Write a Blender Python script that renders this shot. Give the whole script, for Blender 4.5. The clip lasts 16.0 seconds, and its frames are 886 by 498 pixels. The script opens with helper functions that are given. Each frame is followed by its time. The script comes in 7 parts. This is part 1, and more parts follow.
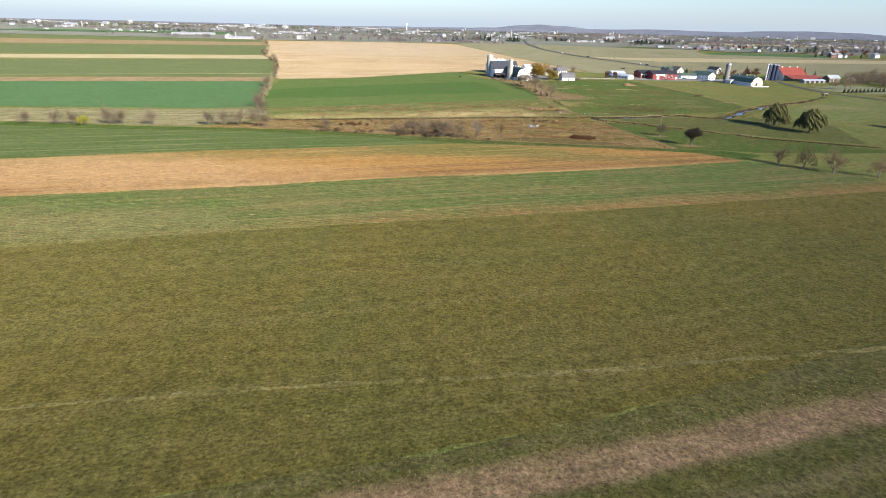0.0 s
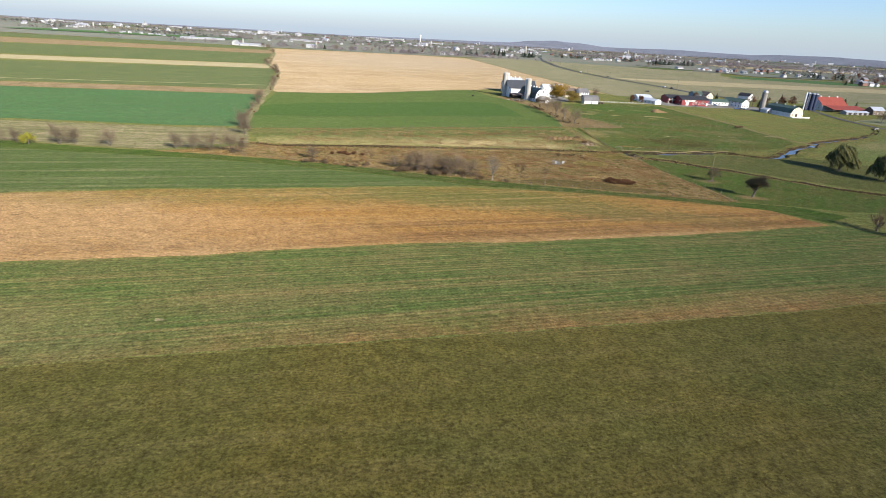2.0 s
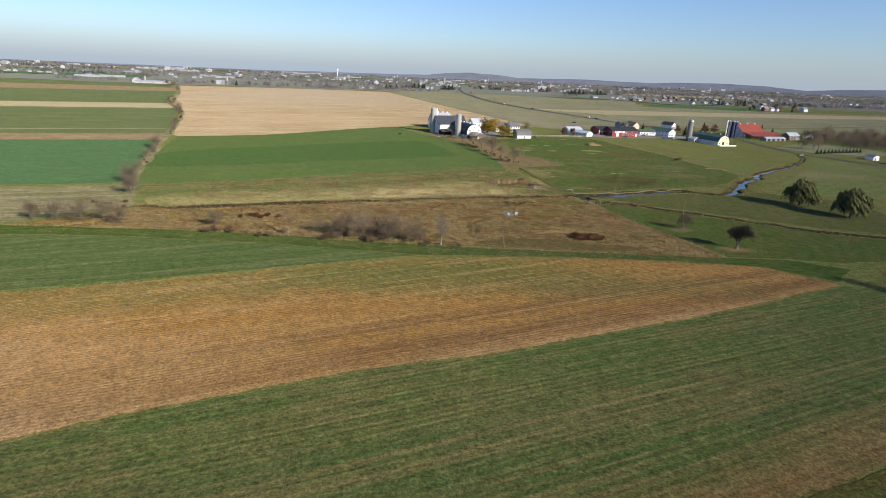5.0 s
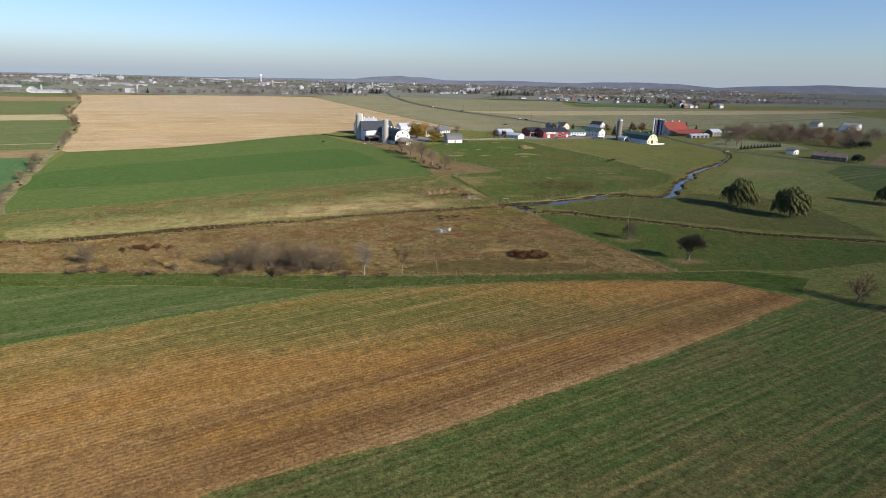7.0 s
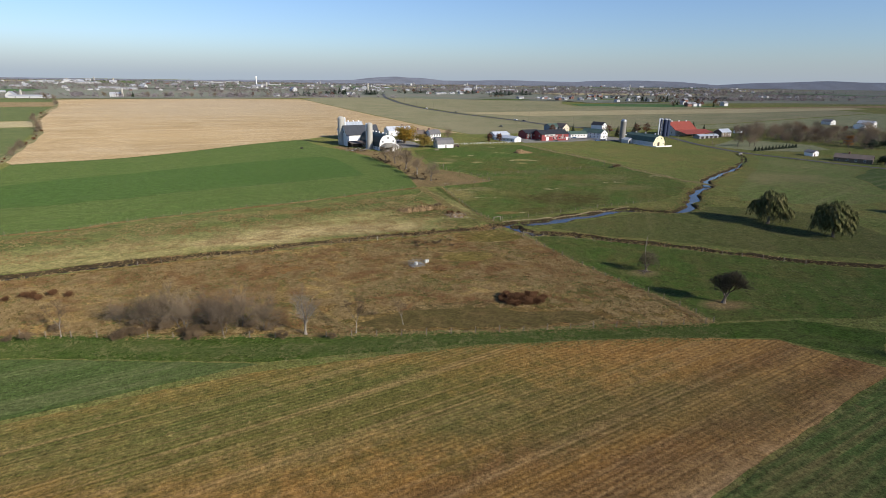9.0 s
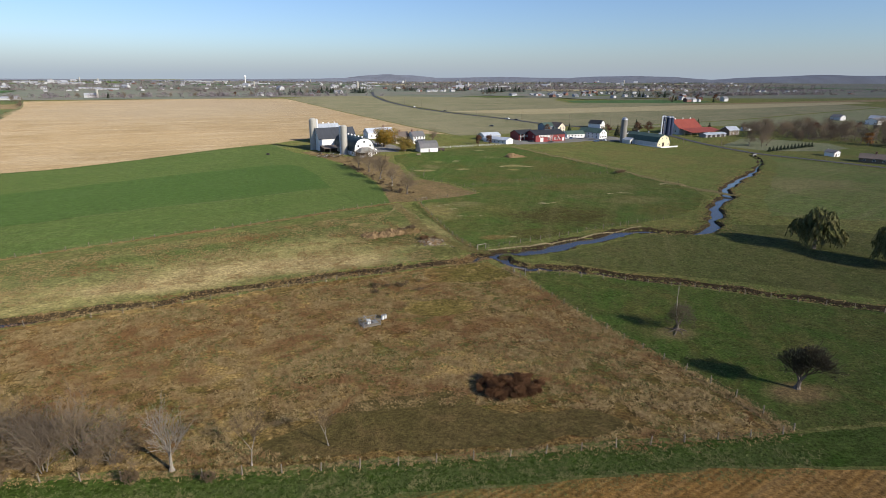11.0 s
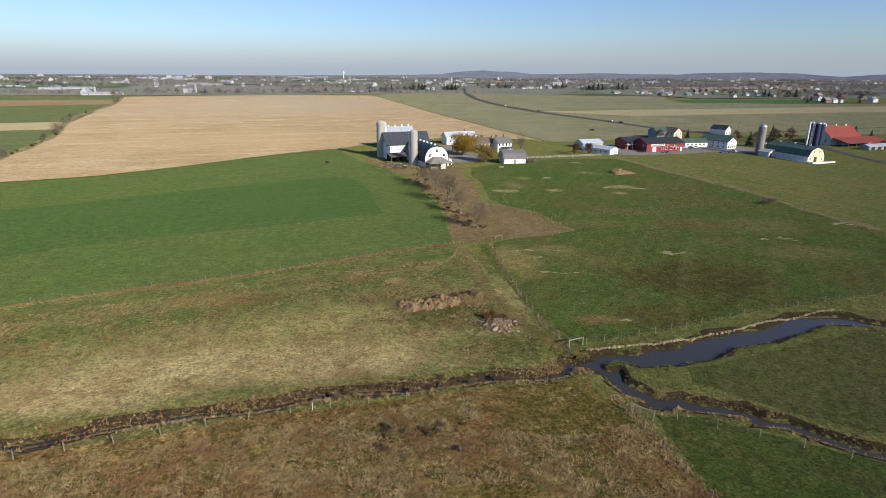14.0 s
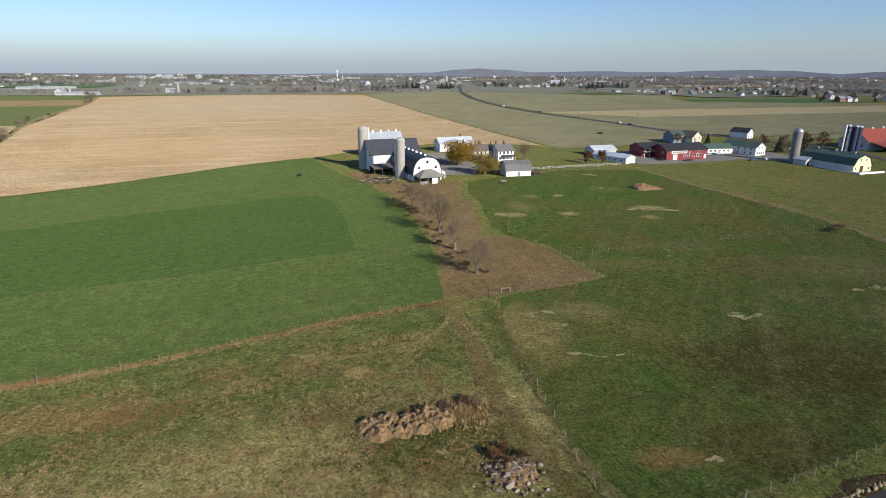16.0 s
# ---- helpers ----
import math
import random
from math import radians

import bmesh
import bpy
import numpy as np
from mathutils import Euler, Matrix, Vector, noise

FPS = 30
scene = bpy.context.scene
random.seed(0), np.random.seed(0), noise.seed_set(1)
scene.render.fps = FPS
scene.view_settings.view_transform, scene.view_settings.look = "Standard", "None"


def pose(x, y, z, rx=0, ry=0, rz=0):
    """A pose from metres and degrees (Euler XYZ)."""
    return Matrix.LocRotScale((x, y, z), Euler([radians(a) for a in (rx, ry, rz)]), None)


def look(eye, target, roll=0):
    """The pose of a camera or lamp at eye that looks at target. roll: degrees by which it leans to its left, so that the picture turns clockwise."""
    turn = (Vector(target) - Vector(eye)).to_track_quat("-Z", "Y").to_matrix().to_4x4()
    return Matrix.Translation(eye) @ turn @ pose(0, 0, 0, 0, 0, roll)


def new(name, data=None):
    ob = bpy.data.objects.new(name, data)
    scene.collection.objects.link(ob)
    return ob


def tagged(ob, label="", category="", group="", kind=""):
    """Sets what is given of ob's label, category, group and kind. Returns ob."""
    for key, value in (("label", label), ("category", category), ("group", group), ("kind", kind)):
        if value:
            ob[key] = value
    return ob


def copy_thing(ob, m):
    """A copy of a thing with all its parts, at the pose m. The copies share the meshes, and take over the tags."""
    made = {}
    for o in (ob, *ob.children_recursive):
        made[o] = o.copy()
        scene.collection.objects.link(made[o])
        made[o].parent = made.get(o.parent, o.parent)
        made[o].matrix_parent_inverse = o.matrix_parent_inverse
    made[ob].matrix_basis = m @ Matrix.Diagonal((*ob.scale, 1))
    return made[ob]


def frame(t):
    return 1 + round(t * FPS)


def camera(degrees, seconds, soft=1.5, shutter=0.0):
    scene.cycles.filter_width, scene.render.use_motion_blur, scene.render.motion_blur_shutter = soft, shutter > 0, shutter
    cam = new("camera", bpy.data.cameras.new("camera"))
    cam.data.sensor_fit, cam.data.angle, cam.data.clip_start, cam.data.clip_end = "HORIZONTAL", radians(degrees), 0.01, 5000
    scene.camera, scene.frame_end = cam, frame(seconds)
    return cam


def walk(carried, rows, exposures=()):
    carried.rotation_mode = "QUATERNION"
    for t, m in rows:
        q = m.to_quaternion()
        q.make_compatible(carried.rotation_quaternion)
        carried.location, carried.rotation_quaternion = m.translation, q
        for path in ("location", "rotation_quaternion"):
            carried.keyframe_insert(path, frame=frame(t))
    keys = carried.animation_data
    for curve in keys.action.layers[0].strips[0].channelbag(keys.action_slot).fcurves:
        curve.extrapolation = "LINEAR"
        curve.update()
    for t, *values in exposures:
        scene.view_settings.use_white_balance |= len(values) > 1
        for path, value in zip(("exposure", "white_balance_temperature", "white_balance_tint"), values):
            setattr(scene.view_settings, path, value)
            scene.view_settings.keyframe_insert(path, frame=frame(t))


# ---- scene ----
cam = camera(75.9, 16.0, soft=0.6)
METRES, EYE, TILT, LEAN, TURN = 307.0, 46.0, -1.5, 0.0, 0.0
ROWS = [
    (0.0, 0.0, 0.0, 0.0, 0.49, -20.17, -1.33),
    (0.5, 0.005, 0.0457, 0.0017, 0.64, -20.17, -1.75),
    (1.0, 0.0059, 0.0891, 0.0033, 0.81, -20.01, -2.22),
    (1.5, 0.0036, 0.1264, 0.0055, 1.14, -19.7, -2.7),
    (2.0, -0.001, 0.1605, 0.0077, 1.76, -19.11, -3.15),
    (2.5, -0.0067, 0.189, 0.0098, 2.58, -18.42, -3.47),
    (3.0, -0.0127, 0.2148, 0.0113, 0.56, -17.68, -3.51),
    (3.5, -0.0169, 0.2367, 0.0126, -1.3, -17.03, -3.34),
    (4.0, -0.0193, 0.2574, 0.0135, -1.85, -16.52, -3.03),
    (4.5, -0.0187, 0.2771, 0.0141, -0.29, -16.25, -2.84),
    (4.7, -0.0181, 0.285, 0.0143, -2.4, -16.05, -2.6),
    (5.0, -0.0169, 0.2969, 0.0147, -6.17, -15.79, -2.19),
    (5.2, -0.0156, 0.3048, 0.0149, -10.05, -15.64, -1.95),
    (5.5, -0.0134, 0.3164, 0.0151, -12.35, -15.5, -1.72),
    (6.0, -0.009, 0.336, 0.0153, -12.95, -15.38, -1.45),
    (7.5, 0.0139, 0.397, 0.0158, -13.01, -15.29, -0.96),
    (8.0, 0.0261, 0.4254, 0.0165, -13.09, -15.26, -0.79),
    (8.5, 0.0398, 0.4551, 0.0169, -13.09, -15.25, -0.61),
    (11.0, 0.1079, 0.6146, 0.0186, -13.77, -15.52, 0.04),
    (11.5, 0.1209, 0.6472, 0.019, -13.95, -15.58, 0.13),
    (12.0, 0.133, 0.6805, 0.0197, -13.29, -15.65, 0.16),
    (12.5, 0.1443, 0.712, 0.0207, -6.57, -15.73, -0.21),
    (13.0, 0.1535, 0.7446, 0.0216, -5.04, -15.76, -0.27),
    (13.5, 0.1601, 0.7796, 0.0227, -4.63, -15.82, -0.29),
    (14.0, 0.165, 0.8132, 0.0232, -4.44, -15.88, -0.24),
    (14.5, 0.1699, 0.8497, 0.0239, -4.39, -15.93, -0.2),
    (15.0, 0.174, 0.8878, 0.0244, -4.52, -15.98, -0.19),
    (15.5, 0.1786, 0.925, 0.0252, -4.68, -16.03, -0.12),
    (16.0, 0.1826, 0.9628, 0.0259, -4.88, -16.04, -0.12),
]
walk(cam, [(t, pose(0, 0, EYE, TILT, LEAN, TURN) @ pose(METRES * x, METRES * y, METRES * z, 90 + pitch, roll, yaw)) for t, x, y, z, yaw, pitch, roll in ROWS],
     exposures=[(0.0, 0.8), (2.0, 0.66), (3.5, 0.4), (5.0, 0.3), (8.0, 0.22), (11.0, 0.2), (16.0, 0.2)])

# ---- world, sun, exposure ----
SUN_EL, SUN_AZ = 24.5, 141.0          # azimuth clockwise from +y
world = bpy.data.worlds.new("world")
scene.world = world
world.use_nodes = True
wn = world.node_tree
sky = wn.nodes.new("ShaderNodeTexSky")
sky.sky_type = "NISHITA"
sky.sun_disc = False
sky.sun_elevation = radians(SUN_EL)
sky.sun_rotation = radians(SUN_AZ)
sky.air_density, sky.dust_density, sky.ozone_density = 1.0, 0.6, 2.5
sky_ray = wn.nodes.new("ShaderNodeTexCoord").outputs["Generated"]
up = wn.nodes.new("ShaderNodeSeparateXYZ")
wn.links.new(sky_ray, up.inputs[0])
rise = wn.nodes.new("ShaderNodeMapRange")      # autumn haze low over the horizon
rise.interpolation_type = "SMOOTHSTEP"
wn.links.new(up.outputs[2], rise.inputs[0])
rise.inputs[1].default_value, rise.inputs[2].default_value, rise.inputs[3].default_value, rise.inputs[4].default_value = -0.03, 0.065, 0.95, 0.0
haze = wn.nodes.new("ShaderNodeMix")
haze.data_type = "RGBA"
wn.links.new(rise.outputs[0], haze.inputs[0])
tint = wn.nodes.new("ShaderNodeMix")
tint.data_type, tint.blend_type = "RGBA", "MULTIPLY"
tint.inputs[0].default_value = 1.0
wn.links.new(sky.outputs[0], tint.inputs[6])
tint.inputs[7].default_value = (0.83, 0.95, 1.24, 1.0)
wn.links.new(tint.outputs[2], haze.inputs[6])
haze.inputs[7].default_value = (3.5, 4.15, 5.1, 1.0)
wn.links.new(haze.outputs[2], wn.nodes["Background"].inputs[0])
wn.nodes["Background"].inputs[1].default_value = 0.1
sun = new("sun", bpy.data.lights.new("sun", "SUN"))
sun.data.energy, sun.data.angle, sun.data.color = 5.0, radians(0.5), (1.0, 0.92, 0.8)
_az, _el = radians(SUN_AZ), radians(SUN_EL)
_d = Vector((math.sin(_az) * math.cos(_el), math.cos(_az) * math.cos(_el), math.sin(_el)))
sun.matrix_world = look(_d * 100, (0, 0, 0))

# ---- the lie of the land ----
PROF_Y = [-400, 0, 80, 144, 200, 260, 335, 380, 460, 520, 600, 690, 920, 1220, 1500, 2300, 7000]
PROF_Z = [10, 6, 3.9, 2.3, -0.5, -2.8, -3.7, -3, -2.1, -1.5, -1.2, 0, 4, 7, 2.5, 2.5, 2.5]


def smooth(a, b, v):
    u = np.clip((np.asarray(v, float) - a) / (b - a), 0, 1)
    return u * u * (3 - 2 * u)


def land(x, y):
    """Height of the land before the creek cuts into it."""
    x, y = np.asarray(x, float), np.asarray(y, float)
    z = sum(np.interp(y + d, PROF_Y, PROF_Z) for d in (-28, -14, 0, 14, 28)) / 5
    z = z - 2.5 * smooth(125, 275, x) * smooth(380, 460, y) * (1 - smooth(640, 920, y))
    z = z - 2 * smooth(-70, -160, x) * smooth(230, 300, y) * (1 - smooth(380, 500, y))
    return z


# creek reaches: points along the bed with the water's width
CREEK_MAIN = [(-122, 322, 1.2), (-108, 312, 1.6), (-94, 307, 2.2), (-78, 305, 2.6), (-31, 317, 2.8), (-14, 320, 1.6), (13, 326, 1.4), (35, 331, 1.4), (56, 334, 1.5), (75, 336, 1.8),
              (83, 339.5, 3.0), (91, 341.5, 3.2), (98, 340.5, 6.5), (110, 344.5, 6.6), (127, 350.5, 5.6), (144, 355, 4.8), (156, 348.5, 2.0), (169, 351, 4.8), (178, 362, 2.2), (186, 370, 4.8), (197, 384, 2.8), (211, 395, 4.2), (226, 414, 2.4), (241, 427, 4.0),
              (256, 440, 2.4), (272, 452, 3.0), (289, 466, 1.0), (312, 488, 0.6), (334, 520, 0.5)]
CREEK_SIDE = [(83, 339.5, 2.6), (87.5, 335.5, 2.4), (88.5, 330.5, 2.6), (91, 326.5, 3.0), (97, 325.5, 2.8), (103, 322, 2.2), (108, 318.5, 2.0), (124, 307, 1.6), (139, 296, 1.3), (158, 281, 1.1), (200, 262, 1.0), (300, 235, 1.0)]


def rounded(points, n=6):
    """Catmull-Rom line through the points."""
    p = [np.array(q, float) for q in points]
    p = [2 * p[0] - p[1], *p, 2 * p[-1] - p[-2]]
    out = []
    for i in range(1, len(p) - 2):
        for k in range(n):
            t = k / n
            out.append(0.5 * (2 * p[i] + (p[i + 1] - p[i - 1]) * t + (2 * p[i - 1] - 5 * p[i] + 4 * p[i + 1] - p[i + 2]) * t * t + (3 * p[i] - p[i - 1] - 3 * p[i + 1] + p[i + 2]) * t ** 3))
    out.append(p[-2])
    return np.array(out)


REACHES = [rounded(CREEK_MAIN, 4), rounded(CREEK_SIDE, 4)]
for _r in REACHES:      # small meanders
    for _i, _q in enumerate(_r):
        _q[2] *= 0.86 + 0.12 * math.sin(_i * 2.1)
        _q[0] += 0.7 * math.sin(_i * 1.9) + 0.4 * math.sin(_i * 0.7)
        _q[1] += 0.7 * math.cos(_i * 1.3)


def to_creek(x, y):
    """Distance outwards from the water's edge (negative in the water)."""
    x, y = np.asarray(x, float), np.asarray(y, float)
    best = np.full(np.broadcast(x, y).shape, 1e6)
    for r in REACHES:
        for a, b in zip(r[:-1], r[1:]):
            d = b - a
            t = np.clip(((x - a[0]) * d[0] + (y - a[1]) * d[1]) / (d[0] ** 2 + d[1] ** 2), 0, 1)
            best = np.minimum(best, np.hypot(x - a[0] - t * d[0], y - a[1] - t * d[1]) - 0.5 * (a[2] + t * d[2]))
    return best


def ground_z(x, y):
    x, y = np.asarray(x, float), np.asarray(y, float)
    return land(x, y) - 1.0 * (1 - smooth(-0.6, 1.5, to_creek(x, y)))


def gz(x, y):
    return float(ground_z(np.array([x]), np.array([y]))[0])


# ---- material helpers ----
class Nodes:
    """Short hand for building a node material."""

    def __init__(self, name):
        self.mat = bpy.data.materials.new(name)
        self.mat.use_nodes = True
        self.tree = self.mat.node_tree
        self.bsdf = self.tree.nodes["Principled BSDF"]
        self.coord = self.tree.nodes.new("ShaderNodeTexCoord").outputs["Object"]

    def add(self, kind, *args, **values):
        n = self.tree.nodes.new(kind)
        for k, v in values.items():
            if k in ("operation", "blend_type", "data_type", "noise_dimensions", "feature", "distance"):
                if k == "operation":
                    n.operation = v
                elif k == "blend_type":
                    n.blend_type = v
                elif k == "data_type":
                    n.data_type = v
                elif k == "feature":
                    n.feature = v
                continue
        for i, v in args:
            if isinstance(v, bpy.types.NodeSocket):
                self.tree.links.new(v, n.inputs[i])
            else:
                n.inputs[i].default_value = v
        return n

    def mapped(self, scale, turn=0.0, source=None):
        v = source or self.coord
        if turn:
            v = self.add("ShaderNodeMapping", (0, v), (2, (0, 0, radians(-turn)))).outputs[0]
        return self.add("ShaderNodeMapping", (0, v), (3, scale)).outputs[0]

    def across(self, turn, ragged=3.0):
        """Metres across a field whose rows run at that turn, a little ragged."""
        v = self.add("ShaderNodeSeparateXYZ", (0, self.mapped((1, 1, 1), turn))).outputs[1]
        return self.math("ADD", v, self.math("MULTIPLY", self.math("SUBTRACT", self.noise(0.06, 5, 0.65), 0.5), ragged * 2))

    def band(self, v, a, b, c, d):
        return self.math("MULTIPLY", self.span(v, a, b), self.span(v, c, d, 1.0, 0.0))

    def noise(self, scale, detail=4.0, rough=0.55, vector=None, warp=0.0):
        return self.add("ShaderNodeTexNoise", ("Vector", vector or self.coord), ("Scale", scale), ("Detail", detail), ("Roughness", rough), ("Distortion", warp)).outputs[0]

    def math(self, op, a, b=0.0):
        return self.add("ShaderNodeMath", (0, a), (1, b), operation=op).outputs[0]

    def span(self, v, lo, hi, to_lo=0.0, to_hi=1.0):
        return self.add("ShaderNodeMapRange", (0, v), (1, lo), (2, hi), (3, to_lo), (4, to_hi)).outputs[0]

    def mix(self, f, a, b, blend="MIX"):
        n = self.add("ShaderNodeMix", data_type="RGBA", blend_type=blend)
        for i, v in ((0, f), (6, a), (7, b)):
            if isinstance(v, bpy.types.NodeSocket):
                self.tree.links.new(v, n.inputs[i])
            else:
                n.inputs[i].default_value = v if i == 0 else (*v, 1.0)
        return n.outputs[2]

    def random(self):
        return self.tree.nodes.new("ShaderNodeObjectInfo").outputs["Random"]

    def island(self):
        return self.tree.nodes.new("ShaderNodeNewGeometry").outputs["Random Per Island"]

    def done(self, colour, rough=0.9, bump=None, strength=0.4, depth=0.05, metal=0.0, gloss=0.3):
        for key, v in (("Base Color", colour), ("Roughness", rough), ("Metallic", metal), ("Specular IOR Level", gloss)):
            if isinstance(v, bpy.types.NodeSocket):
                self.tree.links.new(v, self.bsdf.inputs[key])
            else:
                self.bsdf.inputs[key].default_value = (*v, 1.0) if key == "Base Color" else v
        if bump is not None:
            n = self.add("ShaderNodeBump", ("Strength", strength), ("Distance", depth), ("Height", bump))
            self.tree.links.new(n.outputs[0], self.bsdf.inputs["Normal"])
        return self.mat


def field_material(name, base, patch, streak, turn=16.0, row=1.2, rows=0.35, patches=0.6, grain=0.35, patch_size=30.0, drill=0.0, drill_depth=0.35, bands=(), band_turn=19.0, ragged=3.0, spots=(), clumps=0.3, blots=()):
    """Farmland: base colour, patches of a second, drawn-out streaks of a third along the drilling direction, tussocks, grain and bump."""
    n = Nodes(name)
    big = n.noise(1.0 / patch_size, 6, 0.65, warp=0.6)
    mid = n.noise(0.22, 5, 0.7)
    colour = n.mix(n.math("MULTIPLY", n.span(big, 0.42, 0.6), patches), base, patch)
    for k, (tone, size, lo, hi, amount) in enumerate(spots):
        shifted = n.add("ShaderNodeMapping", (0, n.coord), (1, (31.7 * (k + 1), 17.3 * (k + 1), 0))).outputs[0]
        colour = n.mix(n.math("MULTIPLY", n.span(n.noise(1.0 / size, 7, 0.72, shifted, 0.8), lo, hi), amount), colour, tone)
    if bands:
        across = n.across(band_turn, ragged)
        for (a, b, c, d), tone, amount in bands:
            colour = n.mix(n.math("MULTIPLY", n.math("MULTIPLY", n.band(across, a, b, c, d), n.span(mid, 0.3, 0.6, 0.35, 1.0)), amount), colour, tone)
    if blots:
        torn = n.math("ADD", n.math("MULTIPLY", n.math("SUBTRACT", n.noise(0.09, 6, 0.7), 0.5), 1.6), n.math("MULTIPLY", n.math("SUBTRACT", n.noise(0.5, 5, 0.7), 0.5), 0.9))
        for x, y, rx, ry, tone, amount in blots:      # patches of worn, dead or rank growth
            v = n.add("ShaderNodeMapping", (0, n.coord), (1, (-x / rx, -y / ry, 0)), (3, (1 / rx, 1 / ry, 0))).outputs[0]
            far = n.add("ShaderNodeVectorMath", (0, v), operation="LENGTH").outputs["Value"]
            colour = n.mix(n.math("MULTIPLY", n.span(n.math("ADD", far, torn), 0.55, 1.2, 1.0, 0.0), amount), colour, tone)
    lines = n.noise(1.0, 4, 0.65, n.mapped((0.014, 1.0 / (row * 1.5), 0.02), turn))
    wide = n.noise(1.0, 3, 0.6, n.mapped((0.006, 0.12, 0.01), turn))
    f = n.math("MULTIPLY", n.math("MULTIPLY", n.span(lines, 0.45, 0.66), n.span(wide, 0.35, 0.6, 0.25, 1.0)), rows)
    colour = n.mix(f, colour, streak)
    tuss = n.noise(0.75, 6, 0.75, warp=0.4)
    colour = n.mix(n.math("MULTIPLY", n.math("MULTIPLY", n.span(tuss, 0.53, 0.66), n.span(mid, 0.4, 0.62)), clumps * 2.0), colour, streak)
    fine = n.noise(1.9, 7, 0.82)
    coarse = n.noise(0.5, 5, 0.7)
    shade = n.math("MULTIPLY", n.span(fine, 0.3, 0.7, 1.0 - grain * 1.35, 1.0 + grain * 1.35), n.span(coarse, 0.3, 0.7, 1.0 - grain * 0.5, 1.0 + grain * 0.5))
    flecks = n.noise(2.7, 4, 0.8, n.add("ShaderNodeMapping", (0, n.coord), (1, (7.1, 3.3, 0))).outputs[0])
    shade = n.math("MULTIPLY", shade, n.math("MULTIPLY", n.span(flecks, 0.36, 0.43, 1.0 - grain * 0.7, 1.0), n.span(flecks, 0.57, 0.64, 1.0, 1.0 + grain * 0.75)))
    if drill:
        rows_wave = n.add("ShaderNodeTexWave", ("Vector", n.mapped((1, 1, 1), turn)), ("Scale", 0.314 / drill), ("Distortion", 0.5), ("Detail", 3.0), ("Detail Scale", 0.6))
        rows_wave.bands_direction = "Y"
        soft = n.math("MULTIPLY", n.span(n.noise(1.0, 5, 0.7, n.mapped((0.06, 0.45, 1), turn)), 0.36, 0.66, 0.0, 1.0), n.math("SUBTRACT", rows_wave.outputs[1], 0.5))
        shade = n.math("MULTIPLY", shade, n.math("ADD", n.math("MULTIPLY", soft, drill_depth), 1.0))
    shade = n.math("MULTIPLY", shade, 0.69)
    combine = n.add("ShaderNodeCombineColor", (0, shade), (1, shade), (2, shade)).outputs[0]
    colour = n.mix(1.0, colour, combine, "MULTIPLY")
    n.bsdf.inputs["Diffuse Roughness"].default_value = 1.0
    return n.done(colour, 0.95, n.math("ADD", fine, n.math("MULTIPLY", tuss, 0.8)), 0.7, 0.3, gloss=0.05)


def plain_material(name, colour, rough=0.6, vary=0.12, scale=1.5, metal=0.0, dirt=None, gloss=0.4, streaky=False):
    n = Nodes(name)
    v = n.mapped((1, 1, 0.15)) if streaky else None
    a = n.noise(scale, 5, 0.65, v)
    b = n.noise(scale * 7, 3, 0.6)
    k = n.math("MULTIPLY", n.span(a, 0.3, 0.7, 1 - vary, 1 + vary), n.span(b, 0.3, 0.7, 1 - vary * 0.5, 1 + vary * 0.5))
    k3 = n.add("ShaderNodeCombineColor", (0, k), (1, k), (2, k)).outputs[0]
    c = n.mix(1.0, colour, k3, "MULTIPLY")
    if dirt:
        c = n.mix(n.math("MULTIPLY", n.span(n.noise(scale * 0.7, 6, 0.7, v), 0.52, 0.75), 0.6), c, dirt)
    return n.done(c, rough, b, 0.15, 0.02, metal, gloss)


def roof_material(name, colour, pitch=0.6, rough=0.45, vary=0.15, rust=None):
    """Sheet roofing with standing ribs that run down the slope (object x is along the ridge)."""
    n = Nodes(name)
    wave = n.add("ShaderNodeTexWave", ("Vector", n.coord), ("Scale", 0.314 / pitch), ("Distortion", 0.0))
    a = n.noise(0.5, 5, 0.65, n.mapped((1, 0.3, 0.3)))
    k = n.span(a, 0.3, 0.7, 1 - vary, 1 + vary)
    k3 = n.add("ShaderNodeCombineColor", (0, k), (1, k), (2, k)).outputs[0]
    c = n.mix(1.0, colour, k3, "MULTIPLY")
    if rust:
        c = n.mix(n.math("MULTIPLY", n.span(n.noise(0.8, 6, 0.7, n.mapped((1, 0.25, 0.25))), 0.55, 0.75), 0.7), c, rust)
    return n.done(c, rough, n.span(wave.outputs[1], 0.7, 1.0), 0.6, 0.04, 0.0, 0.22)


def leaf_material(name, low, high, third=None, spread=0.35):
    n = Nodes(name)
    r = n.island()
    c = n.mix(r, low, high)
    if third:
        c = n.mix(n.math("MULTIPLY", n.span(n.noise(spread, 5, 0.65), 0.45, 0.62), 0.85), c, third)
    return n.done(c, 0.8, gloss=0.15)


def grass_material(name, low, high, third, spread):
    """Dead grass: blade by blade, clump by clump and patch by patch."""
    n = Nodes(name)
    c = n.mix(n.math("MULTIPLY", n.math("ADD", n.island(), n.span(n.noise(0.8, 3, 0.6), 0.32, 0.68)), 0.5), low, high)
    c = n.mix(n.math("MULTIPLY", n.span(n.noise(spread, 6, 0.68, warp=0.8), 0.48, 0.62), 0.8), c, third)
    return n.done(c, 0.85, gloss=0.1)


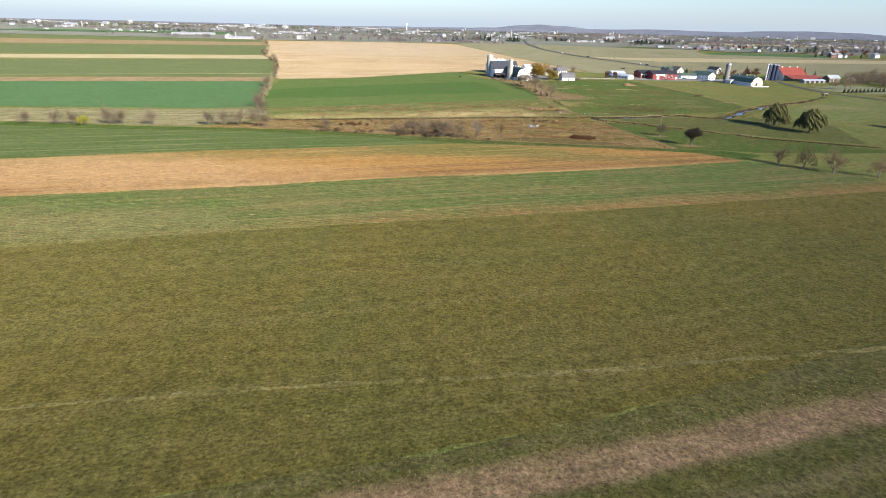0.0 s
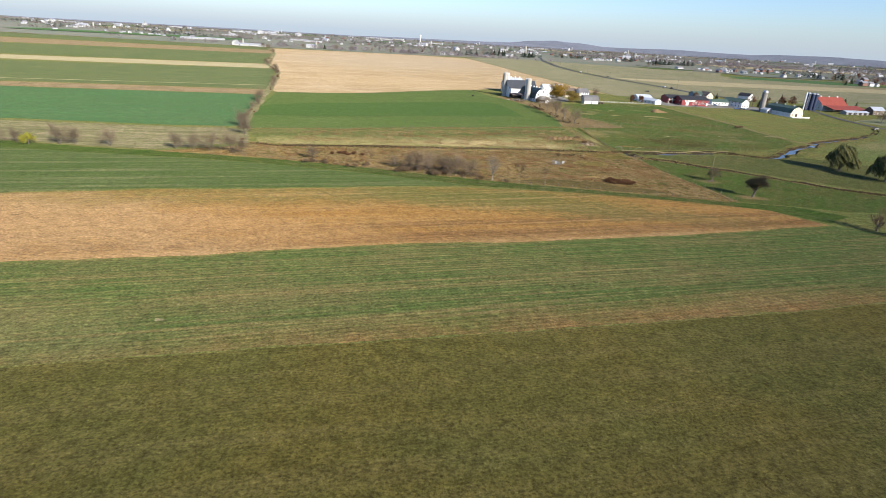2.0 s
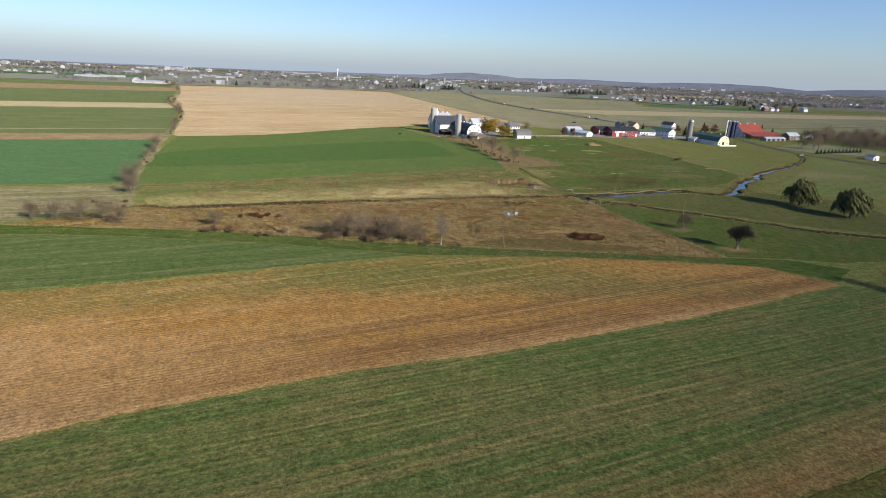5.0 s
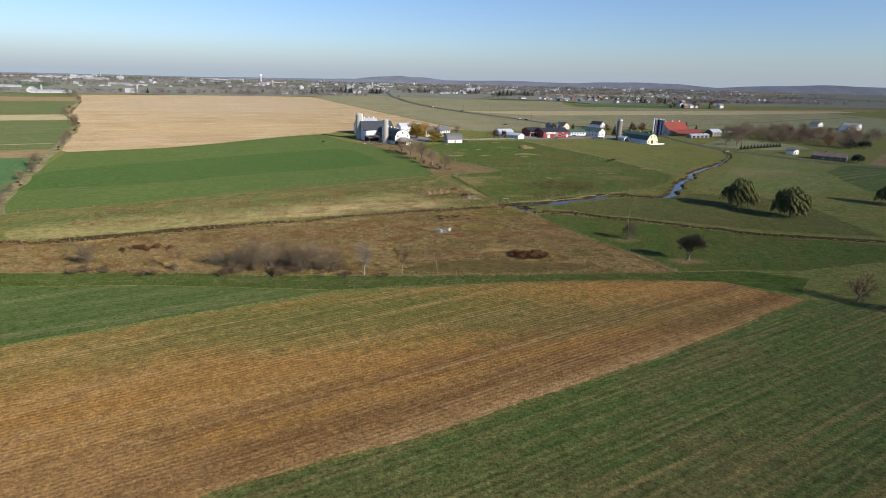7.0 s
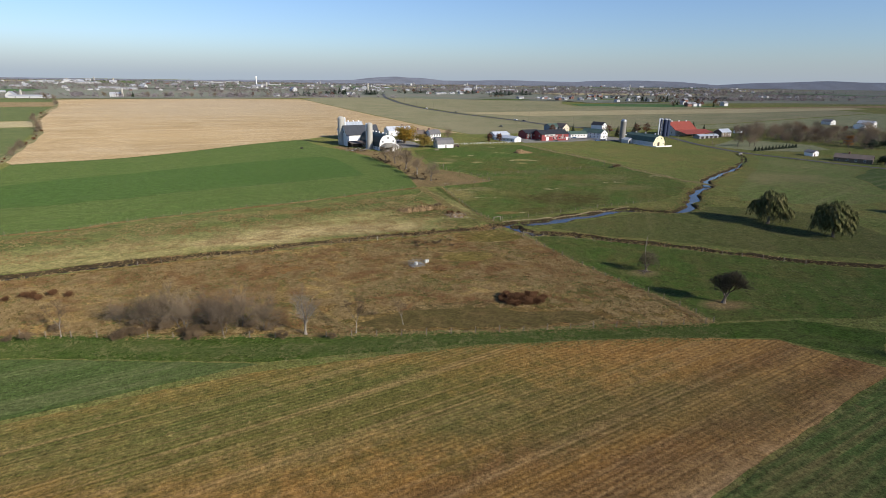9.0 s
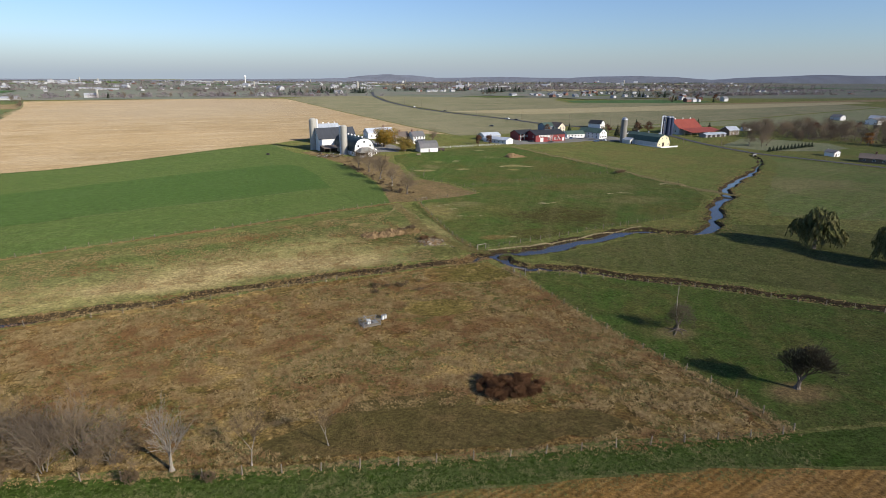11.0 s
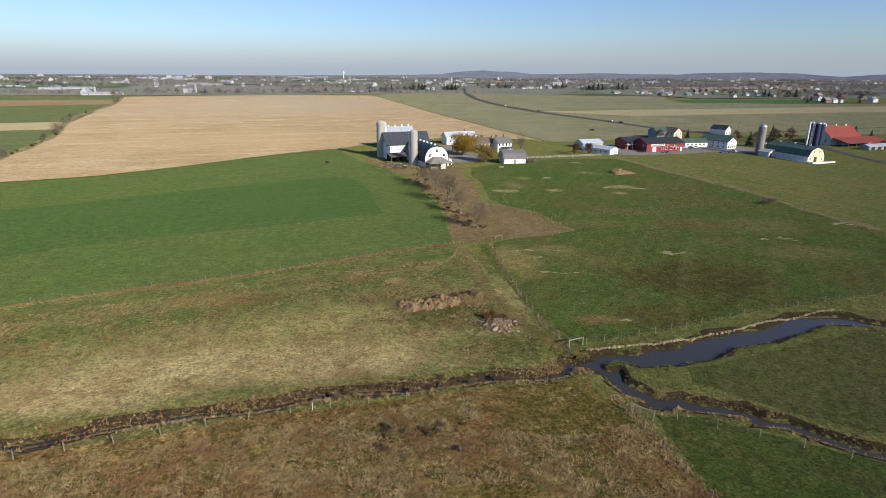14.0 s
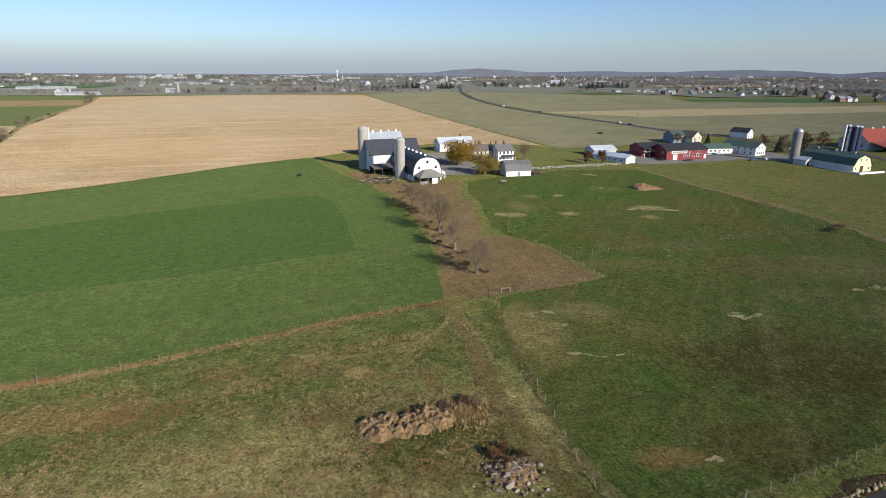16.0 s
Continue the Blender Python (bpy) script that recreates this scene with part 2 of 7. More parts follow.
def bark_material(name, colour, light):
    n = Nodes(name)
    c = n.mix(n.span(n.noise(2.5, 5, 0.7, n.mapped((3, 3, 0.6))), 0.35, 0.7), colour, light)
    return n.done(c, 0.9, n.noise(6.0, 4), 0.5, 0.03, gloss=0.1)


# ---- materials ----
M = {}
M["pasture"] = field_material("pasture_grass", (0.131, 0.155, 0.041), (0.174, 0.160, 0.052), (0.259, 0.226, 0.092), 100, 2.0, 0.3, 0.85, 0.65, 26, 0.0, 0.35, (), 19.0, 3.0, [((0.202, 0.169, 0.056), 30.0, 0.52, 0.66, 0.7), ((0.098, 0.147, 0.034), 14.0, 0.55, 0.68, 0.7)], 0.4)
M["lush"] = field_material("lush_grass", (0.072, 0.114, 0.024), (0.100, 0.109, 0.030), (0.185, 0.167, 0.069), 60, 3.0, 0.3, 0.85, 0.65, 18, 0.0, 0.35, (), 19.0, 3.0, [((0.112, 0.094, 0.027), 32.0, 0.53, 0.66, 0.75), ((0.054, 0.102, 0.018), 12.0, 0.55, 0.68, 0.7)], 0.45, blots=[(172, 428, 18, 12, (0.167, 0.150, 0.060), 0.55), (170, 398, 16, 7, (0.186, 0.164, 0.068), 0.55), (148, 408, 12, 5, (0.149, 0.137, 0.056), 0.5), (135, 447, 16, 6, (0.140, 0.135, 0.052), 0.5), (95, 404, 9, 5, (0.223, 0.187, 0.084), 0.65), (102, 496, 5, 8, (0.223, 0.191, 0.088), 0.5), (96, 485, 5, 3.5, (0.307, 0.255, 0.103), 0.8), (117, 485, 4, 3, (0.307, 0.255, 0.103), 0.8), (149, 492, 7, 4, (0.326, 0.273, 0.117), 0.8), (144, 479, 4, 3, (0.307, 0.255, 0.103), 0.7), (110, 513, 4, 4, (0.279, 0.237, 0.096), 0.7), (144, 525, 8, 5, (0.279, 0.237, 0.096), 0.6), (126, 379, 20, 15, (0.071, 0.060, 0.018), 0.85), (108, 358, 12, 6, (0.090, 0.077, 0.022), 0.7), (83, 396, 7, 12, (0.244, 0.198, 0.077), 0.8), (92, 357, 5, 3, (0.225, 0.150, 0.057), 0.8), (103, 395, 14, 9, (0.135, 0.124, 0.040), 0.6), (150, 430, 16, 10, (0.126, 0.106, 0.034), 0.7), (118, 432, 14, 5, (0.153, 0.137, 0.046), 0.6), (130, 520, 30, 18, (0.056, 0.115, 0.020), 0.7), (170, 480, 16, 30, (0.108, 0.102, 0.028), 0.7)])
M["olive"] = field_material("olive_crop", (0.127, 0.108, 0.028), (0.105, 0.103, 0.028), (0.173, 0.143, 0.052), 17, 2.6, 0.5, 0.8, 0.6, 40, 0.6, 0.2)
M["strip"] = field_material("thin_winter_crop", (0.086, 0.128, 0.034), (0.123, 0.128, 0.044), (0.260, 0.190, 0.080), 18.5, 0.9, 0.7, 0.75, 0.6, 24, 1.3, 0.42, [((108, 112, 121, 131), (0.262, 0.150, 0.058), 0.85), ((133, 138, 142, 149), (0.185, 0.150, 0.062), 0.45)], ragged=2.2, blots=[(-95, 118, 60, 16, (0.165, 0.160, 0.062), 0.6), (85, 175, 26, 16, (0.070, 0.124, 0.030), 0.6), (5, 150, 40, 8, (0.075, 0.125, 0.032), 0.5)])
M["brown"] = field_material("tilled_soil", (0.312, 0.171, 0.049), (0.260, 0.153, 0.045), (0.426, 0.275, 0.123), 20.5, 0.8, 0.6, 0.85, 0.55, 22, 0.95, 0.52, [((150, 158, 167, 172), (0.400, 0.260, 0.135), 0.8), ((168, 172, 176, 179), (0.172, 0.094, 0.040), 0.85), ((180, 183, 185, 188), (0.156, 0.086, 0.038), 0.7), ((188, 193, 200, 206), (0.328, 0.180, 0.055), 0.55), ((205, 215, 240, 250), (0.146, 0.137, 0.040), 0.8)], ragged=1.8, blots=[(15, 226, 55, 15, (0.102, 0.122, 0.032), 0.75), (60, 218, 40, 10, (0.146, 0.128, 0.043), 0.5), (-105, 172, 75, 30, (0.385, 0.250, 0.122), 0.8), (-40, 178, 30, 12, (0.354, 0.204, 0.078), 0.6)])
M["green"] = field_material("winter_wheat", (0.066, 0.117, 0.028), (0.073, 0.120, 0.031), (0.092, 0.132, 0.044), 22, 2.5, 0.35, 0.6, 0.5, 45, 0.5, 0.14)
M["greenlight"] = field_material("winter_wheat_thin", (0.096, 0.136, 0.037), (0.083, 0.129, 0.033), (0.132, 0.152, 0.056), 22, 2.5, 0.4, 0.7, 0.5, 30, 0.5, 0.15)
M["bluegreen"] = field_material("rye_cover", (0.074, 0.146, 0.055), (0.067, 0.133, 0.049), (0.12, 0.152, 0.066), 14, 2.5, 0.5, 0.6, 0.5, 50)
M["oliveg"] = field_material("thin_olive_crop", (0.112, 0.138, 0.052), (0.094, 0.126, 0.046), (0.19, 0.185, 0.09), 14, 3.0, 0.6, 0.8, 0.5, 40)
M["roughgrass"] = field_material("rough_dry_grass", (0.145, 0.146, 0.062), (0.185, 0.165, 0.082), (0.33, 0.275, 0.165), 6, 1.6, 0.75, 0.9, 0.6, 14, 0.0, 0.35, (), 19.0, 3.0, [((0.30, 0.25, 0.145), 11.0, 0.52, 0.64, 0.75), ((0.105, 0.125, 0.042), 8.0, 0.54, 0.66, 0.7)], 0.6)
# east grass tones lifted so the colour itself carries the haze
M["eastgrass"] = field_material("haze_paled_east_grass", (0.227, 0.232, 0.132), (0.192, 0.213, 0.108), (0.324, 0.290, 0.188), 20, 3.0, 0.5, 0.8, 0.5, 36)
M["eastpasture"] = field_material("mixed_east_pasture", (0.153, 0.170, 0.055), (0.127, 0.168, 0.046), (0.243, 0.218, 0.105), 25, 2.4, 0.4, 0.85, 0.6, 22, 0.0, 0.35, (), 19.0, 3.0, [((0.221, 0.193, 0.084), 22.0, 0.52, 0.66, 0.75), ((0.103, 0.157, 0.040), 14.0, 0.55, 0.68, 0.6)], 0.4, blots=[(272, 418, 30, 22, (0.232, 0.199, 0.088), 0.7), (330, 470, 16, 26, (0.184, 0.185, 0.072), 0.6)])
M["creekpasture"] = field_material("dark_olive_pasture", (0.104, 0.108, 0.034), (0.088, 0.104, 0.030), (0.17, 0.155, 0.068), 60, 2.4, 0.3, 0.85, 0.6, 18, 0.0, 0.35, (), 19.0, 3.0, [((0.125, 0.108, 0.040), 22.0, 0.52, 0.66, 0.7)], 0.35)
M["wedge"] = field_material("drilled_winter_wheat", (0.078, 0.112, 0.032), (0.068, 0.104, 0.028), (0.185, 0.185, 0.085), 20, 2.2, 0.8, 0.7, 0.5, 30, 1.2, 0.3)
M["tan"] = field_material("maize_stubble", (0.42, 0.308, 0.172), (0.345, 0.25, 0.132), (0.50, 0.39, 0.245), 12, 7.0, 0.9, 0.9, 0.45, 60, 0.0, 0.35, (), 19.0, 3.0, [((0.325, 0.225, 0.112), 24.0, 0.54, 0.64, 0.6), ((0.47, 0.37, 0.235), 45.0, 0.5, 0.62, 0.6)], 0.4, blots=[(-110, 1010, 190, 220, (0.39, 0.315, 0.215), 0.75), (-60, 660, 120, 60, (0.46, 0.335, 0.18), 0.5)])
M["straw"] = field_material("pale_stubble", (0.38, 0.325, 0.19), (0.31, 0.265, 0.145), (0.44, 0.38, 0.25), 14, 3.0, 0.4, 0.5, 0.3, 40)
# dry grass, its tones brightened slightly for distance haze
M["drygrass"] = field_material("dry_grassland", (0.240, 0.223, 0.131), (0.181, 0.183, 0.099), (0.319, 0.281, 0.179), 8, 3.0, 0.5, 0.8, 0.4, 50)
M["meadow"] = field_material("rough_meadow", (0.113, 0.131, 0.038), (0.087, 0.114, 0.032), (0.238, 0.204, 0.086), 19, 4.0, 0.35, 0.85, 0.7, 14, 0.0, 0.35, [((304, 314, 330, 342), (0.324, 0.271, 0.113), 0.9), ((346, 350, 354, 360), (0.193, 0.152, 0.062), 0.4)], 19.0, 8.0, [((0.183, 0.150, 0.056), 9.0, 0.52, 0.66, 0.75), ((0.082, 0.115, 0.029), 5.0, 0.54, 0.66, 0.6)], 0.45, blots=[(35, 346, 24, 7, (0.339, 0.280, 0.121), 0.8), (-1, 336, 22, 5, (0.320, 0.268, 0.114), 0.75), (56, 401, 9, 4, (0.074, 0.114, 0.025), 0.8), (58, 365, 12, 6, (0.082, 0.099, 0.028), 0.7), (8, 372, 12, 4, (0.203, 0.145, 0.054), 0.7), (32, 380, 20, 6, (0.097, 0.122, 0.034), 0.6), (62, 361, 16, 8, (0.085, 0.087, 0.024), 0.9), (46, 373, 14, 5, (0.121, 0.112, 0.040), 0.8), (70, 346, 10, 6, (0.097, 0.100, 0.028), 0.85), (-30, 345, 26, 8, (0.145, 0.151, 0.053), 0.7), (25, 342, 34, 7, (0.43, 0.335, 0.165), 0.75), (-5, 333, 20, 5, (0.42, 0.325, 0.16), 0.7), (50, 382, 3, 2.5, (0.309, 0.237, 0.103), 0.9)])
M["marsh"] = field_material("marsh_floor", (0.170, 0.108, 0.038), (0.122, 0.095, 0.027), (0.361, 0.252, 0.103), 40, 3.0, 0.4, 0.9, 0.8, 10, 0.0, 0.35, (), 19.0, 3.0, [((0.332, 0.222, 0.083), 14.0, 0.5, 0.6, 0.85), ((0.137, 0.064, 0.024), 9.0, 0.53, 0.63, 0.85), ((0.098, 0.099, 0.021), 8.0, 0.55, 0.66, 0.8)], 0.7, blots=[(-2, 302, 34, 12, (0.171, 0.087, 0.031), 0.8), (71, 288, 11, 9, (0.146, 0.070, 0.026), 0.8), (60, 276, 12, 6, (0.351, 0.239, 0.093), 0.8), (85, 293, 7, 12, (0.166, 0.089, 0.031), 0.75), (77, 325, 12, 9, (0.116, 0.099, 0.025), 0.9), (67, 334, 9, 3, (0.098, 0.080, 0.021), 0.8), (61, 303, 10, 8, (0.122, 0.105, 0.026), 0.75), (46, 284, 9, 9, (0.127, 0.107, 0.028), 0.75), (44, 322, 14, 5, (0.137, 0.070, 0.025), 0.8), (-45, 292, 20, 8, (0.293, 0.194, 0.074), 0.7), (20, 285, 14, 6, (0.323, 0.222, 0.083), 0.7)])
M["stubble"] = field_material("reddish_stubble", (0.26, 0.185, 0.1), (0.18, 0.14, 0.07), (0.35, 0.27, 0.17), 17, 1.2, 0.6, 0.8, 0.45, 12, 0.9, 0.3)
M["headland"] = field_material("headland_grass", (0.112, 0.106, 0.031), (0.09, 0.096, 0.027), (0.15, 0.13, 0.06), 16.5, 1.2, 0.5, 0.85, 0.6, 9, 0.0, 0.35, [((36.0, 37.5, 40.5, 42.5), (0.33, 0.215, 0.13), 0.95), ((30, 31, 32, 33), (0.2, 0.16, 0.08), 0.6)], 16.5, 0.9, [((0.13, 0.115, 0.05), 5.0, 0.5, 0.65, 0.6)], 0.6)
M["worn"] = field_material("worn_path", (0.165, 0.130, 0.053), (0.125, 0.118, 0.036), (0.250, 0.190, 0.086), 95, 2.0, 0.4, 0.9, 0.6, 6)
M["track"] = field_material("worn_turf_track", (0.225, 0.178, 0.085), (0.165, 0.15, 0.06), (0.28, 0.22, 0.115), 100, 1.2, 0.5, 0.9, 0.6, 7)
M["stalks"] = field_material("dry_stalk_line", (0.19, 0.165, 0.06), (0.115, 0.11, 0.03), (0.28, 0.235, 0.11), 12, 1.0, 0.4, 0.9, 0.6, 5)
M["lushdark"] = field_material("dark_lush_grass", (0.064, 0.106, 0.020), (0.089, 0.100, 0.027), (0.178, 0.146, 0.057), 60, 3.0, 0.3, 0.85, 0.6, 14, 0.0, 0.35, (), 19.0, 3.0, [((0.113, 0.099, 0.028), 15.0, 0.53, 0.66, 0.7)], 0.35, blots=[(109, 254.5, 6.5, 3.6, (0.248, 0.172, 0.082), 0.95), (104, 280, 5.0, 3.2, (0.216, 0.172, 0.078), 0.85), (128, 262, 14, 8, (0.081, 0.113, 0.025), 0.5)])
M["flat"] = field_material("mown_olive_marsh", (0.118, 0.090, 0.033), (0.098, 0.082, 0.027), (0.17, 0.125, 0.055), 10, 3.0, 0.3, 0.7, 0.5, 10, 0.0, 0.35, (), 19.0, 3.0, [((0.15, 0.105, 0.043), 8.0, 0.5, 0.62, 0.8)], 0.3)
# far ground: haze is mixed into these pale, greyed tones
M["farland"] = field_material("haze_paled_farmland", (0.155, 0.180, 0.138), (0.205, 0.190, 0.158), (0.245, 0.225, 0.190), 14, 30.0, 0.5, 0.9, 0.2, 190)
M["verge"] = field_material("grass_verge", (0.048, 0.086, 0.013), (0.082, 0.107, 0.026), (0.111, 0.138, 0.038), 12, 1.5, 0.5, 0.8, 0.6, 10)
M["dirt"] = field_material("bare_earth", (0.205, 0.145, 0.071), (0.150, 0.115, 0.052), (0.260, 0.195, 0.099), 60, 3.0, 0.45, 0.75, 0.5, 9, 0.0, 0.35, (), 19.0, 3.0, [((0.105, 0.108, 0.034), 6.0, 0.55, 0.68, 0.7)], 0.4)
M["gravel"] = field_material("gravel_yard", (0.25, 0.24, 0.22), (0.18, 0.17, 0.155), (0.3, 0.29, 0.27), 18, 3.0, 0.4, 0.6, 0.25, 12)
M["road"] = plain_material("asphalt", (0.075, 0.075, 0.078), 0.9, 0.2, 0.5, gloss=0.2)
M["mud"] = field_material("creek_mud", (0.055, 0.04, 0.024), (0.08, 0.058, 0.03), (0.11, 0.085, 0.045), 40, 2.0, 0.4, 0.7, 0.5, 6)
M["hay"] = field_material("scattered_hay", (0.36, 0.31, 0.17), (0.15, 0.155, 0.06), (0.46, 0.40, 0.25), 50, 1.5, 0.5, 0.9, 0.4, 3)
n = Nodes("creek_water")
M["water"] = n.done((0.045, 0.038, 0.028), 0.16, n.noise(1.2, 3), 0.08, 0.03, gloss=0.4)
M["white"] = plain_material("white_paint", (0.76, 0.75, 0.72), 0.6, 0.07, 0.8, dirt=(0.5, 0.47, 0.42), streaky=True)
M["whitegrey"] = plain_material("weathered_white_paint", (0.55, 0.55, 0.53), 0.7, 0.12, 0.8, dirt=(0.36, 0.33, 0.29), streaky=True)
M["yellow"] = plain_material("cream_yellow_paint", (0.7, 0.62, 0.4), 0.65, 0.08, 0.8, dirt=(0.5, 0.42, 0.24), streaky=True)
M["cream"] = plain_material("cream_render", (0.62, 0.54, 0.4), 0.75, 0.1, 0.8, streaky=True)
# far walls and roofs, muted in colour to imitate haze over the town
M["farwall"] = plain_material("haze_muted_siding", (0.46, 0.46, 0.45), 0.8, 0.1, 0.5)
M["farroof"] = plain_material("haze_muted_roofing", (0.2, 0.2, 0.215), 0.8, 0.15, 0.5, gloss=0.1)
M["farroof2"] = plain_material("haze_muted_pale_roofing", (0.36, 0.37, 0.39), 0.7, 0.12, 0.5, gloss=0.15)
M["redwall"] = plain_material("barn_red_paint", (0.22, 0.032, 0.032), 0.6, 0.12, 0.8, dirt=(0.16, 0.03, 0.03), streaky=True)
M["brick"] = plain_material("red_brick", (0.19, 0.1, 0.075), 0.85, 0.2, 1.2)
M["greywall"] = plain_material("grey_boards", (0.27, 0.26, 0.25), 0.85, 0.18, 1.0, streaky=True)
M["bluegrey"] = plain_material("blue_grey_siding", (0.16, 0.22, 0.27), 0.6, 0.1, 1.0)
M["concrete"] = plain_material("weathered_concrete", (0.21, 0.2, 0.18), 0.9, 0.16, 0.5, dirt=(0.24, 0.22, 0.19), streaky=True)
M["stave"] = plain_material("silo_staves", (0.4, 0.38, 0.33), 0.85, 0.14, 0.35, dirt=(0.25, 0.23, 0.2), streaky=True)
M["steel"] = plain_material("galvanised_steel", (0.4, 0.41, 0.42), 0.45, 0.12, 0.8, metal=0.75)
M["whitemetal"] = plain_material("white_sheet_metal", (0.7, 0.72, 0.74), 0.35, 0.06, 0.8)
M["bluesteel"] = plain_material("dark_blue_enamel", (0.02, 0.03, 0.065), 0.5, 0.2, 0.5, gloss=0.3)
M["roof_dark"] = roof_material("dark_slate_roof", (0.055, 0.06, 0.07), 1.4, 0.6)
M["roof_light"] = roof_material("light_metal_roof", (0.36, 0.39, 0.43), 0.9, 0.4)
M["roof_teal"] = roof_material("dark_teal_metal_roof", (0.03, 0.05, 0.055), 0.9, 0.6)
M["roof_green"] = roof_material("weathered_green_roof", (0.075, 0.115, 0.09), 0.9, 0.6, 0.2, (0.11, 0.13, 0.11))
M["roof_grey"] = roof_material("grey_shingle_roof", (0.16, 0.155, 0.155), 0.5, 0.8)
M["roof_brown"] = roof_material("brown_shingle_roof", (0.15, 0.12, 0.1), 0.5, 0.85)
M["roof_red"] = roof_material("red_metal_roof", (0.24, 0.058, 0.04), 0.9, 0.65)
M["roof_lean"] = roof_material("weathered_grey_tan_roof", (0.26, 0.245, 0.21), 0.6, 0.8)
M["roof_black"] = roof_material("black_shingle_roof", (0.035, 0.036, 0.04), 0.6, 0.7)
M["roof_white"] = roof_material("pale_metal_roof", (0.5, 0.53, 0.57), 0.9, 0.35)
M["wood"] = plain_material("weathered_timber", (0.2, 0.165, 0.125), 0.9, 0.25, 3.0, streaky=True)
M["darkwood"] = plain_material("dark_timber", (0.07, 0.05, 0.038), 0.9, 0.25, 3.0, streaky=True)
# near-black for dark boards, and for shade painted into openings
M["shadow"] = plain_material("dark_boards_and_opening_shade", (0.03, 0.027, 0.025), 0.95, 0.2, 1.0)
n = Nodes("window_glass")
M["glass"] = n.done((0.02, 0.024, 0.03), 0.08, gloss=0.6)
n = Nodes("rubber")
M["rubber"] = n.done((0.02, 0.02, 0.02), 0.8)
M["stone"] = plain_material("field_stone", (0.15, 0.118, 0.085), 0.9, 0.3, 2.0, dirt=(0.16, 0.12, 0.08))
M["banklip"] = plain_material("dry_earth_bank", (0.3, 0.245, 0.14), 0.95, 0.3, 1.5, dirt=(0.2, 0.17, 0.09), gloss=0.1)
M["soil"] = plain_material("heaped_soil", (0.215, 0.142, 0.072), 0.95, 0.5, 1.6, dirt=(0.1, 0.08, 0.038), gloss=0.1)
M["bark"] = bark_material("grey_bark", (0.1, 0.08, 0.062), (0.2, 0.17, 0.14))
M["palebark"] = bark_material("pale_bark", (0.2, 0.17, 0.135), (0.33, 0.295, 0.245))
M["twig"] = bark_material("twig_bark", (0.12, 0.083, 0.048), (0.2, 0.146, 0.09))
M["greytwig"] = bark_material("grey_twigs", (0.128, 0.095, 0.062), (0.22, 0.173, 0.122))
M["darktwig"] = bark_material("dark_dense_twigs", (0.065, 0.053, 0.034), (0.125, 0.105, 0.070))
M["greymetal"] = plain_material("dull_grey_metal", (0.2, 0.2, 0.195), 0.6, 0.15, 1.0)
M["palestone"] = plain_material("pale_limestone", (0.31, 0.26, 0.20), 0.9, 0.25, 2.0, dirt=(0.2, 0.16, 0.11))
M["leaf_willow"] = leaf_material("dull_green_willow_leaves", (0.045, 0.056, 0.018), (0.125, 0.128, 0.046), (0.15, 0.135, 0.056))
M["leaf_ochre"] = leaf_material("ochre_leaves", (0.2, 0.085, 0.02), (0.3, 0.15, 0.04))
M["redtwig"] = bark_material("red_brown_twigs", (0.115, 0.056, 0.027), (0.175, 0.096, 0.050))
M["leaf_dark"] = leaf_material("dark_green_leaves", (0.030, 0.044, 0.013), (0.080, 0.092, 0.027), (0.095, 0.088, 0.031))
M["leaf_gold"] = leaf_material("golden_leaves", (0.2, 0.1, 0.012), (0.36, 0.22, 0.035), (0.1, 0.1, 0.02))
M["leaf_gold2"] = leaf_material("fading_green_gold_leaves", (0.2, 0.14, 0.03), (0.3, 0.2, 0.045), (0.1, 0.09, 0.025))
M["leaf_russet"] = leaf_material("russet_leaves", (0.085, 0.036, 0.02), (0.14, 0.065, 0.034))
M["leaf_rust"] = leaf_material("rusty_twig_mass", (0.075, 0.034, 0.016), (0.135, 0.066, 0.033))
M["leaf_conifer"] = leaf_material("conifer_needles", (0.012, 0.022, 0.012), (0.03, 0.045, 0.022))
M["leaf_yellowgreen"] = leaf_material("yellow_green_leaves", (0.2, 0.2, 0.02), (0.32, 0.3, 0.04))
M["tuft"] = grass_material("dead_grass", (0.142, 0.09, 0.035), (0.44, 0.325, 0.155), (0.195, 0.096, 0.040), 0.075)
M["tuftgreen"] = grass_material("green_grass_tufts", (0.062, 0.09, 0.024), (0.135, 0.16, 0.05), (0.215, 0.19, 0.085), 0.3)
# far wood twigs, greyed and lightened in colour for distance haze
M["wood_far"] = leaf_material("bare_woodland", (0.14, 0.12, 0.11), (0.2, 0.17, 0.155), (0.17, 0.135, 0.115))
M["wood_scrub"] = leaf_material("bare_scrub_twigs", (0.105, 0.083, 0.066), (0.175, 0.142, 0.115), (0.14, 0.10, 0.075))
# paler lavender and grey-green: haze painted into the farthest woods
M["wood_haze"] = leaf_material("haze_tinted_bare_woodland", (0.19, 0.165, 0.17), (0.23, 0.2, 0.205), (0.205, 0.17, 0.168))
M["wood_dark"] = leaf_material("haze_greyed_evergreens", (0.05, 0.065, 0.055), (0.085, 0.1, 0.08))
# hill tones carry the distance haze as blue-grey base colour
M["hill"] = field_material("haze_tinted_hill", (0.195, 0.215, 0.262), (0.165, 0.178, 0.215), (0.225, 0.235, 0.265), 0, 60, 0.5, 0.9, 0.3, 160)

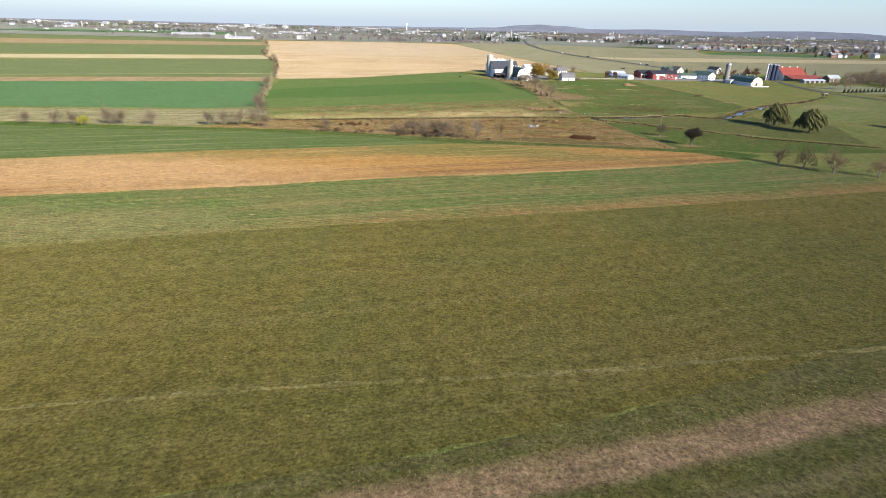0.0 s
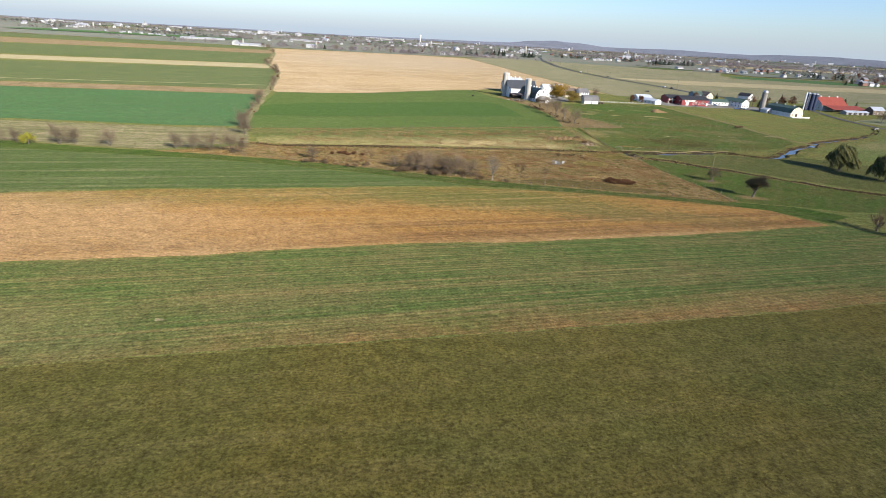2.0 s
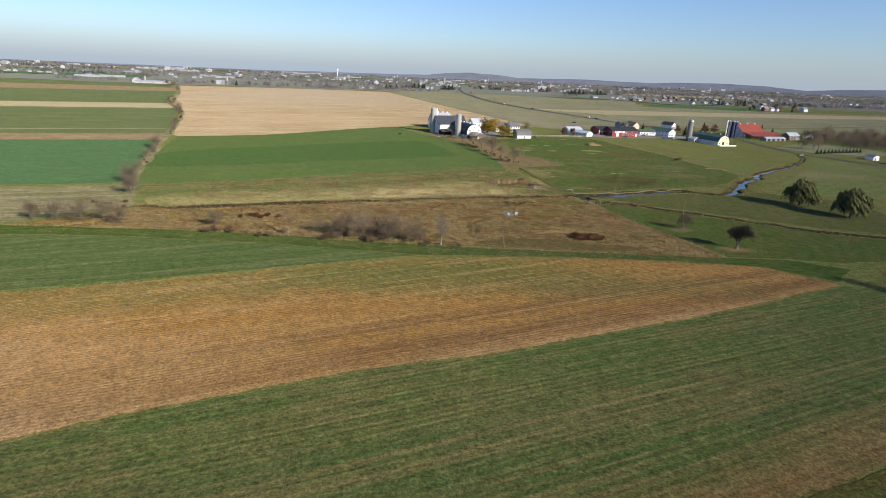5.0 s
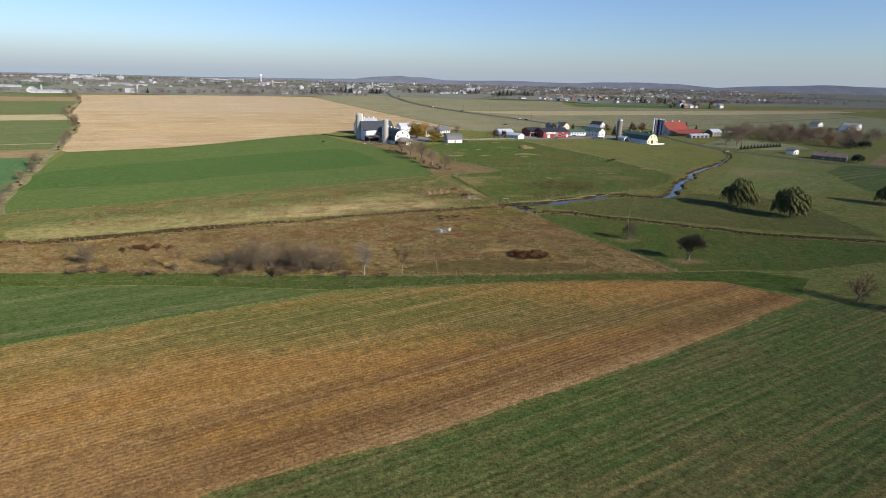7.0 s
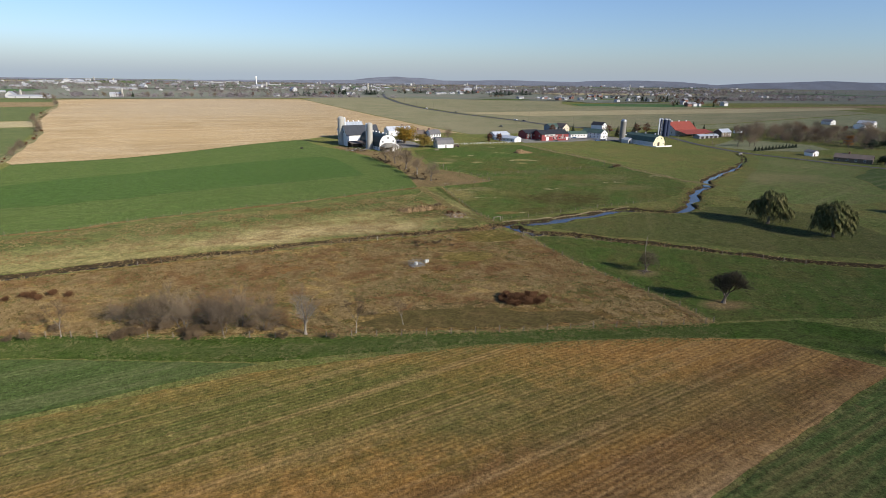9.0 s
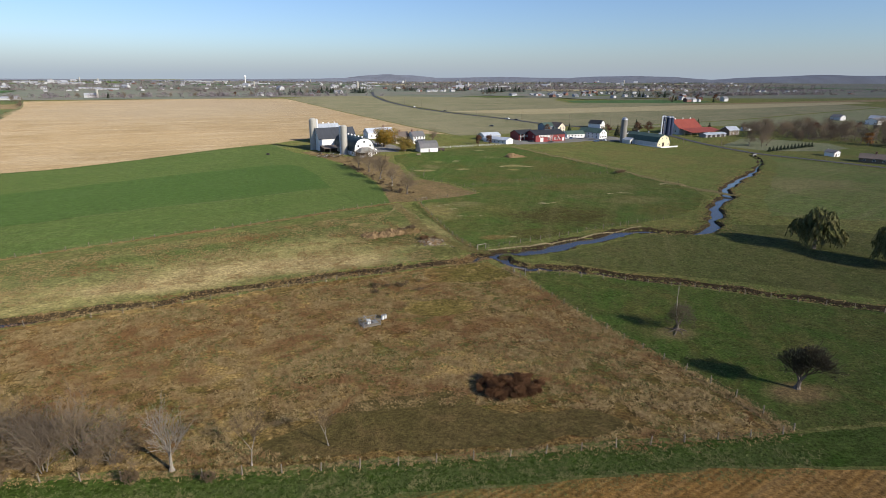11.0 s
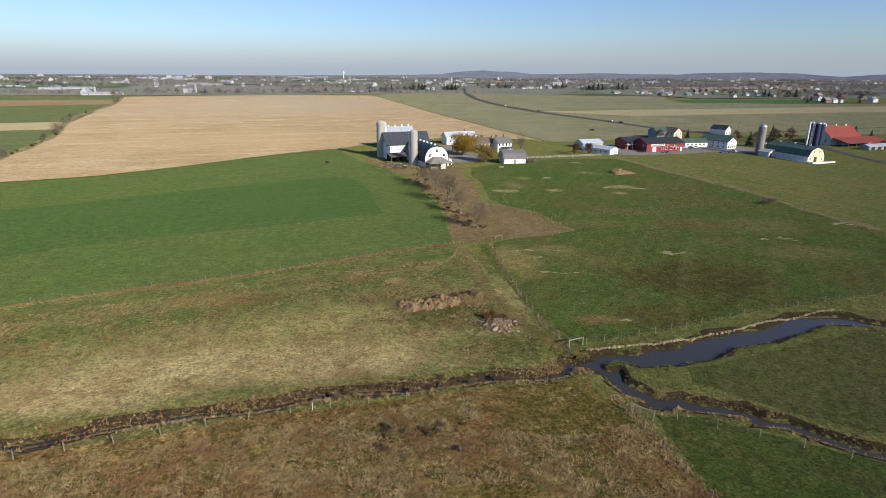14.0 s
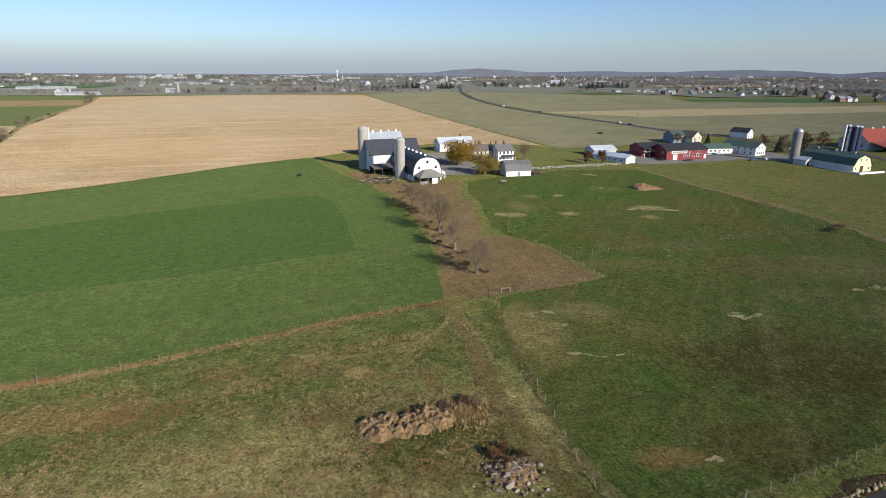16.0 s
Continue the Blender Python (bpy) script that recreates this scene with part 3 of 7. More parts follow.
# ---- mesh helpers ----
class Shape:
    """Gathers points and faces for one mesh."""

    def __init__(self):
        self.v, self.f = [], []

    def face(self, *pts):
        i = len(self.v)
        self.v += [tuple(p) for p in pts]
        self.f.append(tuple(range(i, i + len(pts))))
        return self

    def box(self, x0, x1, y0, y1, z0, z1):
        i = len(self.v)
        self.v += [(x, y, z) for z in (z0, z1) for x, y in ((x0, y0), (x1, y0), (x1, y1), (x0, y1))]
        self.f += [tuple(i + k for k in q) for q in ((3, 2, 1, 0), (4, 5, 6, 7), (0, 1, 5, 4), (1, 2, 6, 5), (2, 3, 7, 6), (3, 0, 4, 7))]
        return self

    def beam(self, a, b, w, h=None):
        """A square bar from a to b."""
        a, b = Vector(a), Vector(b)
        d = (b - a).normalized()
        s = d.cross(Vector((0, 0, 1)))
        s = s.normalized() if s.length > 1e-4 else Vector((1, 0, 0))
        u = s.cross(d)
        h = h or w
        i = len(self.v)
        for p in (a, b):
            for sx, sz in ((-1, -1), (1, -1), (1, 1), (-1, 1)):
                self.v.append(tuple(p + s * (sx * w / 2) + u * (sz * h / 2)))
        self.f += [tuple(i + k for k in q) for q in ((0, 1, 2, 3), (7, 6, 5, 4), (0, 4, 5, 1), (1, 5, 6, 2), (2, 6, 7, 3), (3, 7, 4, 0))]
        return self

    def tube(self, a, b, ra, rb, n=5, caps=False):
        a, b = Vector(a), Vector(b)
        d = (b - a).normalized()
        s = d.orthogonal().normalized()
        u = d.cross(s)
        i = len(self.v)
        for p, r in ((a, ra), (b, rb)):
            for k in range(n):
                t = 2 * math.pi * k / n
                self.v.append(tuple(p + s * (r * math.cos(t)) + u * (r * math.sin(t))))
        for k in range(n):
            j = (k + 1) % n
            self.f.append((i + k, i + j, i + n + j, i + n + k))
        if caps:
            self.f.append(tuple(i + k for k in reversed(range(n))))
            self.f.append(tuple(i + n + k for k in range(n)))
        return self

    def line(self, pts, r, n=3):
        """One thin round bar bent along many points."""
        i = len(self.v)
        for k, p in enumerate(pts):
            a, b = Vector(pts[max(0, k - 1)]), Vector(pts[min(len(pts) - 1, k + 1)])
            d = (b - a).normalized()
            s = Vector((-d.y, d.x, 0))
            s = s.normalized() if s.length > 1e-5 else Vector((1, 0, 0))
            u = s.cross(d)
            for q in range(n):
                t = 2 * math.pi * q / n
                self.v.append(tuple(Vector(p) + s * (r * math.cos(t)) + u * (r * math.sin(t))))
        for k in range(len(pts) - 1):
            for q in range(n):
                j = (q + 1) % n
                self.f.append((i + k * n + q, i + k * n + j, i + (k + 1) * n + j, i + (k + 1) * n + q))
        return self

    def lathe(self, rings, n=24, centre=(0, 0)):
        """Rings of (radius, z) turned about the vertical."""
        i = len(self.v)
        for r, z in rings:
            for k in range(n):
                t = 2 * math.pi * k / n
                self.v.append((centre[0] + r * math.cos(t), centre[1] + r * math.sin(t), z))
        for q in range(len(rings) - 1):
            for k in range(n):
                j = (k + 1) % n
                self.f.append((i + q * n + k, i + q * n + j, i + (q + 1) * n + j, i + (q + 1) * n + k))
        self.f.append(tuple(i + k for k in reversed(range(n))))
        self.f.append(tuple(i + (len(rings) - 1) * n + k for k in range(n)))
        return self

    def prism(self, outline, x0, x1):
        """An outline of (y, z) pushed along x."""
        i, n = len(self.v), len(outline)
        self.v += [(x, y, z) for x in (x0, x1) for y, z in outline]
        self.f.append(tuple(i + k for k in reversed(range(n))))
        self.f.append(tuple(i + n + k for k in range(n)))
        for k in range(n):
            j = (k + 1) % n
            self.f.append((i + k, i + j, i + n + j, i + n + k))
        return self

    def rock(self, c, r, rnd):
        """A lumpy stone."""
        i = len(self.v)
        for a in range(3):
            for k in range(6):
                t = 2 * math.pi * (k + 0.5 * a) / 6
                q = r * rnd.uniform(0.55, 1.25) * (1.0, 0.95, 0.5)[a]
                self.v.append((c[0] + q * math.cos(t), c[1] + q * 0.8 * math.sin(t), c[2] + r * (-0.35, 0.2, 0.62)[a] * rnd.uniform(0.8, 1.15)))
        for a in range(2):
            for k in range(6):
                j = (k + 1) % 6
                self.f.append((i + a * 6 + k, i + a * 6 + j, i + a * 6 + 6 + j, i + a * 6 + 6 + k))
        self.f.append(tuple(i + k for k in reversed(range(6))))
        self.f.append(tuple(i + 12 + k for k in range(6)))
        return self

    def mesh(self, name, material, smooth_faces=False):
        me = bpy.data.meshes.new(name)
        me.from_pydata(self.v, [], self.f)
        me.materials.append(material)
        if smooth_faces:
            me.polygons.foreach_set("use_smooth", [True] * len(me.polygons))
        me.update()
        return me


def part(name, shape, material, parent=None, label="", smooth_faces=False):
    ob = new(name, shape.mesh(name, material, smooth_faces) if isinstance(shape, Shape) else shape)
    ob.parent = parent
    if label:
        ob["label"] = label
    return ob


def thing(name, label, category, group="", kind=""):
    return tagged(new(name), label, category, group, kind)


# ---- ground: one sheet to the horizon ----
def steps(fine_lo, fine_hi, fine, lo, hi, growth=1.12, top=260):
    a = list(np.arange(fine_lo, fine_hi + 0.01, fine))
    s = fine
    while a[-1] < hi:
        s = min(s * growth, top)
        a.append(a[-1] + s)
    s = fine
    while a[0] > lo:
        s = min(s * growth, top)
        a.insert(0, a[0] - s)
    return np.array(a)


gx = steps(-100, 300, 1.3, -5600, 5600)
gy = steps(270, 480, 1.3, -700, 5600)
X, Y = np.meshgrid(gx, gy)
Z = land(X, Y)
near = (X > -340) & (X < 345) & (Y > 225) & (Y < 530)
Z[near] = ground_z(X[near], Y[near])
nx, ny = len(gx), len(gy)
idx = np.arange(nx * ny).reshape(ny, nx)
quads = np.stack([idx[:-1, :-1], idx[:-1, 1:], idx[1:, 1:], idx[1:, :-1]], -1).reshape(-1, 4)
me = bpy.data.meshes.new("ground")
me.from_pydata(np.stack([X, Y, Z], -1).reshape(-1, 3).tolist(), [], quads.tolist())
me.materials.append(M["pasture"])
me.polygons.foreach_set("use_smooth", [True] * len(me.polygons))
tagged(new("ground", me), "short grazed olive-green pasture grass over gentle farmland", "ground", kind="structure")

from mathutils.geometry import delaunay_2d_cdt


def field(name, outline, material, label, lift=0.05, cell=4.0, wobble=0.5, curve=0, category="field"):
    """A field laid on the land: a plan outline with an uneven edge, filled with a net that follows the ground."""
    p = rounded([*outline, outline[0]], curve)[:-1] if curve else np.array(outline, float)
    edge = []
    for a, b in zip(p, np.roll(p, -1, 0)):
        n_seg = max(1, int(np.hypot(*(b - a)) / (cell * 0.6)))
        for k in range(n_seg):
            q = a + (b - a) * k / n_seg
            w = noise.noise_vector(Vector((q[0] * 0.35 / wobble if wobble else 0, q[1] * 0.35 / wobble if wobble else 0, 3.0))) * wobble * 1.2
            w2 = noise.noise_vector(Vector((q[0] * 0.06, q[1] * 0.06, 9.0))) * wobble * 1.5
            edge.append(Vector((q[0] + w[0] + w2[0], q[1] + w[1] + w2[1])))
    e = np.array(edge)
    lo, hi = e.min(0), e.max(0)
    gx_, gy_ = np.meshgrid(np.arange(lo[0], hi[0], cell), np.arange(lo[1], hi[1], cell))
    gx_ = gx_ + (np.arange(gx_.shape[0])[:, None] % 2) * cell * 0.5
    x, y = gx_.ravel(), gy_.ravel()
    inside = np.zeros(len(x), bool)
    near_edge = np.zeros(len(x), bool)
    for a, b in zip(e, np.roll(e, -1, 0)):
        cross = (a[1] > y) != (b[1] > y)
        with np.errstate(divide="ignore", invalid="ignore"):
            inside ^= cross & (x < (b[0] - a[0]) * (y - a[1]) / (b[1] - a[1]) + a[0])
        near_edge |= np.hypot(x - a[0], y - a[1]) < cell * 0.45
    keep = inside & ~near_edge
    pts = edge + [Vector((a, b)) for a, b in zip(x[keep], y[keep])]
    n_e = len(edge)
    vs, _, fs, *_ = delaunay_2d_cdt(pts, [(i, (i + 1) % n_e) for i in range(n_e)], [], 1, 1e-5)
    q = np.array([(v[0], v[1]) for v in vs])
    me = bpy.data.meshes.new(name)
    zz = (ground_z if 200 < q[:, 1].max() and q[:, 1].min() < 540 and q[:, 0].min() < 340 else land)(q[:, 0], q[:, 1]) + lift
    me.from_pydata(np.column_stack([q, zz]).tolist(), [], [tuple(f) for f in fs])
    me.materials.append(material)
    me.polygons.foreach_set("use_smooth", [True] * len(me.polygons))
    me.update()
    if len(me.polygons) and me.polygons[0].normal.z < 0:
        me.flip_normals()
    return tagged(new(name, me), label, category, kind="structure")


def strip(name, path, width, material, label, lift=0.08, n=5, wobble=0.12, category="road"):
    """A ribbon of even width along a line over the land."""
    p = rounded(path, n)
    t = np.gradient(p, axis=0)
    t /= np.linalg.norm(t, axis=1)[:, None]
    s = np.column_stack([t[:, 1], -t[:, 0]])
    rnd = random.Random(len(p))
    v, f = [], []
    cols = (-0.5, -0.2, 0.2, 0.5)
    for i, q in enumerate(p):
        for c in cols:
            k = c * width + (rnd.uniform(-wobble, wobble) * width if abs(c) == 0.5 else 0)
            a = q + s[i] * k
            v.append((a[0], a[1], float(land(a[0], a[1])) + lift + (0.03 if abs(c) < 0.3 else 0)))
    m = len(cols)
    for i in range(len(p) - 1):
        for k in range(m - 1):
            f.append((i * m + k, i * m + k + 1, (i + 1) * m + k + 1, (i + 1) * m + k))
    me = bpy.data.meshes.new(name)
    me.from_pydata(v, [], f)
    me.materials.append(material)
    me.update()
    if me.polygons[0].normal.z < 0:
        me.flip_normals()
    return tagged(new(name, me), label, category, kind="structure")


# fields the camera crosses first
field("field_headland", [(-130, -40), (140, 30), (140, 98), (63, 72), (20, 54), (-4, 46), (-60, 30), (-130, 8)], M["headland"], "rough grassy headland strip with dry stalks", 0.04, 5, 0.8)
strip("field_pale_line", [(-60, 50), (-19, 57.5), (20, 63), (63, 71), (120, 84)], 0.9, M["stalks"], "thin line of pale dry stalks in the crop", 0.12, 24, 0.45, "field edge")
field("field_olive", [(-220, -16), (-130, 8), (-60, 30), (-4, 46), (20, 54), (63, 72), (140, 98), (140, 172), (120, 165), (63, 146.5), (16, 132.5), (-44, 116), (-86, 102), (-220, 58)], M["olive"], "olive-green field of young drilled crop", 0.06, 5, 0.4)
field("field_strip", [(-220, 58.6), (-86, 102.6), (-44, 116.6), (16, 133), (63, 147), (120, 165.6), (150, 175), (140, 208), (117, 219), (94, 209), (58, 195), (18, 181), (-6, 175), (-34, 165), (-52, 157), (-113, 138), (-220, 100)],
      M["strip"], "green field strip thinly sown in reddish soil", 0.05, 4, 0.5)
field("field_brown", [(-220, 101), (-113, 139), (-52, 158), (-34, 166), (-6, 176), (18, 182), (58, 196), (94, 210), (116, 219.4), (106, 235), (82, 241), (49, 245), (6, 243), (-15, 237), (-37, 230), (-61, 222), (-87, 214), (-149, 187), (-220, 158)],
      M["brown"], "tilled brown field with drill lines and green haze", 0.06, 4, 0.5)
field("field_green_strip", [(-220, 160), (-149, 188.5), (-87, 216), (-61, 223.6), (-37, 231.6), (-15, 239), (6, 246), (-33, 256), (-84, 264), (-117, 267), (-220, 272)], M["wedge"], "wedge of green winter wheat in pale-lined drills", 0.07, 4, 0.4)
field("field_verge", [(-220, 272.5), (-117, 267.6), (-84, 264.6), (-33, 256.6), (6, 246.6), (49, 245.6), (82, 241.6), (106, 235.6), (118, 222), (131, 233), (118, 243), (99, 245), (73, 248.5), (50, 251), (28, 254), (7, 257), (0, 259), (-31, 266), (-56, 271), (-88, 274), (-124, 280), (-220, 288)],
      M["verge"], "grassy verge between crops and marsh", 0.045, 2.5, 0.5)
# marsh, meadow, pasture
field("marsh", [(-124, 281), (-88, 275), (-56, 272), (-31, 267), (0, 260), (28, 255), (50, 252), (73, 249.5), (98, 246), (96, 260), (92, 280), (88, 299), (85.5, 322), (82, 333), (70, 331.5), (56, 330.5), (35, 327.5), (13, 322.5), (-14, 316.5), (-31, 313), (-78, 302), (-95, 300)],
      M["marsh"], "marsh of matted brown and straw-coloured grass", 0.05, 2.5, 0.8)
field("meadow", [(-91, 310), (-76, 308.5), (-31, 320.5), (-14, 323.5), (13, 329.5), (35, 334.5), (56, 338), (74, 341), (80, 347), (78, 370), (75, 395), (68, 411), (44, 402.5), (28, 394.5), (4, 384.5), (-11, 380), (-51, 364), (-62, 357), (-110, 347)],
      M["meadow"], "rough olive meadow with straw-coloured patches", 0.05, 2.5, 0.6)
field("marsh_flat", [(24, 257), (26, 262), (40, 268), (56, 267), (58, 262), (72, 257), (78, 251), (60, 252), (44, 254)], M["flat"], "flat olive grass at the marsh's edge", 0.09, 1.5, 1.4, 3)
field("lush_pasture", [(99.6, 246), (118, 244), (133, 240), (165, 243), (210, 250), (160, 276), (139, 291), (124, 303), (107, 315), (97, 321), (89, 322), (88.5, 300), (93, 280), (97, 260)], M["lushdark"], "bright green pasture beyond the marsh fence", 0.05, 2.5, 0.6)
field("lush_paddock", [(85, 347), (103, 351), (124, 358), (146, 363), (166, 368), (184, 379), (203, 400), (209, 430), (203, 480), (187, 541), (181, 574), (140, 572), (108, 556), (89, 545), (86, 520), (88, 500), (87, 470), (91, 460), (100, 449), (108, 424), (78, 412), (77, 390), (80, 360)],
      M["lush"], "green grazed paddock with paler patches", 0.045, 4, 0.8)
field("creek_pasture", [(99, 331), (101, 336), (112, 338.5), (128, 344), (146, 349.5), (157, 344.5), (170, 346), (180, 354), (198, 350), (222, 330), (200, 270), (161, 287), (142, 301), (127, 312), (110, 322)], M["creekpasture"], "grazed dark olive pasture between creek and ditch", 0.052, 2.5, 0.8)
field("east_field", [(395, 447), (472, 500), (560, 470), (470, 380), (414, 404)], M["stubble"], "reddish tilled field beside the farm road", 0.06, 6, 0.6)
field("east_crop", [(372, 444), (396, 398), (430, 334), (330, 300), (286, 352), (318, 408)], M["wedge"], "pale green drilled crop on the east pasture", 0.05, 6, 0.8)
field("field_far", [(345, 702), (480, 706), (650, 668), (900, 700), (900, 893), (520, 755), (332, 708)], M["eastgrass"], "olive grass behind the scrub wood, paled in colour for haze", 0.08, 16, 0.6)
field("garden_lawn", [(346, 566), (398, 606), (416, 608), (444, 562), (432, 534), (398, 524), (360, 532)], M["eastgrass"], "pale lawn beside the evergreen row", 0.06, 5, 0.6)
field("east_pasture", [(224, 388), (254, 417), (284, 446), (320, 482), (335, 506), (350, 480), (367, 446), (317, 409), (284, 352), (240, 346), (204, 362)], M["eastpasture"], "mottled olive pasture east of the creek", 0.055, 4, 0.9)
# beyond the meadow
field("field_wheat", [(-110, 348.6), (-62, 358.6), (-51, 365.6), (-11, 381.6), (4, 386), (28, 396), (44, 404), (66.5, 412.4), (66, 455), (60, 490), (52, 520), (42, 546), (28, 570), (14, 611), (9, 615), (-16, 598), (-38, 576), (-65, 548), (-95, 524), (-143, 506), (-132, 429), (-120, 372)],
      M["greenlight"], "broad field of green winter wheat", 0.06, 6, 0.4)
field("field_wheat_band", [(-126, 395), (-80, 398), (-31, 420), (1, 431), (42, 448), (44, 452), (38, 490), (26, 520), (0, 510), (-30, 495), (-70, 470), (-128, 440)], M["green"], "denser dark green band of winter wheat", 0.10, 6, 1.2, 2)
field("field_stubble", [(-143, 507), (-95, 525), (-65, 549), (-38, 577), (-16, 599), (9, 616), (32, 640), (78, 668), (120, 668), (150, 662), (157, 646), (128, 740), (82, 909), (5, 1267), (-121, 1263), (-277, 1208), (-366, 1176), (-309, 1030), (-257, 832), (-197, 683), (-155, 526)],
      M["tan"], "wide tan maize stubble field on a low rise", 0.08, 16, 0.5)
strip("field_edge", [(-143, 506), (-95, 524.5), (-65, 548.5), (-38, 576.5), (-16, 598.5), (8, 615)], 1.6, M["verge"], "thin grassy edge between wheat and stubble", 0.14, 5, 0.2, "field edge")
field("earth_pen", [(82, 459), (90, 459), (98, 447), (106, 423), (92, 417), (77.5, 413.5), (76, 424), (78, 443)], M["dirt"], "bare trampled brown earth pen", 0.09, 2, 0.6)
field("farm_lane", [(67, 413), (77, 413), (80, 440), (84, 470), (85, 500), (82, 520), (86, 540), (80, 545), (64, 537), (52, 556), (38, 575), (32, 568), (45, 543), (54, 520), (62, 490), (67, 455)], M["dirt"], "brown earth lane and yard under the trees", 0.075, 2.5, 1.0)
field("farm_yard", [(79, 560), (95, 562), (100, 578), (96, 600), (84, 632), (75, 632), (75, 600)], M["gravel"], "grey gravel farmyard", 0.1, 4, 0.8)
field("yard_east", [(188, 590), (230, 602), (258, 614), (288, 606), (300, 612), (296, 640), (262, 664), (240, 655), (196, 640), (188, 612)], M["gravel"], "grey gravel yard between the barns", 0.09, 5, 0.8)
strip("farm_track", [(181, 582), (188, 541), (199, 507), (205, 480), (208, 445), (211, 414), (216, 396)], 4.6, M["track"], "faint worn track across the pasture", 0.1, 6, 0.45, "track")
strip("meadow_path", [(67, 411), (69, 395), (71, 376), (74, 361), (79, 348), (84, 341)], 3.4, M["worn"], "trodden earth path beside the fence", 0.1, 14, 0.35, "track")
_rnd = random.Random(3)
for _x, _y, _r in ((148, 558, 6), (122, 514, 4), (96, 484, 5), (149, 492, 6.5), (160, 522, 4.5), (144, 526, 3), (117, 485, 3.5), (84, 404, 4), (89, 398, 3), (98, 356, 2.2), (205, 430, 6), (92, 385, 3), (128, 400, 4), (170, 410, 5), (-46, 128, 1.5)):
    for _k in range(4):      # torn, drawn-out blotches
        _cx, _cy, _q, _t = _x + _rnd.gauss(0, _r * 0.55), _y + _rnd.gauss(0, _r * 0.25), _r * _rnd.uniform(0.22, 0.5), _rnd.uniform(-0.3, 0.5)
        field("hay_remnant", [(_cx + _q * math.cos(a) * math.cos(_t) - 0.4 * _q * math.sin(a) * math.sin(_t), _cy + _q * math.cos(a) * math.sin(_t) + 0.4 * _q * math.sin(a) * math.cos(_t)) for a in np.arange(0, 6.28, 0.6)],
              M["hay"], "trampled pale hay on the pasture", 0.12 + 0.004 * _k, 0.5, 0.7, 0, "hay")
for _x, _y, _r in ((54, 381, 2.6), (77, 282, 1.2), (38, 386, 3.2), (66, 372, 3.0)):
    field("bare_patch", [(_x + _r * math.cos(a), _y + _r * 0.7 * math.sin(a)) for a in np.arange(0, 6.28, 0.7)], M["hay" if _r < 2.0 else "worn"], "bare trampled patch in the grass", 0.13, 0.6, 1.5, 2, "patch")

strip("wheat_line", [(-126, 394), (-80, 397), (-31, 419), (1, 430), (44, 448)], 0.55, M["oliveg"], "thin pale line at the edge of the denser wheat", 0.16, 20, 0.5, "field edge")
strip("trail", [(68, 409), (65, 399), (59, 392), (48, 388), (36, 389)], 0.8, M["track"], "narrow winding livestock trail", 0.12, 14, 0.4, "track")
strip("trail", [(69, 409), (70.5, 398), (72.5, 389), (72, 383)], 0.9, M["track"], "narrow livestock trail to the gate", 0.12, 14, 0.4, "track")
# creek water and muddy banks
for _k, _r in enumerate(REACHES):
    sh = Shape()
    tt = np.gradient(_r[:, :2], axis=0)
    tt /= np.linalg.norm(tt, axis=1)[:, None]
    for i in range(len(_r) - 1):
        ring = []
        for j in (i, i + 1):
            s = np.array([tt[j][1], -tt[j][0]]) * (_r[j][2] * 0.5 + 1.0)
            z = float(land(_r[j][0], _r[j][1])) - 0.72 + 0.01 * _k
            ring.append([(*(_r[j][:2] + s), z), (*(_r[j][:2] - s), z)])
        sh.face(ring[0][0], ring[1][0], ring[1][1], ring[0][1])
    me = sh.mesh("water", M["water"])
    tagged(new("water", me), "still dark water in the winding pasture creek", "creek", kind="structure")
    for side in (-1, 1):
        v, f = [], []
        offs = (-0.2, 0.35, 0.9, 1.5)
        for j in range(len(_r)):
            for o in offs:
                s = np.array([tt[j][1], -tt[j][0]]) * side * (_r[j][2] * 0.5 + o * (1.0 + 0.35 * math.sin(j * 1.7 + side)) + (0.5 * math.sin(j * 2.3 + side) if o == 1.5 else 0))
                q = _r[j][:2] + s
                v.append((*q, gz(*q) + 0.06))
        m = len(offs)
        for j in range(len(_r) - 1):
            for k in range(m - 1):
                f.append((j * m + k, j * m + k + 1, (j + 1) * m + k + 1, (j + 1) * m + k))
        me = bpy.data.meshes.new("creek_bank")
        me.from_pydata(v, [], f)
        me.materials.append(M["mud"])
        me.update()
        if me.polygons[0].normal.z < 0:
            me.flip_normals()
        tagged(new("creek_bank", me), "dark muddy bank along the creek", "bank", kind="structure")

# strip fields beyond the hedgerow
def between(a0, a1, b0, b1):
    return [a0, a1, b1, b0]


field("rough_grass", [(-460, 302), (-330, 297), (-220, 290), (-126, 284), (-102, 306), (-114, 350), (-460, 314)], M["roughgrass"], "rough olive grass with bleached straw patches", 0.05, 4, 1.0)
field("strip_field", between((-600, 306), (-115, 355), (-600, 400), (-146, 486)), M["bluegreen"], "blue-green strip of cover crop", 0.07, 7, 0.6)
field("strip_field", between((-600, 401), (-147, 488), (-600, 414), (-155, 520)), M["stubble"], "thin strip of tan tilled soil", 0.08, 7, 0.6)
field("strip_field", between((-640, 414), (-156, 522), (-640, 585), (-214, 728)), M["oliveg"], "olive-green strip of thin winter crop", 0.07, 14, 0.6)
strip("strip_line", [(-640, 424), (-400, 480), (-165, 552)], 2.2, M["straw"], "pale grassy line between crop strips", 0.14, 12, 0.3, "field edge")
field("strip_field", between((-760, 588), (-215, 732), (-760, 640), (-238, 790)), M["straw"], "pale straw-coloured stubble strip", 0.08, 16, 0.6)
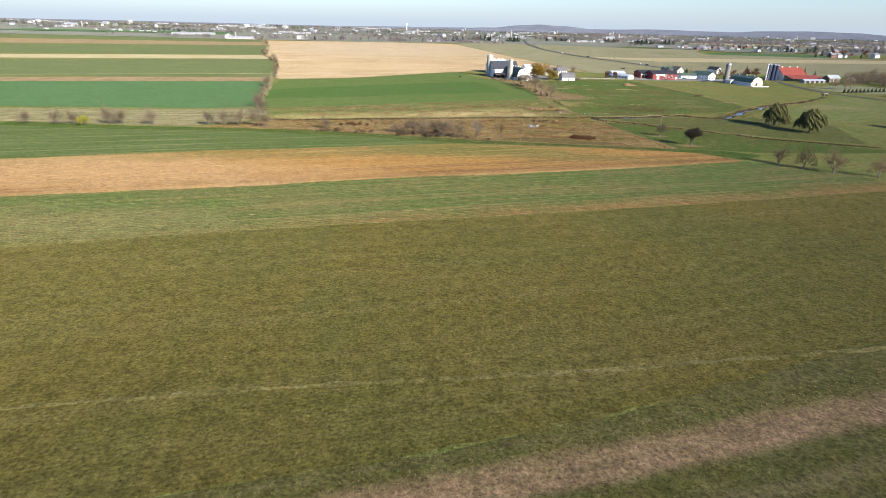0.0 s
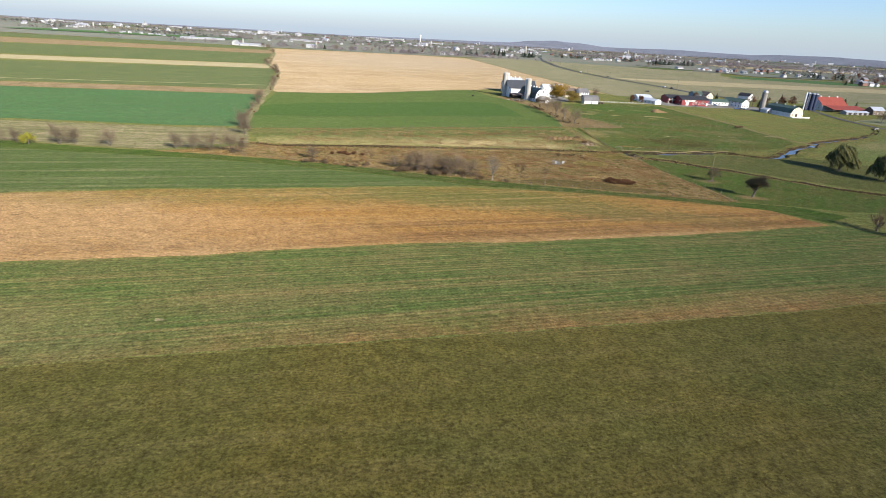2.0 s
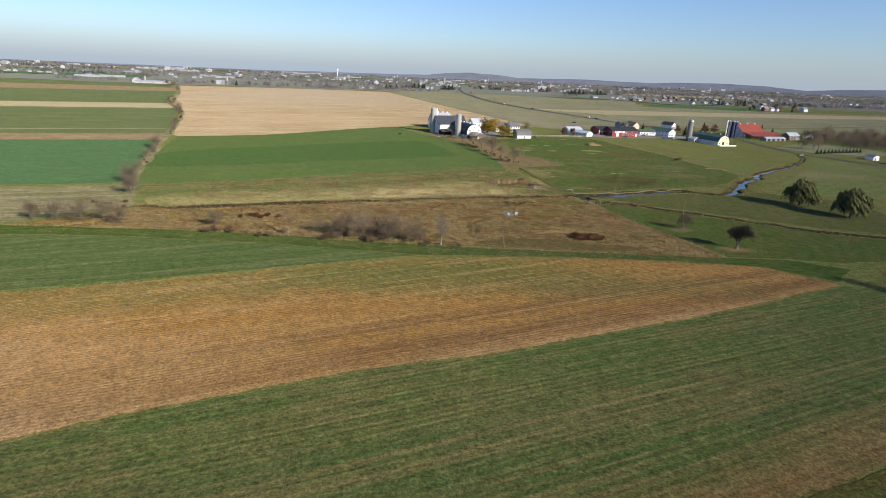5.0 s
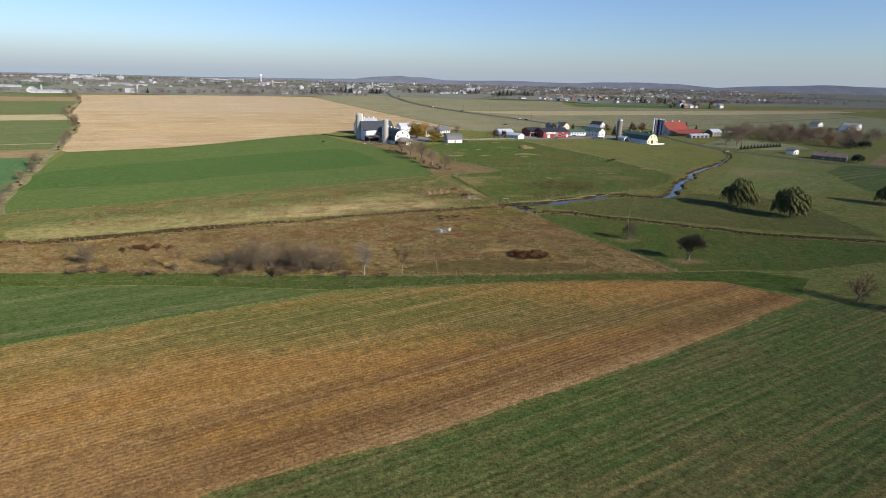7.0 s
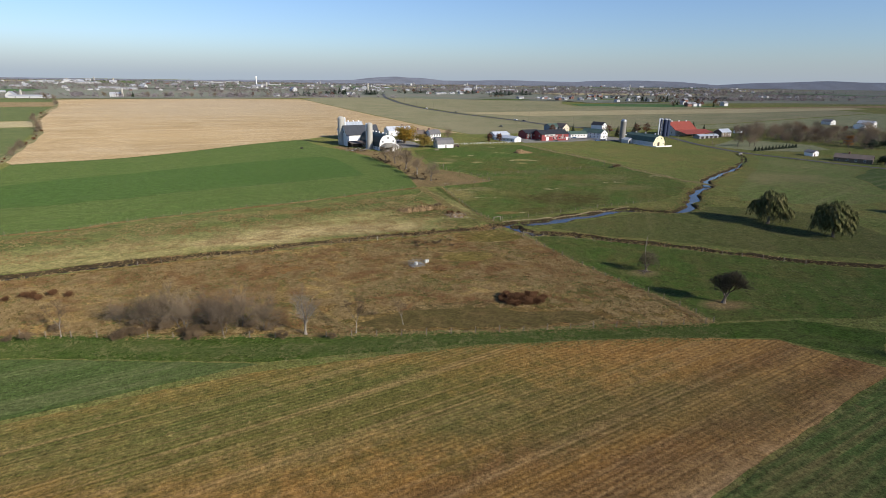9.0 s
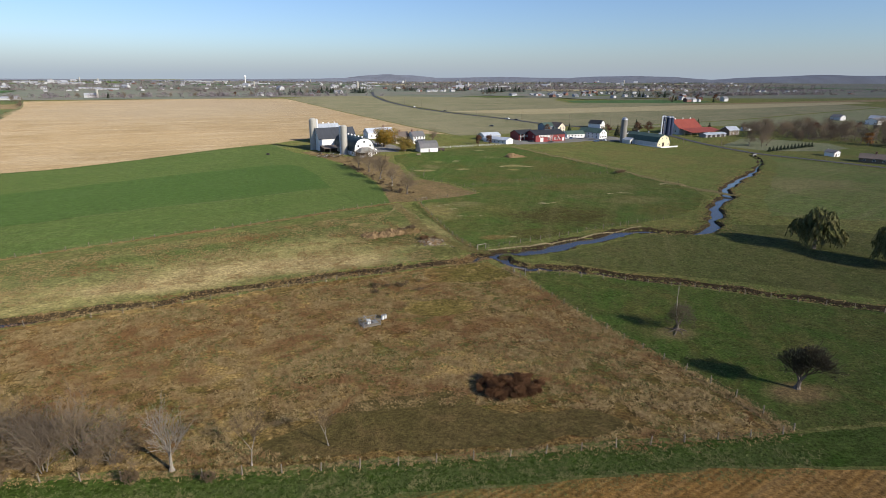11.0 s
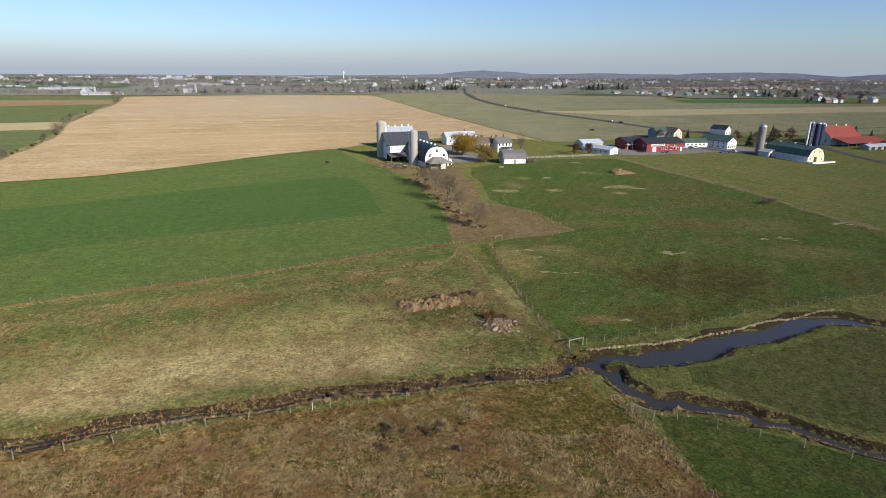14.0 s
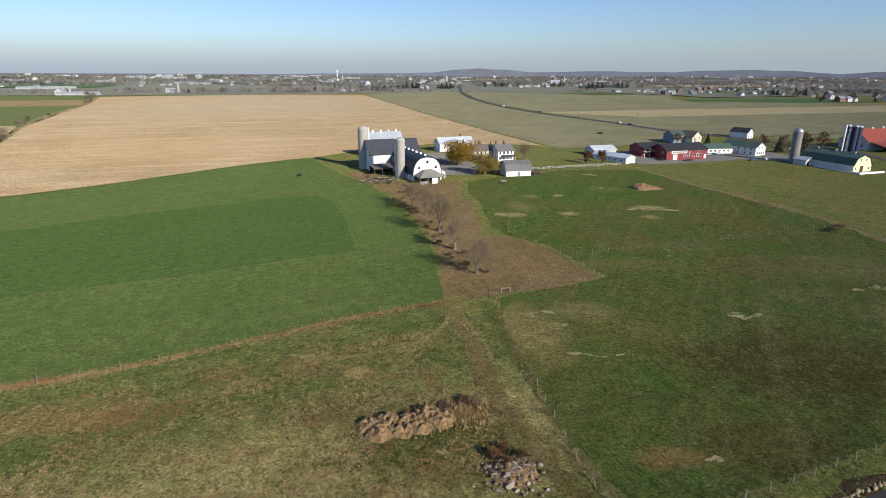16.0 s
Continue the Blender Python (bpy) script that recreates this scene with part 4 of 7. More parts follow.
field("strip_field", between((-900, 642), (-239, 793), (-900, 820), (-296, 1000)), M["oliveg"], "olive grass strip", 0.08, 20, 0.6)
field("strip_field", between((-1000, 822), (-297, 1005), (-1000, 1000), (-336, 1105)), M["stubble"], "brown tilled strip near the ridge", 0.09, 20, 0.6)
field("strip_field", between((-1200, 1002), (-337, 1110), (-1200, 1200), (-368, 1192)), M["oliveg"], "olive-green strip on the far rise", 0.1, 20, 0.6)
strip("hedge_bank", [(-98, 305), (-119, 370), (-133, 428), (-150, 505), (-174, 600), (-196, 683), (-221, 740), (-257, 832), (-309, 1030), (-367, 1176)], 5.0, M["roughgrass"], "rough grass bank of the field boundary", 0.13, 6, 0.25, "bank")
# far sheet whose material has the distance haze painted in
field("far_land", [(-4600, 1230), (-380, 1215), (-120, 1275), (160, 1500), (600, 1150), (4600, 1250), (4600, 4900), (-4600, 4900)], M["farland"], "patchwork of distant farmland, paled in colour for haze", 0.2, 120, 0.0)
# fields beyond the farms
field("field_far", [(160, 650), (200, 660), (255, 700), (275, 745), (255, 790), (204, 892), (176, 1050), (169, 1180), (204, 1590), (60, 1440), (8, 1268), (84, 912), (130, 742)], M["drygrass"], "olive-tan grass field beside the road", 0.1, 20, 0.6)
field("field_far", [(281, 752), (320, 710), (520, 760), (900, 900), (900, 1020), (480, 1060), (220, 1060), (182, 1052), (212, 896), (262, 796)], M["drygrass"], "dry olive field across the road", 0.1, 24, 0.6)
field("field_far", [(212, 898), (300, 850), (660, 905), (1000, 1000), (1000, 1040), (596, 975), (230, 905)], M["straw"], "pale tan stubble band", 0.14, 24, 0.8)
field("field_far", [(470, 1070), (610, 1040), (760, 1060), (680, 1130), (480, 1130)], M["bluegreen"], "bright green far field", 0.2, 24, 0.8)
field("field_far", [(182, 1056), (460, 1066), (470, 1140), (560, 1330), (208, 1560), (175, 1180)], M["drygrass"], "olive far pasture", 0.12, 28, 0.8)
field("field_far", [(560, 980), (1100, 1050), (1200, 1120), (690, 1020)], M["stubble"], "far strip of pinkish tilled soil", 0.2, 28, 0.8)
_rnd = random.Random(5)
for _i in range(70):
    _x, _y = _rnd.uniform(-3600, 3600), _rnd.uniform(1350, 4300)
    _w, _l = _rnd.uniform(60, 130), _rnd.uniform(140, 420)
    if abs(_x) > _y * 0.9 + 200:
        continue
    _a = radians(_rnd.choice((12, 16, 104)))
    _c, _s = math.cos(_a), math.sin(_a)
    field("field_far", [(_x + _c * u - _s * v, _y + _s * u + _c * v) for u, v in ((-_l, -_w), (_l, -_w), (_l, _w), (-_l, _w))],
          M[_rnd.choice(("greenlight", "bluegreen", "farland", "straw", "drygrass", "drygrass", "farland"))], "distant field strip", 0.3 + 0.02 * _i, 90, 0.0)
# roads
ROAD = [(325, 690), (300, 722), (278, 748), (257, 794), (229, 845), (206, 894), (186, 975), (177, 1051), (171, 1181), (186, 1400), (206, 1598), (230, 1800)]
strip("road", ROAD, 7.0, M["road"], "two-lane asphalt country road", 0.25, 8, 0.02)
strip("road", [(352, 640), (342, 585), (339, 545), (341, 520), (356, 488), (372, 454), (400, 400), (440, 330)], 5.0, M["road"], "narrow asphalt farm road", 0.2, 8, 0.03)
strip("road", [(325, 690), (352, 640)], 5.0, M["road"], "asphalt road end by the barns", 0.24, 8, 0.03)
# distant hills, with the blue-grey of haze put into their colour
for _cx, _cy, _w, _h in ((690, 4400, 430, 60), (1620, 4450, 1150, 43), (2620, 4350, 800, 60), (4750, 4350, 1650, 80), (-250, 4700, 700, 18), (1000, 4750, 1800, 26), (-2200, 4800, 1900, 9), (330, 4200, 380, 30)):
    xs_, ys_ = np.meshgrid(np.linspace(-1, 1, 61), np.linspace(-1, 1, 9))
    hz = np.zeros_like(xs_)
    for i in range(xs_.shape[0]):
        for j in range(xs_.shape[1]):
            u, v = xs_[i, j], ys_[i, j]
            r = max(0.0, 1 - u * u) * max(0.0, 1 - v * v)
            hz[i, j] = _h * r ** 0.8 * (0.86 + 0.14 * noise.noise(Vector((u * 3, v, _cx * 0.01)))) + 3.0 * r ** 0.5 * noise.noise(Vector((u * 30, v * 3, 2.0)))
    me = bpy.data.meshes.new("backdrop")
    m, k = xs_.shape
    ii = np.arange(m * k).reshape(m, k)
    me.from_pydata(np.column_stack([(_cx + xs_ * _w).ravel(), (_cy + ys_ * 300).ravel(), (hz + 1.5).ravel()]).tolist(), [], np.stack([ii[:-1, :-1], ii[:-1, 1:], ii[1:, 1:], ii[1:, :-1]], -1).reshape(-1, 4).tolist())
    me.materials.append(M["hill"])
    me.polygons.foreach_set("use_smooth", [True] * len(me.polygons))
    tagged(new("backdrop", me), "wooded hill on the horizon, coloured blue-grey for haze", "hill", kind="structure")

# ---- trees and brush ----
def grow(seed, height, spread=0.55, levels=5, fork=3, trunk=0.28, thick=0.022, shrink=0.74, droop=0.0, stems=1, twig=0.016, leader=False):
    """Trunk and crown of a bare tree, built of tapered limbs that fork again and again."""
    rnd = random.Random(seed)
    low, high = Shape(), Shape()

    def limb(a, d, length, r, level):
        bend = Vector((rnd.uniform(-1, 1), rnd.uniform(-1, 1), rnd.uniform(-0.4, 0.6))) * 0.16
        mid = a + (d + bend * 0.5).normalized() * length * 0.5
        b = mid + (d + bend).normalized() * length * 0.5
        r2 = max(r * 0.66, twig)
        sides = 7 if level == 0 else 5 if level == 1 else 3
        sh = low if level <= 1 else high
        if level >= levels - 1:
            sh.tube(a, b, r, r2, 3)
        else:
            sh.tube(a, mid, r, (r + r2) / 2, sides)
            sh.tube(mid, b, (r + r2) / 2, r2, sides)
        if level >= levels:
            return
        n = fork + (1 if rnd.random() < 0.35 else 0)
        t0 = rnd.uniform(0, 6.28)
        for k in range(n):
            t = t0 + 2 * math.pi * k / n + rnd.uniform(-0.5, 0.5)
            tilt = spread * rnd.uniform(0.55, 1.35) * (0.4 if leader and k == 0 else 1.0)
            s = d.orthogonal().normalized()
            side = s * math.cos(t) + d.cross(s) * math.sin(t)
            nd = (d * math.cos(tilt) + side * math.sin(tilt))
            nd.z += (0.12 - droop * level)
            start = b if k < 2 or level == 0 else a + (b - a) * rnd.uniform(0.45, 0.95)
            if leader and k > 0:
                start = a + (b - a) * rnd.uniform(0.5 if level == 0 else 0.2, 1.0)
            limb(start, nd.normalized(), length * shrink * rnd.uniform(0.75, 1.2) * (1.12 if leader and k == 0 else 1.0), max(twig, r2 * rnd.uniform(0.62, 0.9)), level + 1)

    thick *= 0.8
    low.marks = []
    for k in range(stems):
        low.marks.append((len(low.v), len(low.f)))
        d = Vector((0, 0, 1)) if stems == 1 else Vector((math.cos(6.28 * k / stems) * 0.3, math.sin(6.28 * k / stems) * 0.3, 1))
        o = Vector((0, 0, -0.15)) if stems == 1 else Vector((math.cos(6.28 * k / stems) * 0.3, math.sin(6.28 * k / stems) * 0.3, -0.15))
        limb(o, (d + Vector((rnd.uniform(-0.08, 0.08), rnd.uniform(-0.08, 0.08), 0))).normalized(), height * trunk * rnd.uniform(0.9, 1.1), height * thick / math.sqrt(stems), 0)
    k = height / max(v[2] for v in high.v)      # bring the crown to the wanted height
    for sh in (low, high):
        sh.v = [(a * k, b * k, c * k) for a, b, c in sh.v]
    return low, high


def flare(low, height, thick):
    low.lathe([(height * thick * 1.9, -0.2), (height * thick * 1.35, 0.12), (height * thick * 1.02, 0.5)], 8)


def bare_tree(name, seed, height, label, bark="bark", twigs="twig", **kw):
    low, high = grow(seed, height, **kw)
    if kw.get("stems", 1) == 1:
        flare(low, height, kw.get("thick", 0.022))
    top = thing(name, label, "tree")
    ends = low.marks[1:] + [(len(low.v), len(low.f))]
    for (v0, f0), (v1, f1) in zip(low.marks, ends):      # each stem is a trunk of its own
        stem = Shape()
        stem.v = low.v[v0:v1]
        stem.f = [tuple(i - v0 for i in f) for f in low.f[f0:f1]]
        part("trunk", stem, M[bark], top)
    part("crown", high, M[twigs], top)
    return top


def leaves(shape, rnd, lobes, count, size, hollow=0.55):
    """Small leaf clumps scattered through the shells of several lobes."""
    weights = [l[3] * l[4] for l in lobes]
    for _ in range(count):
        cx, cy, cz, rx, rz = rnd.choices(lobes, weights)[0]
        d = Vector((rnd.gauss(0, 1), rnd.gauss(0, 1), rnd.gauss(0, 1))).normalized()
        q = rnd.uniform(hollow, 1.0) * (0.9 + 0.25 * noise.noise(d * 2.5 + Vector((cx, cy, cz))))
        c = Vector((cx + d.x * rx * q, cy + d.y * rx * q, cz + d.z * rz * q))
        nrm = (d + Vector((rnd.uniform(-1, 1), rnd.uniform(-1, 1), rnd.uniform(-1, 1))) * 0.9).normalized()
        a = nrm.orthogonal().normalized()
        b = nrm.cross(a)
        t = rnd.uniform(0, 6.28)
        a, b = a * math.cos(t) + b * math.sin(t), b * math.cos(t) - a * math.sin(t)
        s = size * rnd.uniform(0.6, 1.4)
        shape.face(c - a * s * 0.5, c + b * s * 0.32, c + a * s * 0.5 + nrm * s * 0.12, c - b * s * 0.32)
    return shape


def leafy_tree(name, seed, height, width, label, leaf, count=2600, size=0.55, lobes=9, clear=0.18, hollow=0.5, flat=1.0, puff=1.0):
    rnd = random.Random(seed)
    low, high = grow(seed, height, spread=0.6, levels=3, trunk=clear + 0.12, thick=0.03, shrink=0.8)
    flare(low, height, 0.03)
    ls = []
    for k in range(lobes):
        t = 6.28 * k / lobes + rnd.uniform(-0.4, 0.4)
        r = width * 0.5 * rnd.uniform(0.25, 0.68) if k else 0
        z = height * (clear + (1 - clear) * rnd.uniform(0.3, 0.78)) if k else height * 0.72
        rr = width * rnd.uniform(0.17, 0.27) * puff
        ls.append((r * math.cos(t), r * math.sin(t), z, rr, min(rr * 0.85 * flat, height - z)))
    top = thing(name, label, "tree")
    part("trunk", low, M["bark"], top)
    tagged(part("limbwork", high, M["bark"], top), kind="stuff")
    part("crown", leaves(Shape(), rnd, ls, count, size, hollow), M[leaf], top)
    return top


def willow_tree(name, seed, height, width, label, leaf="leaf_willow", strands=1900):
    """A broad old willow: uneven domes of leaves that hang down in curtains, with gaps between."""
    rnd = random.Random(seed)
    low, high = grow(seed, height * 0.9, spread=0.62, levels=4, trunk=0.2, thick=0.04, shrink=0.78, droop=0.05)
    flare(low, height, 0.035)
    domes = [(0, 0, height * 0.62, width * 0.25, height * 0.36)]
    for k in range(11):
        t = 6.28 * k / 11 + rnd.uniform(-0.3, 0.3)
        r = width * rnd.uniform(0.14, 0.35)
        z = height * (rnd.uniform(0.46, 0.66) if k % 3 else rnd.uniform(0.26, 0.42))
        domes.append((r * math.cos(t), r * math.sin(t), z, width * rnd.uniform(0.1, 0.17), height * rnd.uniform(0.16, 0.25)))
    sh = Shape()
    for _ in range(strands):
        cx, cy, cz, rx, rz = rnd.choices(domes, [d[3] for d in domes])[0]
        t, u = rnd.uniform(0, 6.28), rnd.uniform(0.0, 1.0)
        c, q = math.cos(t), math.sin(t)
        rim = math.sqrt(1 - u * u) * rnd.uniform(0.75, 1.08)
        p = Vector((cx + c * rx * rim, cy + q * rx * rim, cz + rz * u * rnd.uniform(0.8, 1.08)))
        drop = height * rnd.uniform(0.12, 0.5) * (0.35 + 0.65 * rim) * (0.6 + 0.8 * abs(noise.noise(Vector((c * 2 + cx, q * 2 + cy, 1.0)))))
        low_end = max(p.z - drop, height * rnd.uniform(0.08, 0.3))
        while p.z > low_end:
            a = Vector((rnd.uniform(-0.5, 0.5) + c * 0.2, rnd.uniform(-0.5, 0.5) + q * 0.2, -1)).normalized()
            b = a.orthogonal().normalized()
            b = (b * math.cos(t * 3 + p.z) + a.cross(b) * math.sin(t * 3 + p.z)) * rnd.uniform(0.1, 0.22)
            l = rnd.uniform(0.4, 0.8)
            sh.face(p, p + a * l * 0.5 + b, p + a * l, p + a * l * 0.5 - b)
            p = p + Vector((c * 0.05 + rnd.uniform(-0.14, 0.14), q * 0.05 + rnd.uniform(-0.14, 0.14), -l * 0.62))
    top = thing(name, label, "tree")
    part("trunk", low, M["bark"], top)
    tagged(part("limbwork", high, M["bark"], top), kind="stuff")
    part("crown", sh, M[leaf], top)
    return top


def conifer(name, seed, height, width, label, leaf="leaf_conifer", count=900, size=0.5):
    rnd = random.Random(seed)
    sh = Shape()
    for _ in range(count):
        h = 1 - math.sqrt(rnd.random())
        h = 0.05 + 0.95 * h
        t = rnd.uniform(0, 6.28)
        r = width * 0.5 * (1.02 - h) * rnd.uniform(0.55, 1.1) * (0.85 + 0.3 * ((h * 9) % 1))
        c = Vector((r * math.cos(t), r * math.sin(t), h * height))
        out = Vector((math.cos(t), math.sin(t), -0.45)).normalized()
        side = out.cross(Vector((0, 0, 1))).normalized()
        s = size * rnd.uniform(0.7, 1.3)
        sh.face(c - out * s * 0.5 + side * s * 0.3, c + out * s * 0.6, c - out * s * 0.5 - side * s * 0.3, c - out * s * 0.4 + Vector((0, 0, 0.2 * s)))
    top = thing(name, label, "tree")
    part("trunk", Shape().tube((0, 0, -0.2), (0, 0, height * 0.9), height * 0.02 + 0.05, 0.03, 6), M["bark"], top)
    part("crown", sh, M[leaf], top)
    return top


def shrub(name, seed, height, label, twigs="twig", stems=7, **kw):
    low, high = grow(seed, height, spread=0.5, levels=4, fork=3, trunk=0.3, thick=0.02, stems=stems, **kw)
    top = thing(name, label, "shrub")
    tagged(part("stemwork", low, M[twigs], top), kind="stuff")
    tagged(part("crown", high, M[twigs], top), kind="stuff")
    return top


def put(ob, x, y, turn=0.0, lift=0.0):
    ob.matrix_basis = pose(x, y, gz(x, y) + lift, 0, 0, turn) @ Matrix.Diagonal((*ob.scale, 1))
    return ob


def again(ob, x, y, turn=0.0, size=1.0, label="", lift=0.0):
    c = copy_thing(ob, pose(x, y, gz(x, y) + lift, 0, 0, turn))
    c.scale = (size, size, size)
    if label:
        c["label"] = label
    return c


# two old willows and a third far out on the pasture
willow = put(willow_tree("willow_tree", 11, 13.6, 16.5, "broad old willow with drooping dull green curtains on pasture"), 184, 324, 20)
put(willow_tree("willow_tree", 15, 13.4, 16.0, "broad old willow standing beside another on pasture"), 191.5, 303, 75)
again(willow, 262, 318, 70, 0.9, "dull green willow far out on the pasture")
# two low trees in the bright pasture
fan = put(bare_tree("hawthorn_tree", 30, 9.4, "fan-shaped dense twiggy hawthorn on worn earth", "bark", "darktwig", spread=0.44, levels=6, fork=4, trunk=0.14, thick=0.045, shrink=0.86, twig=0.013), 110, 255.5)
part("crown_leaves", leaves(Shape(), random.Random(5), [(2.6, 1.0, 6.6, 2.0, 1.6), (0, -0.6, 6.2, 3.4, 2.0), (-2.4, 0.4, 5.6, 2.2, 1.6)], 420, 0.24, 0.1), M["leaf_dark"], fan, "thin dark leaves left in the crown")
tagged(part("yellow_foliage", leaves(Shape(), random.Random(6), [(2.4, 1.2, 6.2, 1.5, 1.0), (0.8, 0.4, 6.6, 1.1, 0.7)], 300, 0.22, 0.1), M["leaf_gold2"], fan, "yellowing leaves at the crown's side"), kind="stuff")
wreck = put(bare_tree("broken_tree", 27, 6.8, "broken half-bare tree with split trunk and fallen limbs", "bark", "darktwig", spread=0.8, levels=6, fork=3, trunk=0.24, thick=0.07, shrink=0.82, twig=0.018), 105.5, 281, 30)
part("spike", Shape().tube((-0.2, 0.2, 1.8), (-0.7, 0.5, 7.0), 0.14, 0.07, 6).tube((-0.7, 0.5, 7.0), (-0.6, 0.3, 10.6), 0.07, 0.025, 5).tube((-0.66, 0.45, 7.6), (0.3, 0.9, 10.0), 0.05, 0.02, 5), M["palebark"], wreck, "bare pale spike of the dead leader")
for _a, _l, _r in ((200, 3.4, 0.15), (235, 2.8, 0.12), (170, 2.6, 0.12), (290, 2.2, 0.14), (20, 2.4, 0.12), (120, 2.0, 0.1)):
    _c, _s = math.cos(radians(_a)), math.sin(radians(_a))
    part("fallen_limb", Shape().tube((_c * 0.5, _s * 0.5, 0.35), (_c * _l * 0.6, _s * _l * 0.6, 0.25), _r, _r * 0.8, 6).tube((_c * _l * 0.6, _s * _l * 0.6, 0.25), (_c * _l, _s * _l + 0.3, 0.1), _r * 0.8, _r * 0.4, 6), M["bark"], wreck, "split grey limb lying at the foot")
part("crown_leaves", leaves(Shape(), random.Random(4), [(0.6, 0, 3.6, 1.6, 1.3), (-0.8, 0.6, 3.2, 1.3, 1.0)], 420, 0.24, 0.1), M["leaf_dark"], wreck)
# low bare trees by the field's end
hedge_tree = put(bare_tree("bare_tree", 31, 8.0, "low spreading bare tree by the field end", spread=0.78, levels=6, trunk=0.18, thick=0.03, twig=0.013, leader=True), 128, 216, 0)
again(hedge_tree, 132, 207, 100, 1.15)
again(hedge_tree, 138, 199, 200, 1.25)
again(hedge_tree, 150, 193, 290, 1.1)
# trees along the farm lane
lane_tree = put(bare_tree("lane_tree", 41, 15.6, "tall bare tree with fine grey twigs by the lane", "bark", "greytwig", spread=0.86, levels=6, trunk=0.2, thick=0.032, fork=3, shrink=0.84, twig=0.017, leader=True), 69.5, 466, 0)
again(lane_tree, 76, 428, 80, 0.85, "small bare tree at the lane gate")
again(lane_tree, 66.5, 487, 170, 0.95, "bare tree beside the farm lane")
again(lane_tree, 62.5, 500, 250, 0.8, "slim bare tree below the barn")
dead_tree = put(bare_tree("dead_tree", 45, 11.5, "dying tree with broken thick limbs", "palebark", "greytwig", spread=0.75, levels=5, trunk=0.26, thick=0.036, shrink=0.72, twig=0.022, leader=True), 72.6, 448, 40)
again(lane_tree, 127, 604, 30, 0.85, "bare tree behind the farmhouse")
# marsh-edge trees
white_tree = put(bare_tree("pale_tree", 51, 11.5, "slender bare tree with pale bark in the marsh edge", "palebark", "palebark", spread=0.52, levels=5, trunk=0.22, thick=0.024, shrink=0.82, twig=0.013, leader=True), 14, 257.5, 0)
sapling = put(bare_tree("sapling", 53, 7.5, "thin bare sapling at the marsh edge", "palebark", "twig", spread=0.4, levels=5, trunk=0.3, thick=0.014), 24, 256, 0)
again(sapling, 34, 258, 90, 0.8)
again(sapling, -33, 266, 40, 1.0)
thicket = put(bare_tree("thicket_tree", 57, 10.0, "dense twiggy bare thicket tree", "bark", "greytwig", spread=0.72, levels=5, fork=3, trunk=0.2, thick=0.022, stems=3, shrink=0.82, twig=0.017, leader=True), -2, 261, 0)
for _x, _y, _a, _s in ((-10, 264, 80, 1.05), (-18, 268, 150, 0.85), (6, 261, 220, 0.85), (-5, 266, 20, 0.9), (1, 264, 300, 1.0), (-15, 270, 250, 0.9), (-24, 271, 60, 0.6), (-58, 277, 30, 0.75), (-94, 283, 60, 1.1), (-88, 280, 160, 0.85), (-103, 285, 200, 1.05), (-111, 286, 270, 0.95), (-119, 287, 10, 0.9),
                     (-148, 288, 90, 1.0), (-168, 285, 40, 1.1), (-163, 288, 140, 0.9), (-192, 281, 260, 0.9), (-184, 282, 30, 0.8), (-206, 280, 130, 0.8)):
    again(thicket, _x, _y, _a, _s * 1.05)
ybush = put(leafy_tree("yellow_bush", 61, 5.0, 8.5, "low bush with bright yellow-green leaves", "leaf_yellowgreen", 1100, 0.4, 8, 0.02, 0.4), -178, 281, 0)
# red-brown bush and brush in the marsh
redbush = put(shrub("red_bush", 63, 2.0, "low red-brown twiggy bush in the marsh", "redtwig", 9), 61, 266.5)
_rnd = random.Random(8)
tagged(part("twig_mass", leaves(Shape(), _rnd, [(0, 0, 0.7, 1.9, 0.8)], 420, 0.2, 0.1), M["leaf_rust"], redbush), kind="stuff")
for _k in range(58):
    _a, _q = _rnd.uniform(0, 6.28), math.sqrt(_rnd.random())
    again(redbush, 64 + 5.4 * _q * math.cos(_a), 267 + 4.2 * _q * math.sin(_a), _rnd.uniform(0, 360), _rnd.uniform(0.45, 0.85))
for _x, _y, _a, _s in ((-48, 291, 40, 1.0), (-44, 292, 100, 0.9), (-40, 290.5, 170, 0.8), (-53, 290, 10, 0.7), (-46, 289.5, 200, 0.8), (-50, 292, 300, 0.8)):
    again(redbush, _x, _y, _a, _s)
brush = put(shrub("brush", 67, 2.2, "clump of dry grey-brown brush stems", "twig", 6), -20, 263.5)
_rnd = random.Random(9)
for _k in range(26):
    _x = _rnd.uniform(-60, 30)
    again(brush, _x, 258.5 - 0.19 * _x + _rnd.uniform(-1.5, 5), _rnd.uniform(0, 360), _rnd.uniform(0.45, 1.0))
for _k in range(26):
    _t = _rnd.random()
    again(brush, 40 + 32 * _t, 331.5 + 4 * _t + _rnd.uniform(-1.6, 1.8), _rnd.uniform(0, 360), _rnd.uniform(0.3, 0.6))
for _k in range(34):      # brush under the lane trees
    _t = _rnd.random()
    again(brush, 56 + 19 * _t + _rnd.gauss(0, 2.2), 522 - 96 * _t + _rnd.gauss(0, 2), _rnd.uniform(0, 360), _rnd.uniform(0.35, 0.85), "dry brush beneath the lane trees")
for _k in range(16):      # thick brush at the marsh corner
    again(brush, _rnd.uniform(-22, 8), _rnd.uniform(260, 270), _rnd.uniform(0, 360), _rnd.uniform(0.7, 1.3), "tall dry brush in the marsh thicket")
for _k in range(14):
    again(brush, _rnd.uniform(48, 60), _rnd.uniform(312, 322), _rnd.uniform(0, 360), _rnd.uniform(0.3, 0.55))
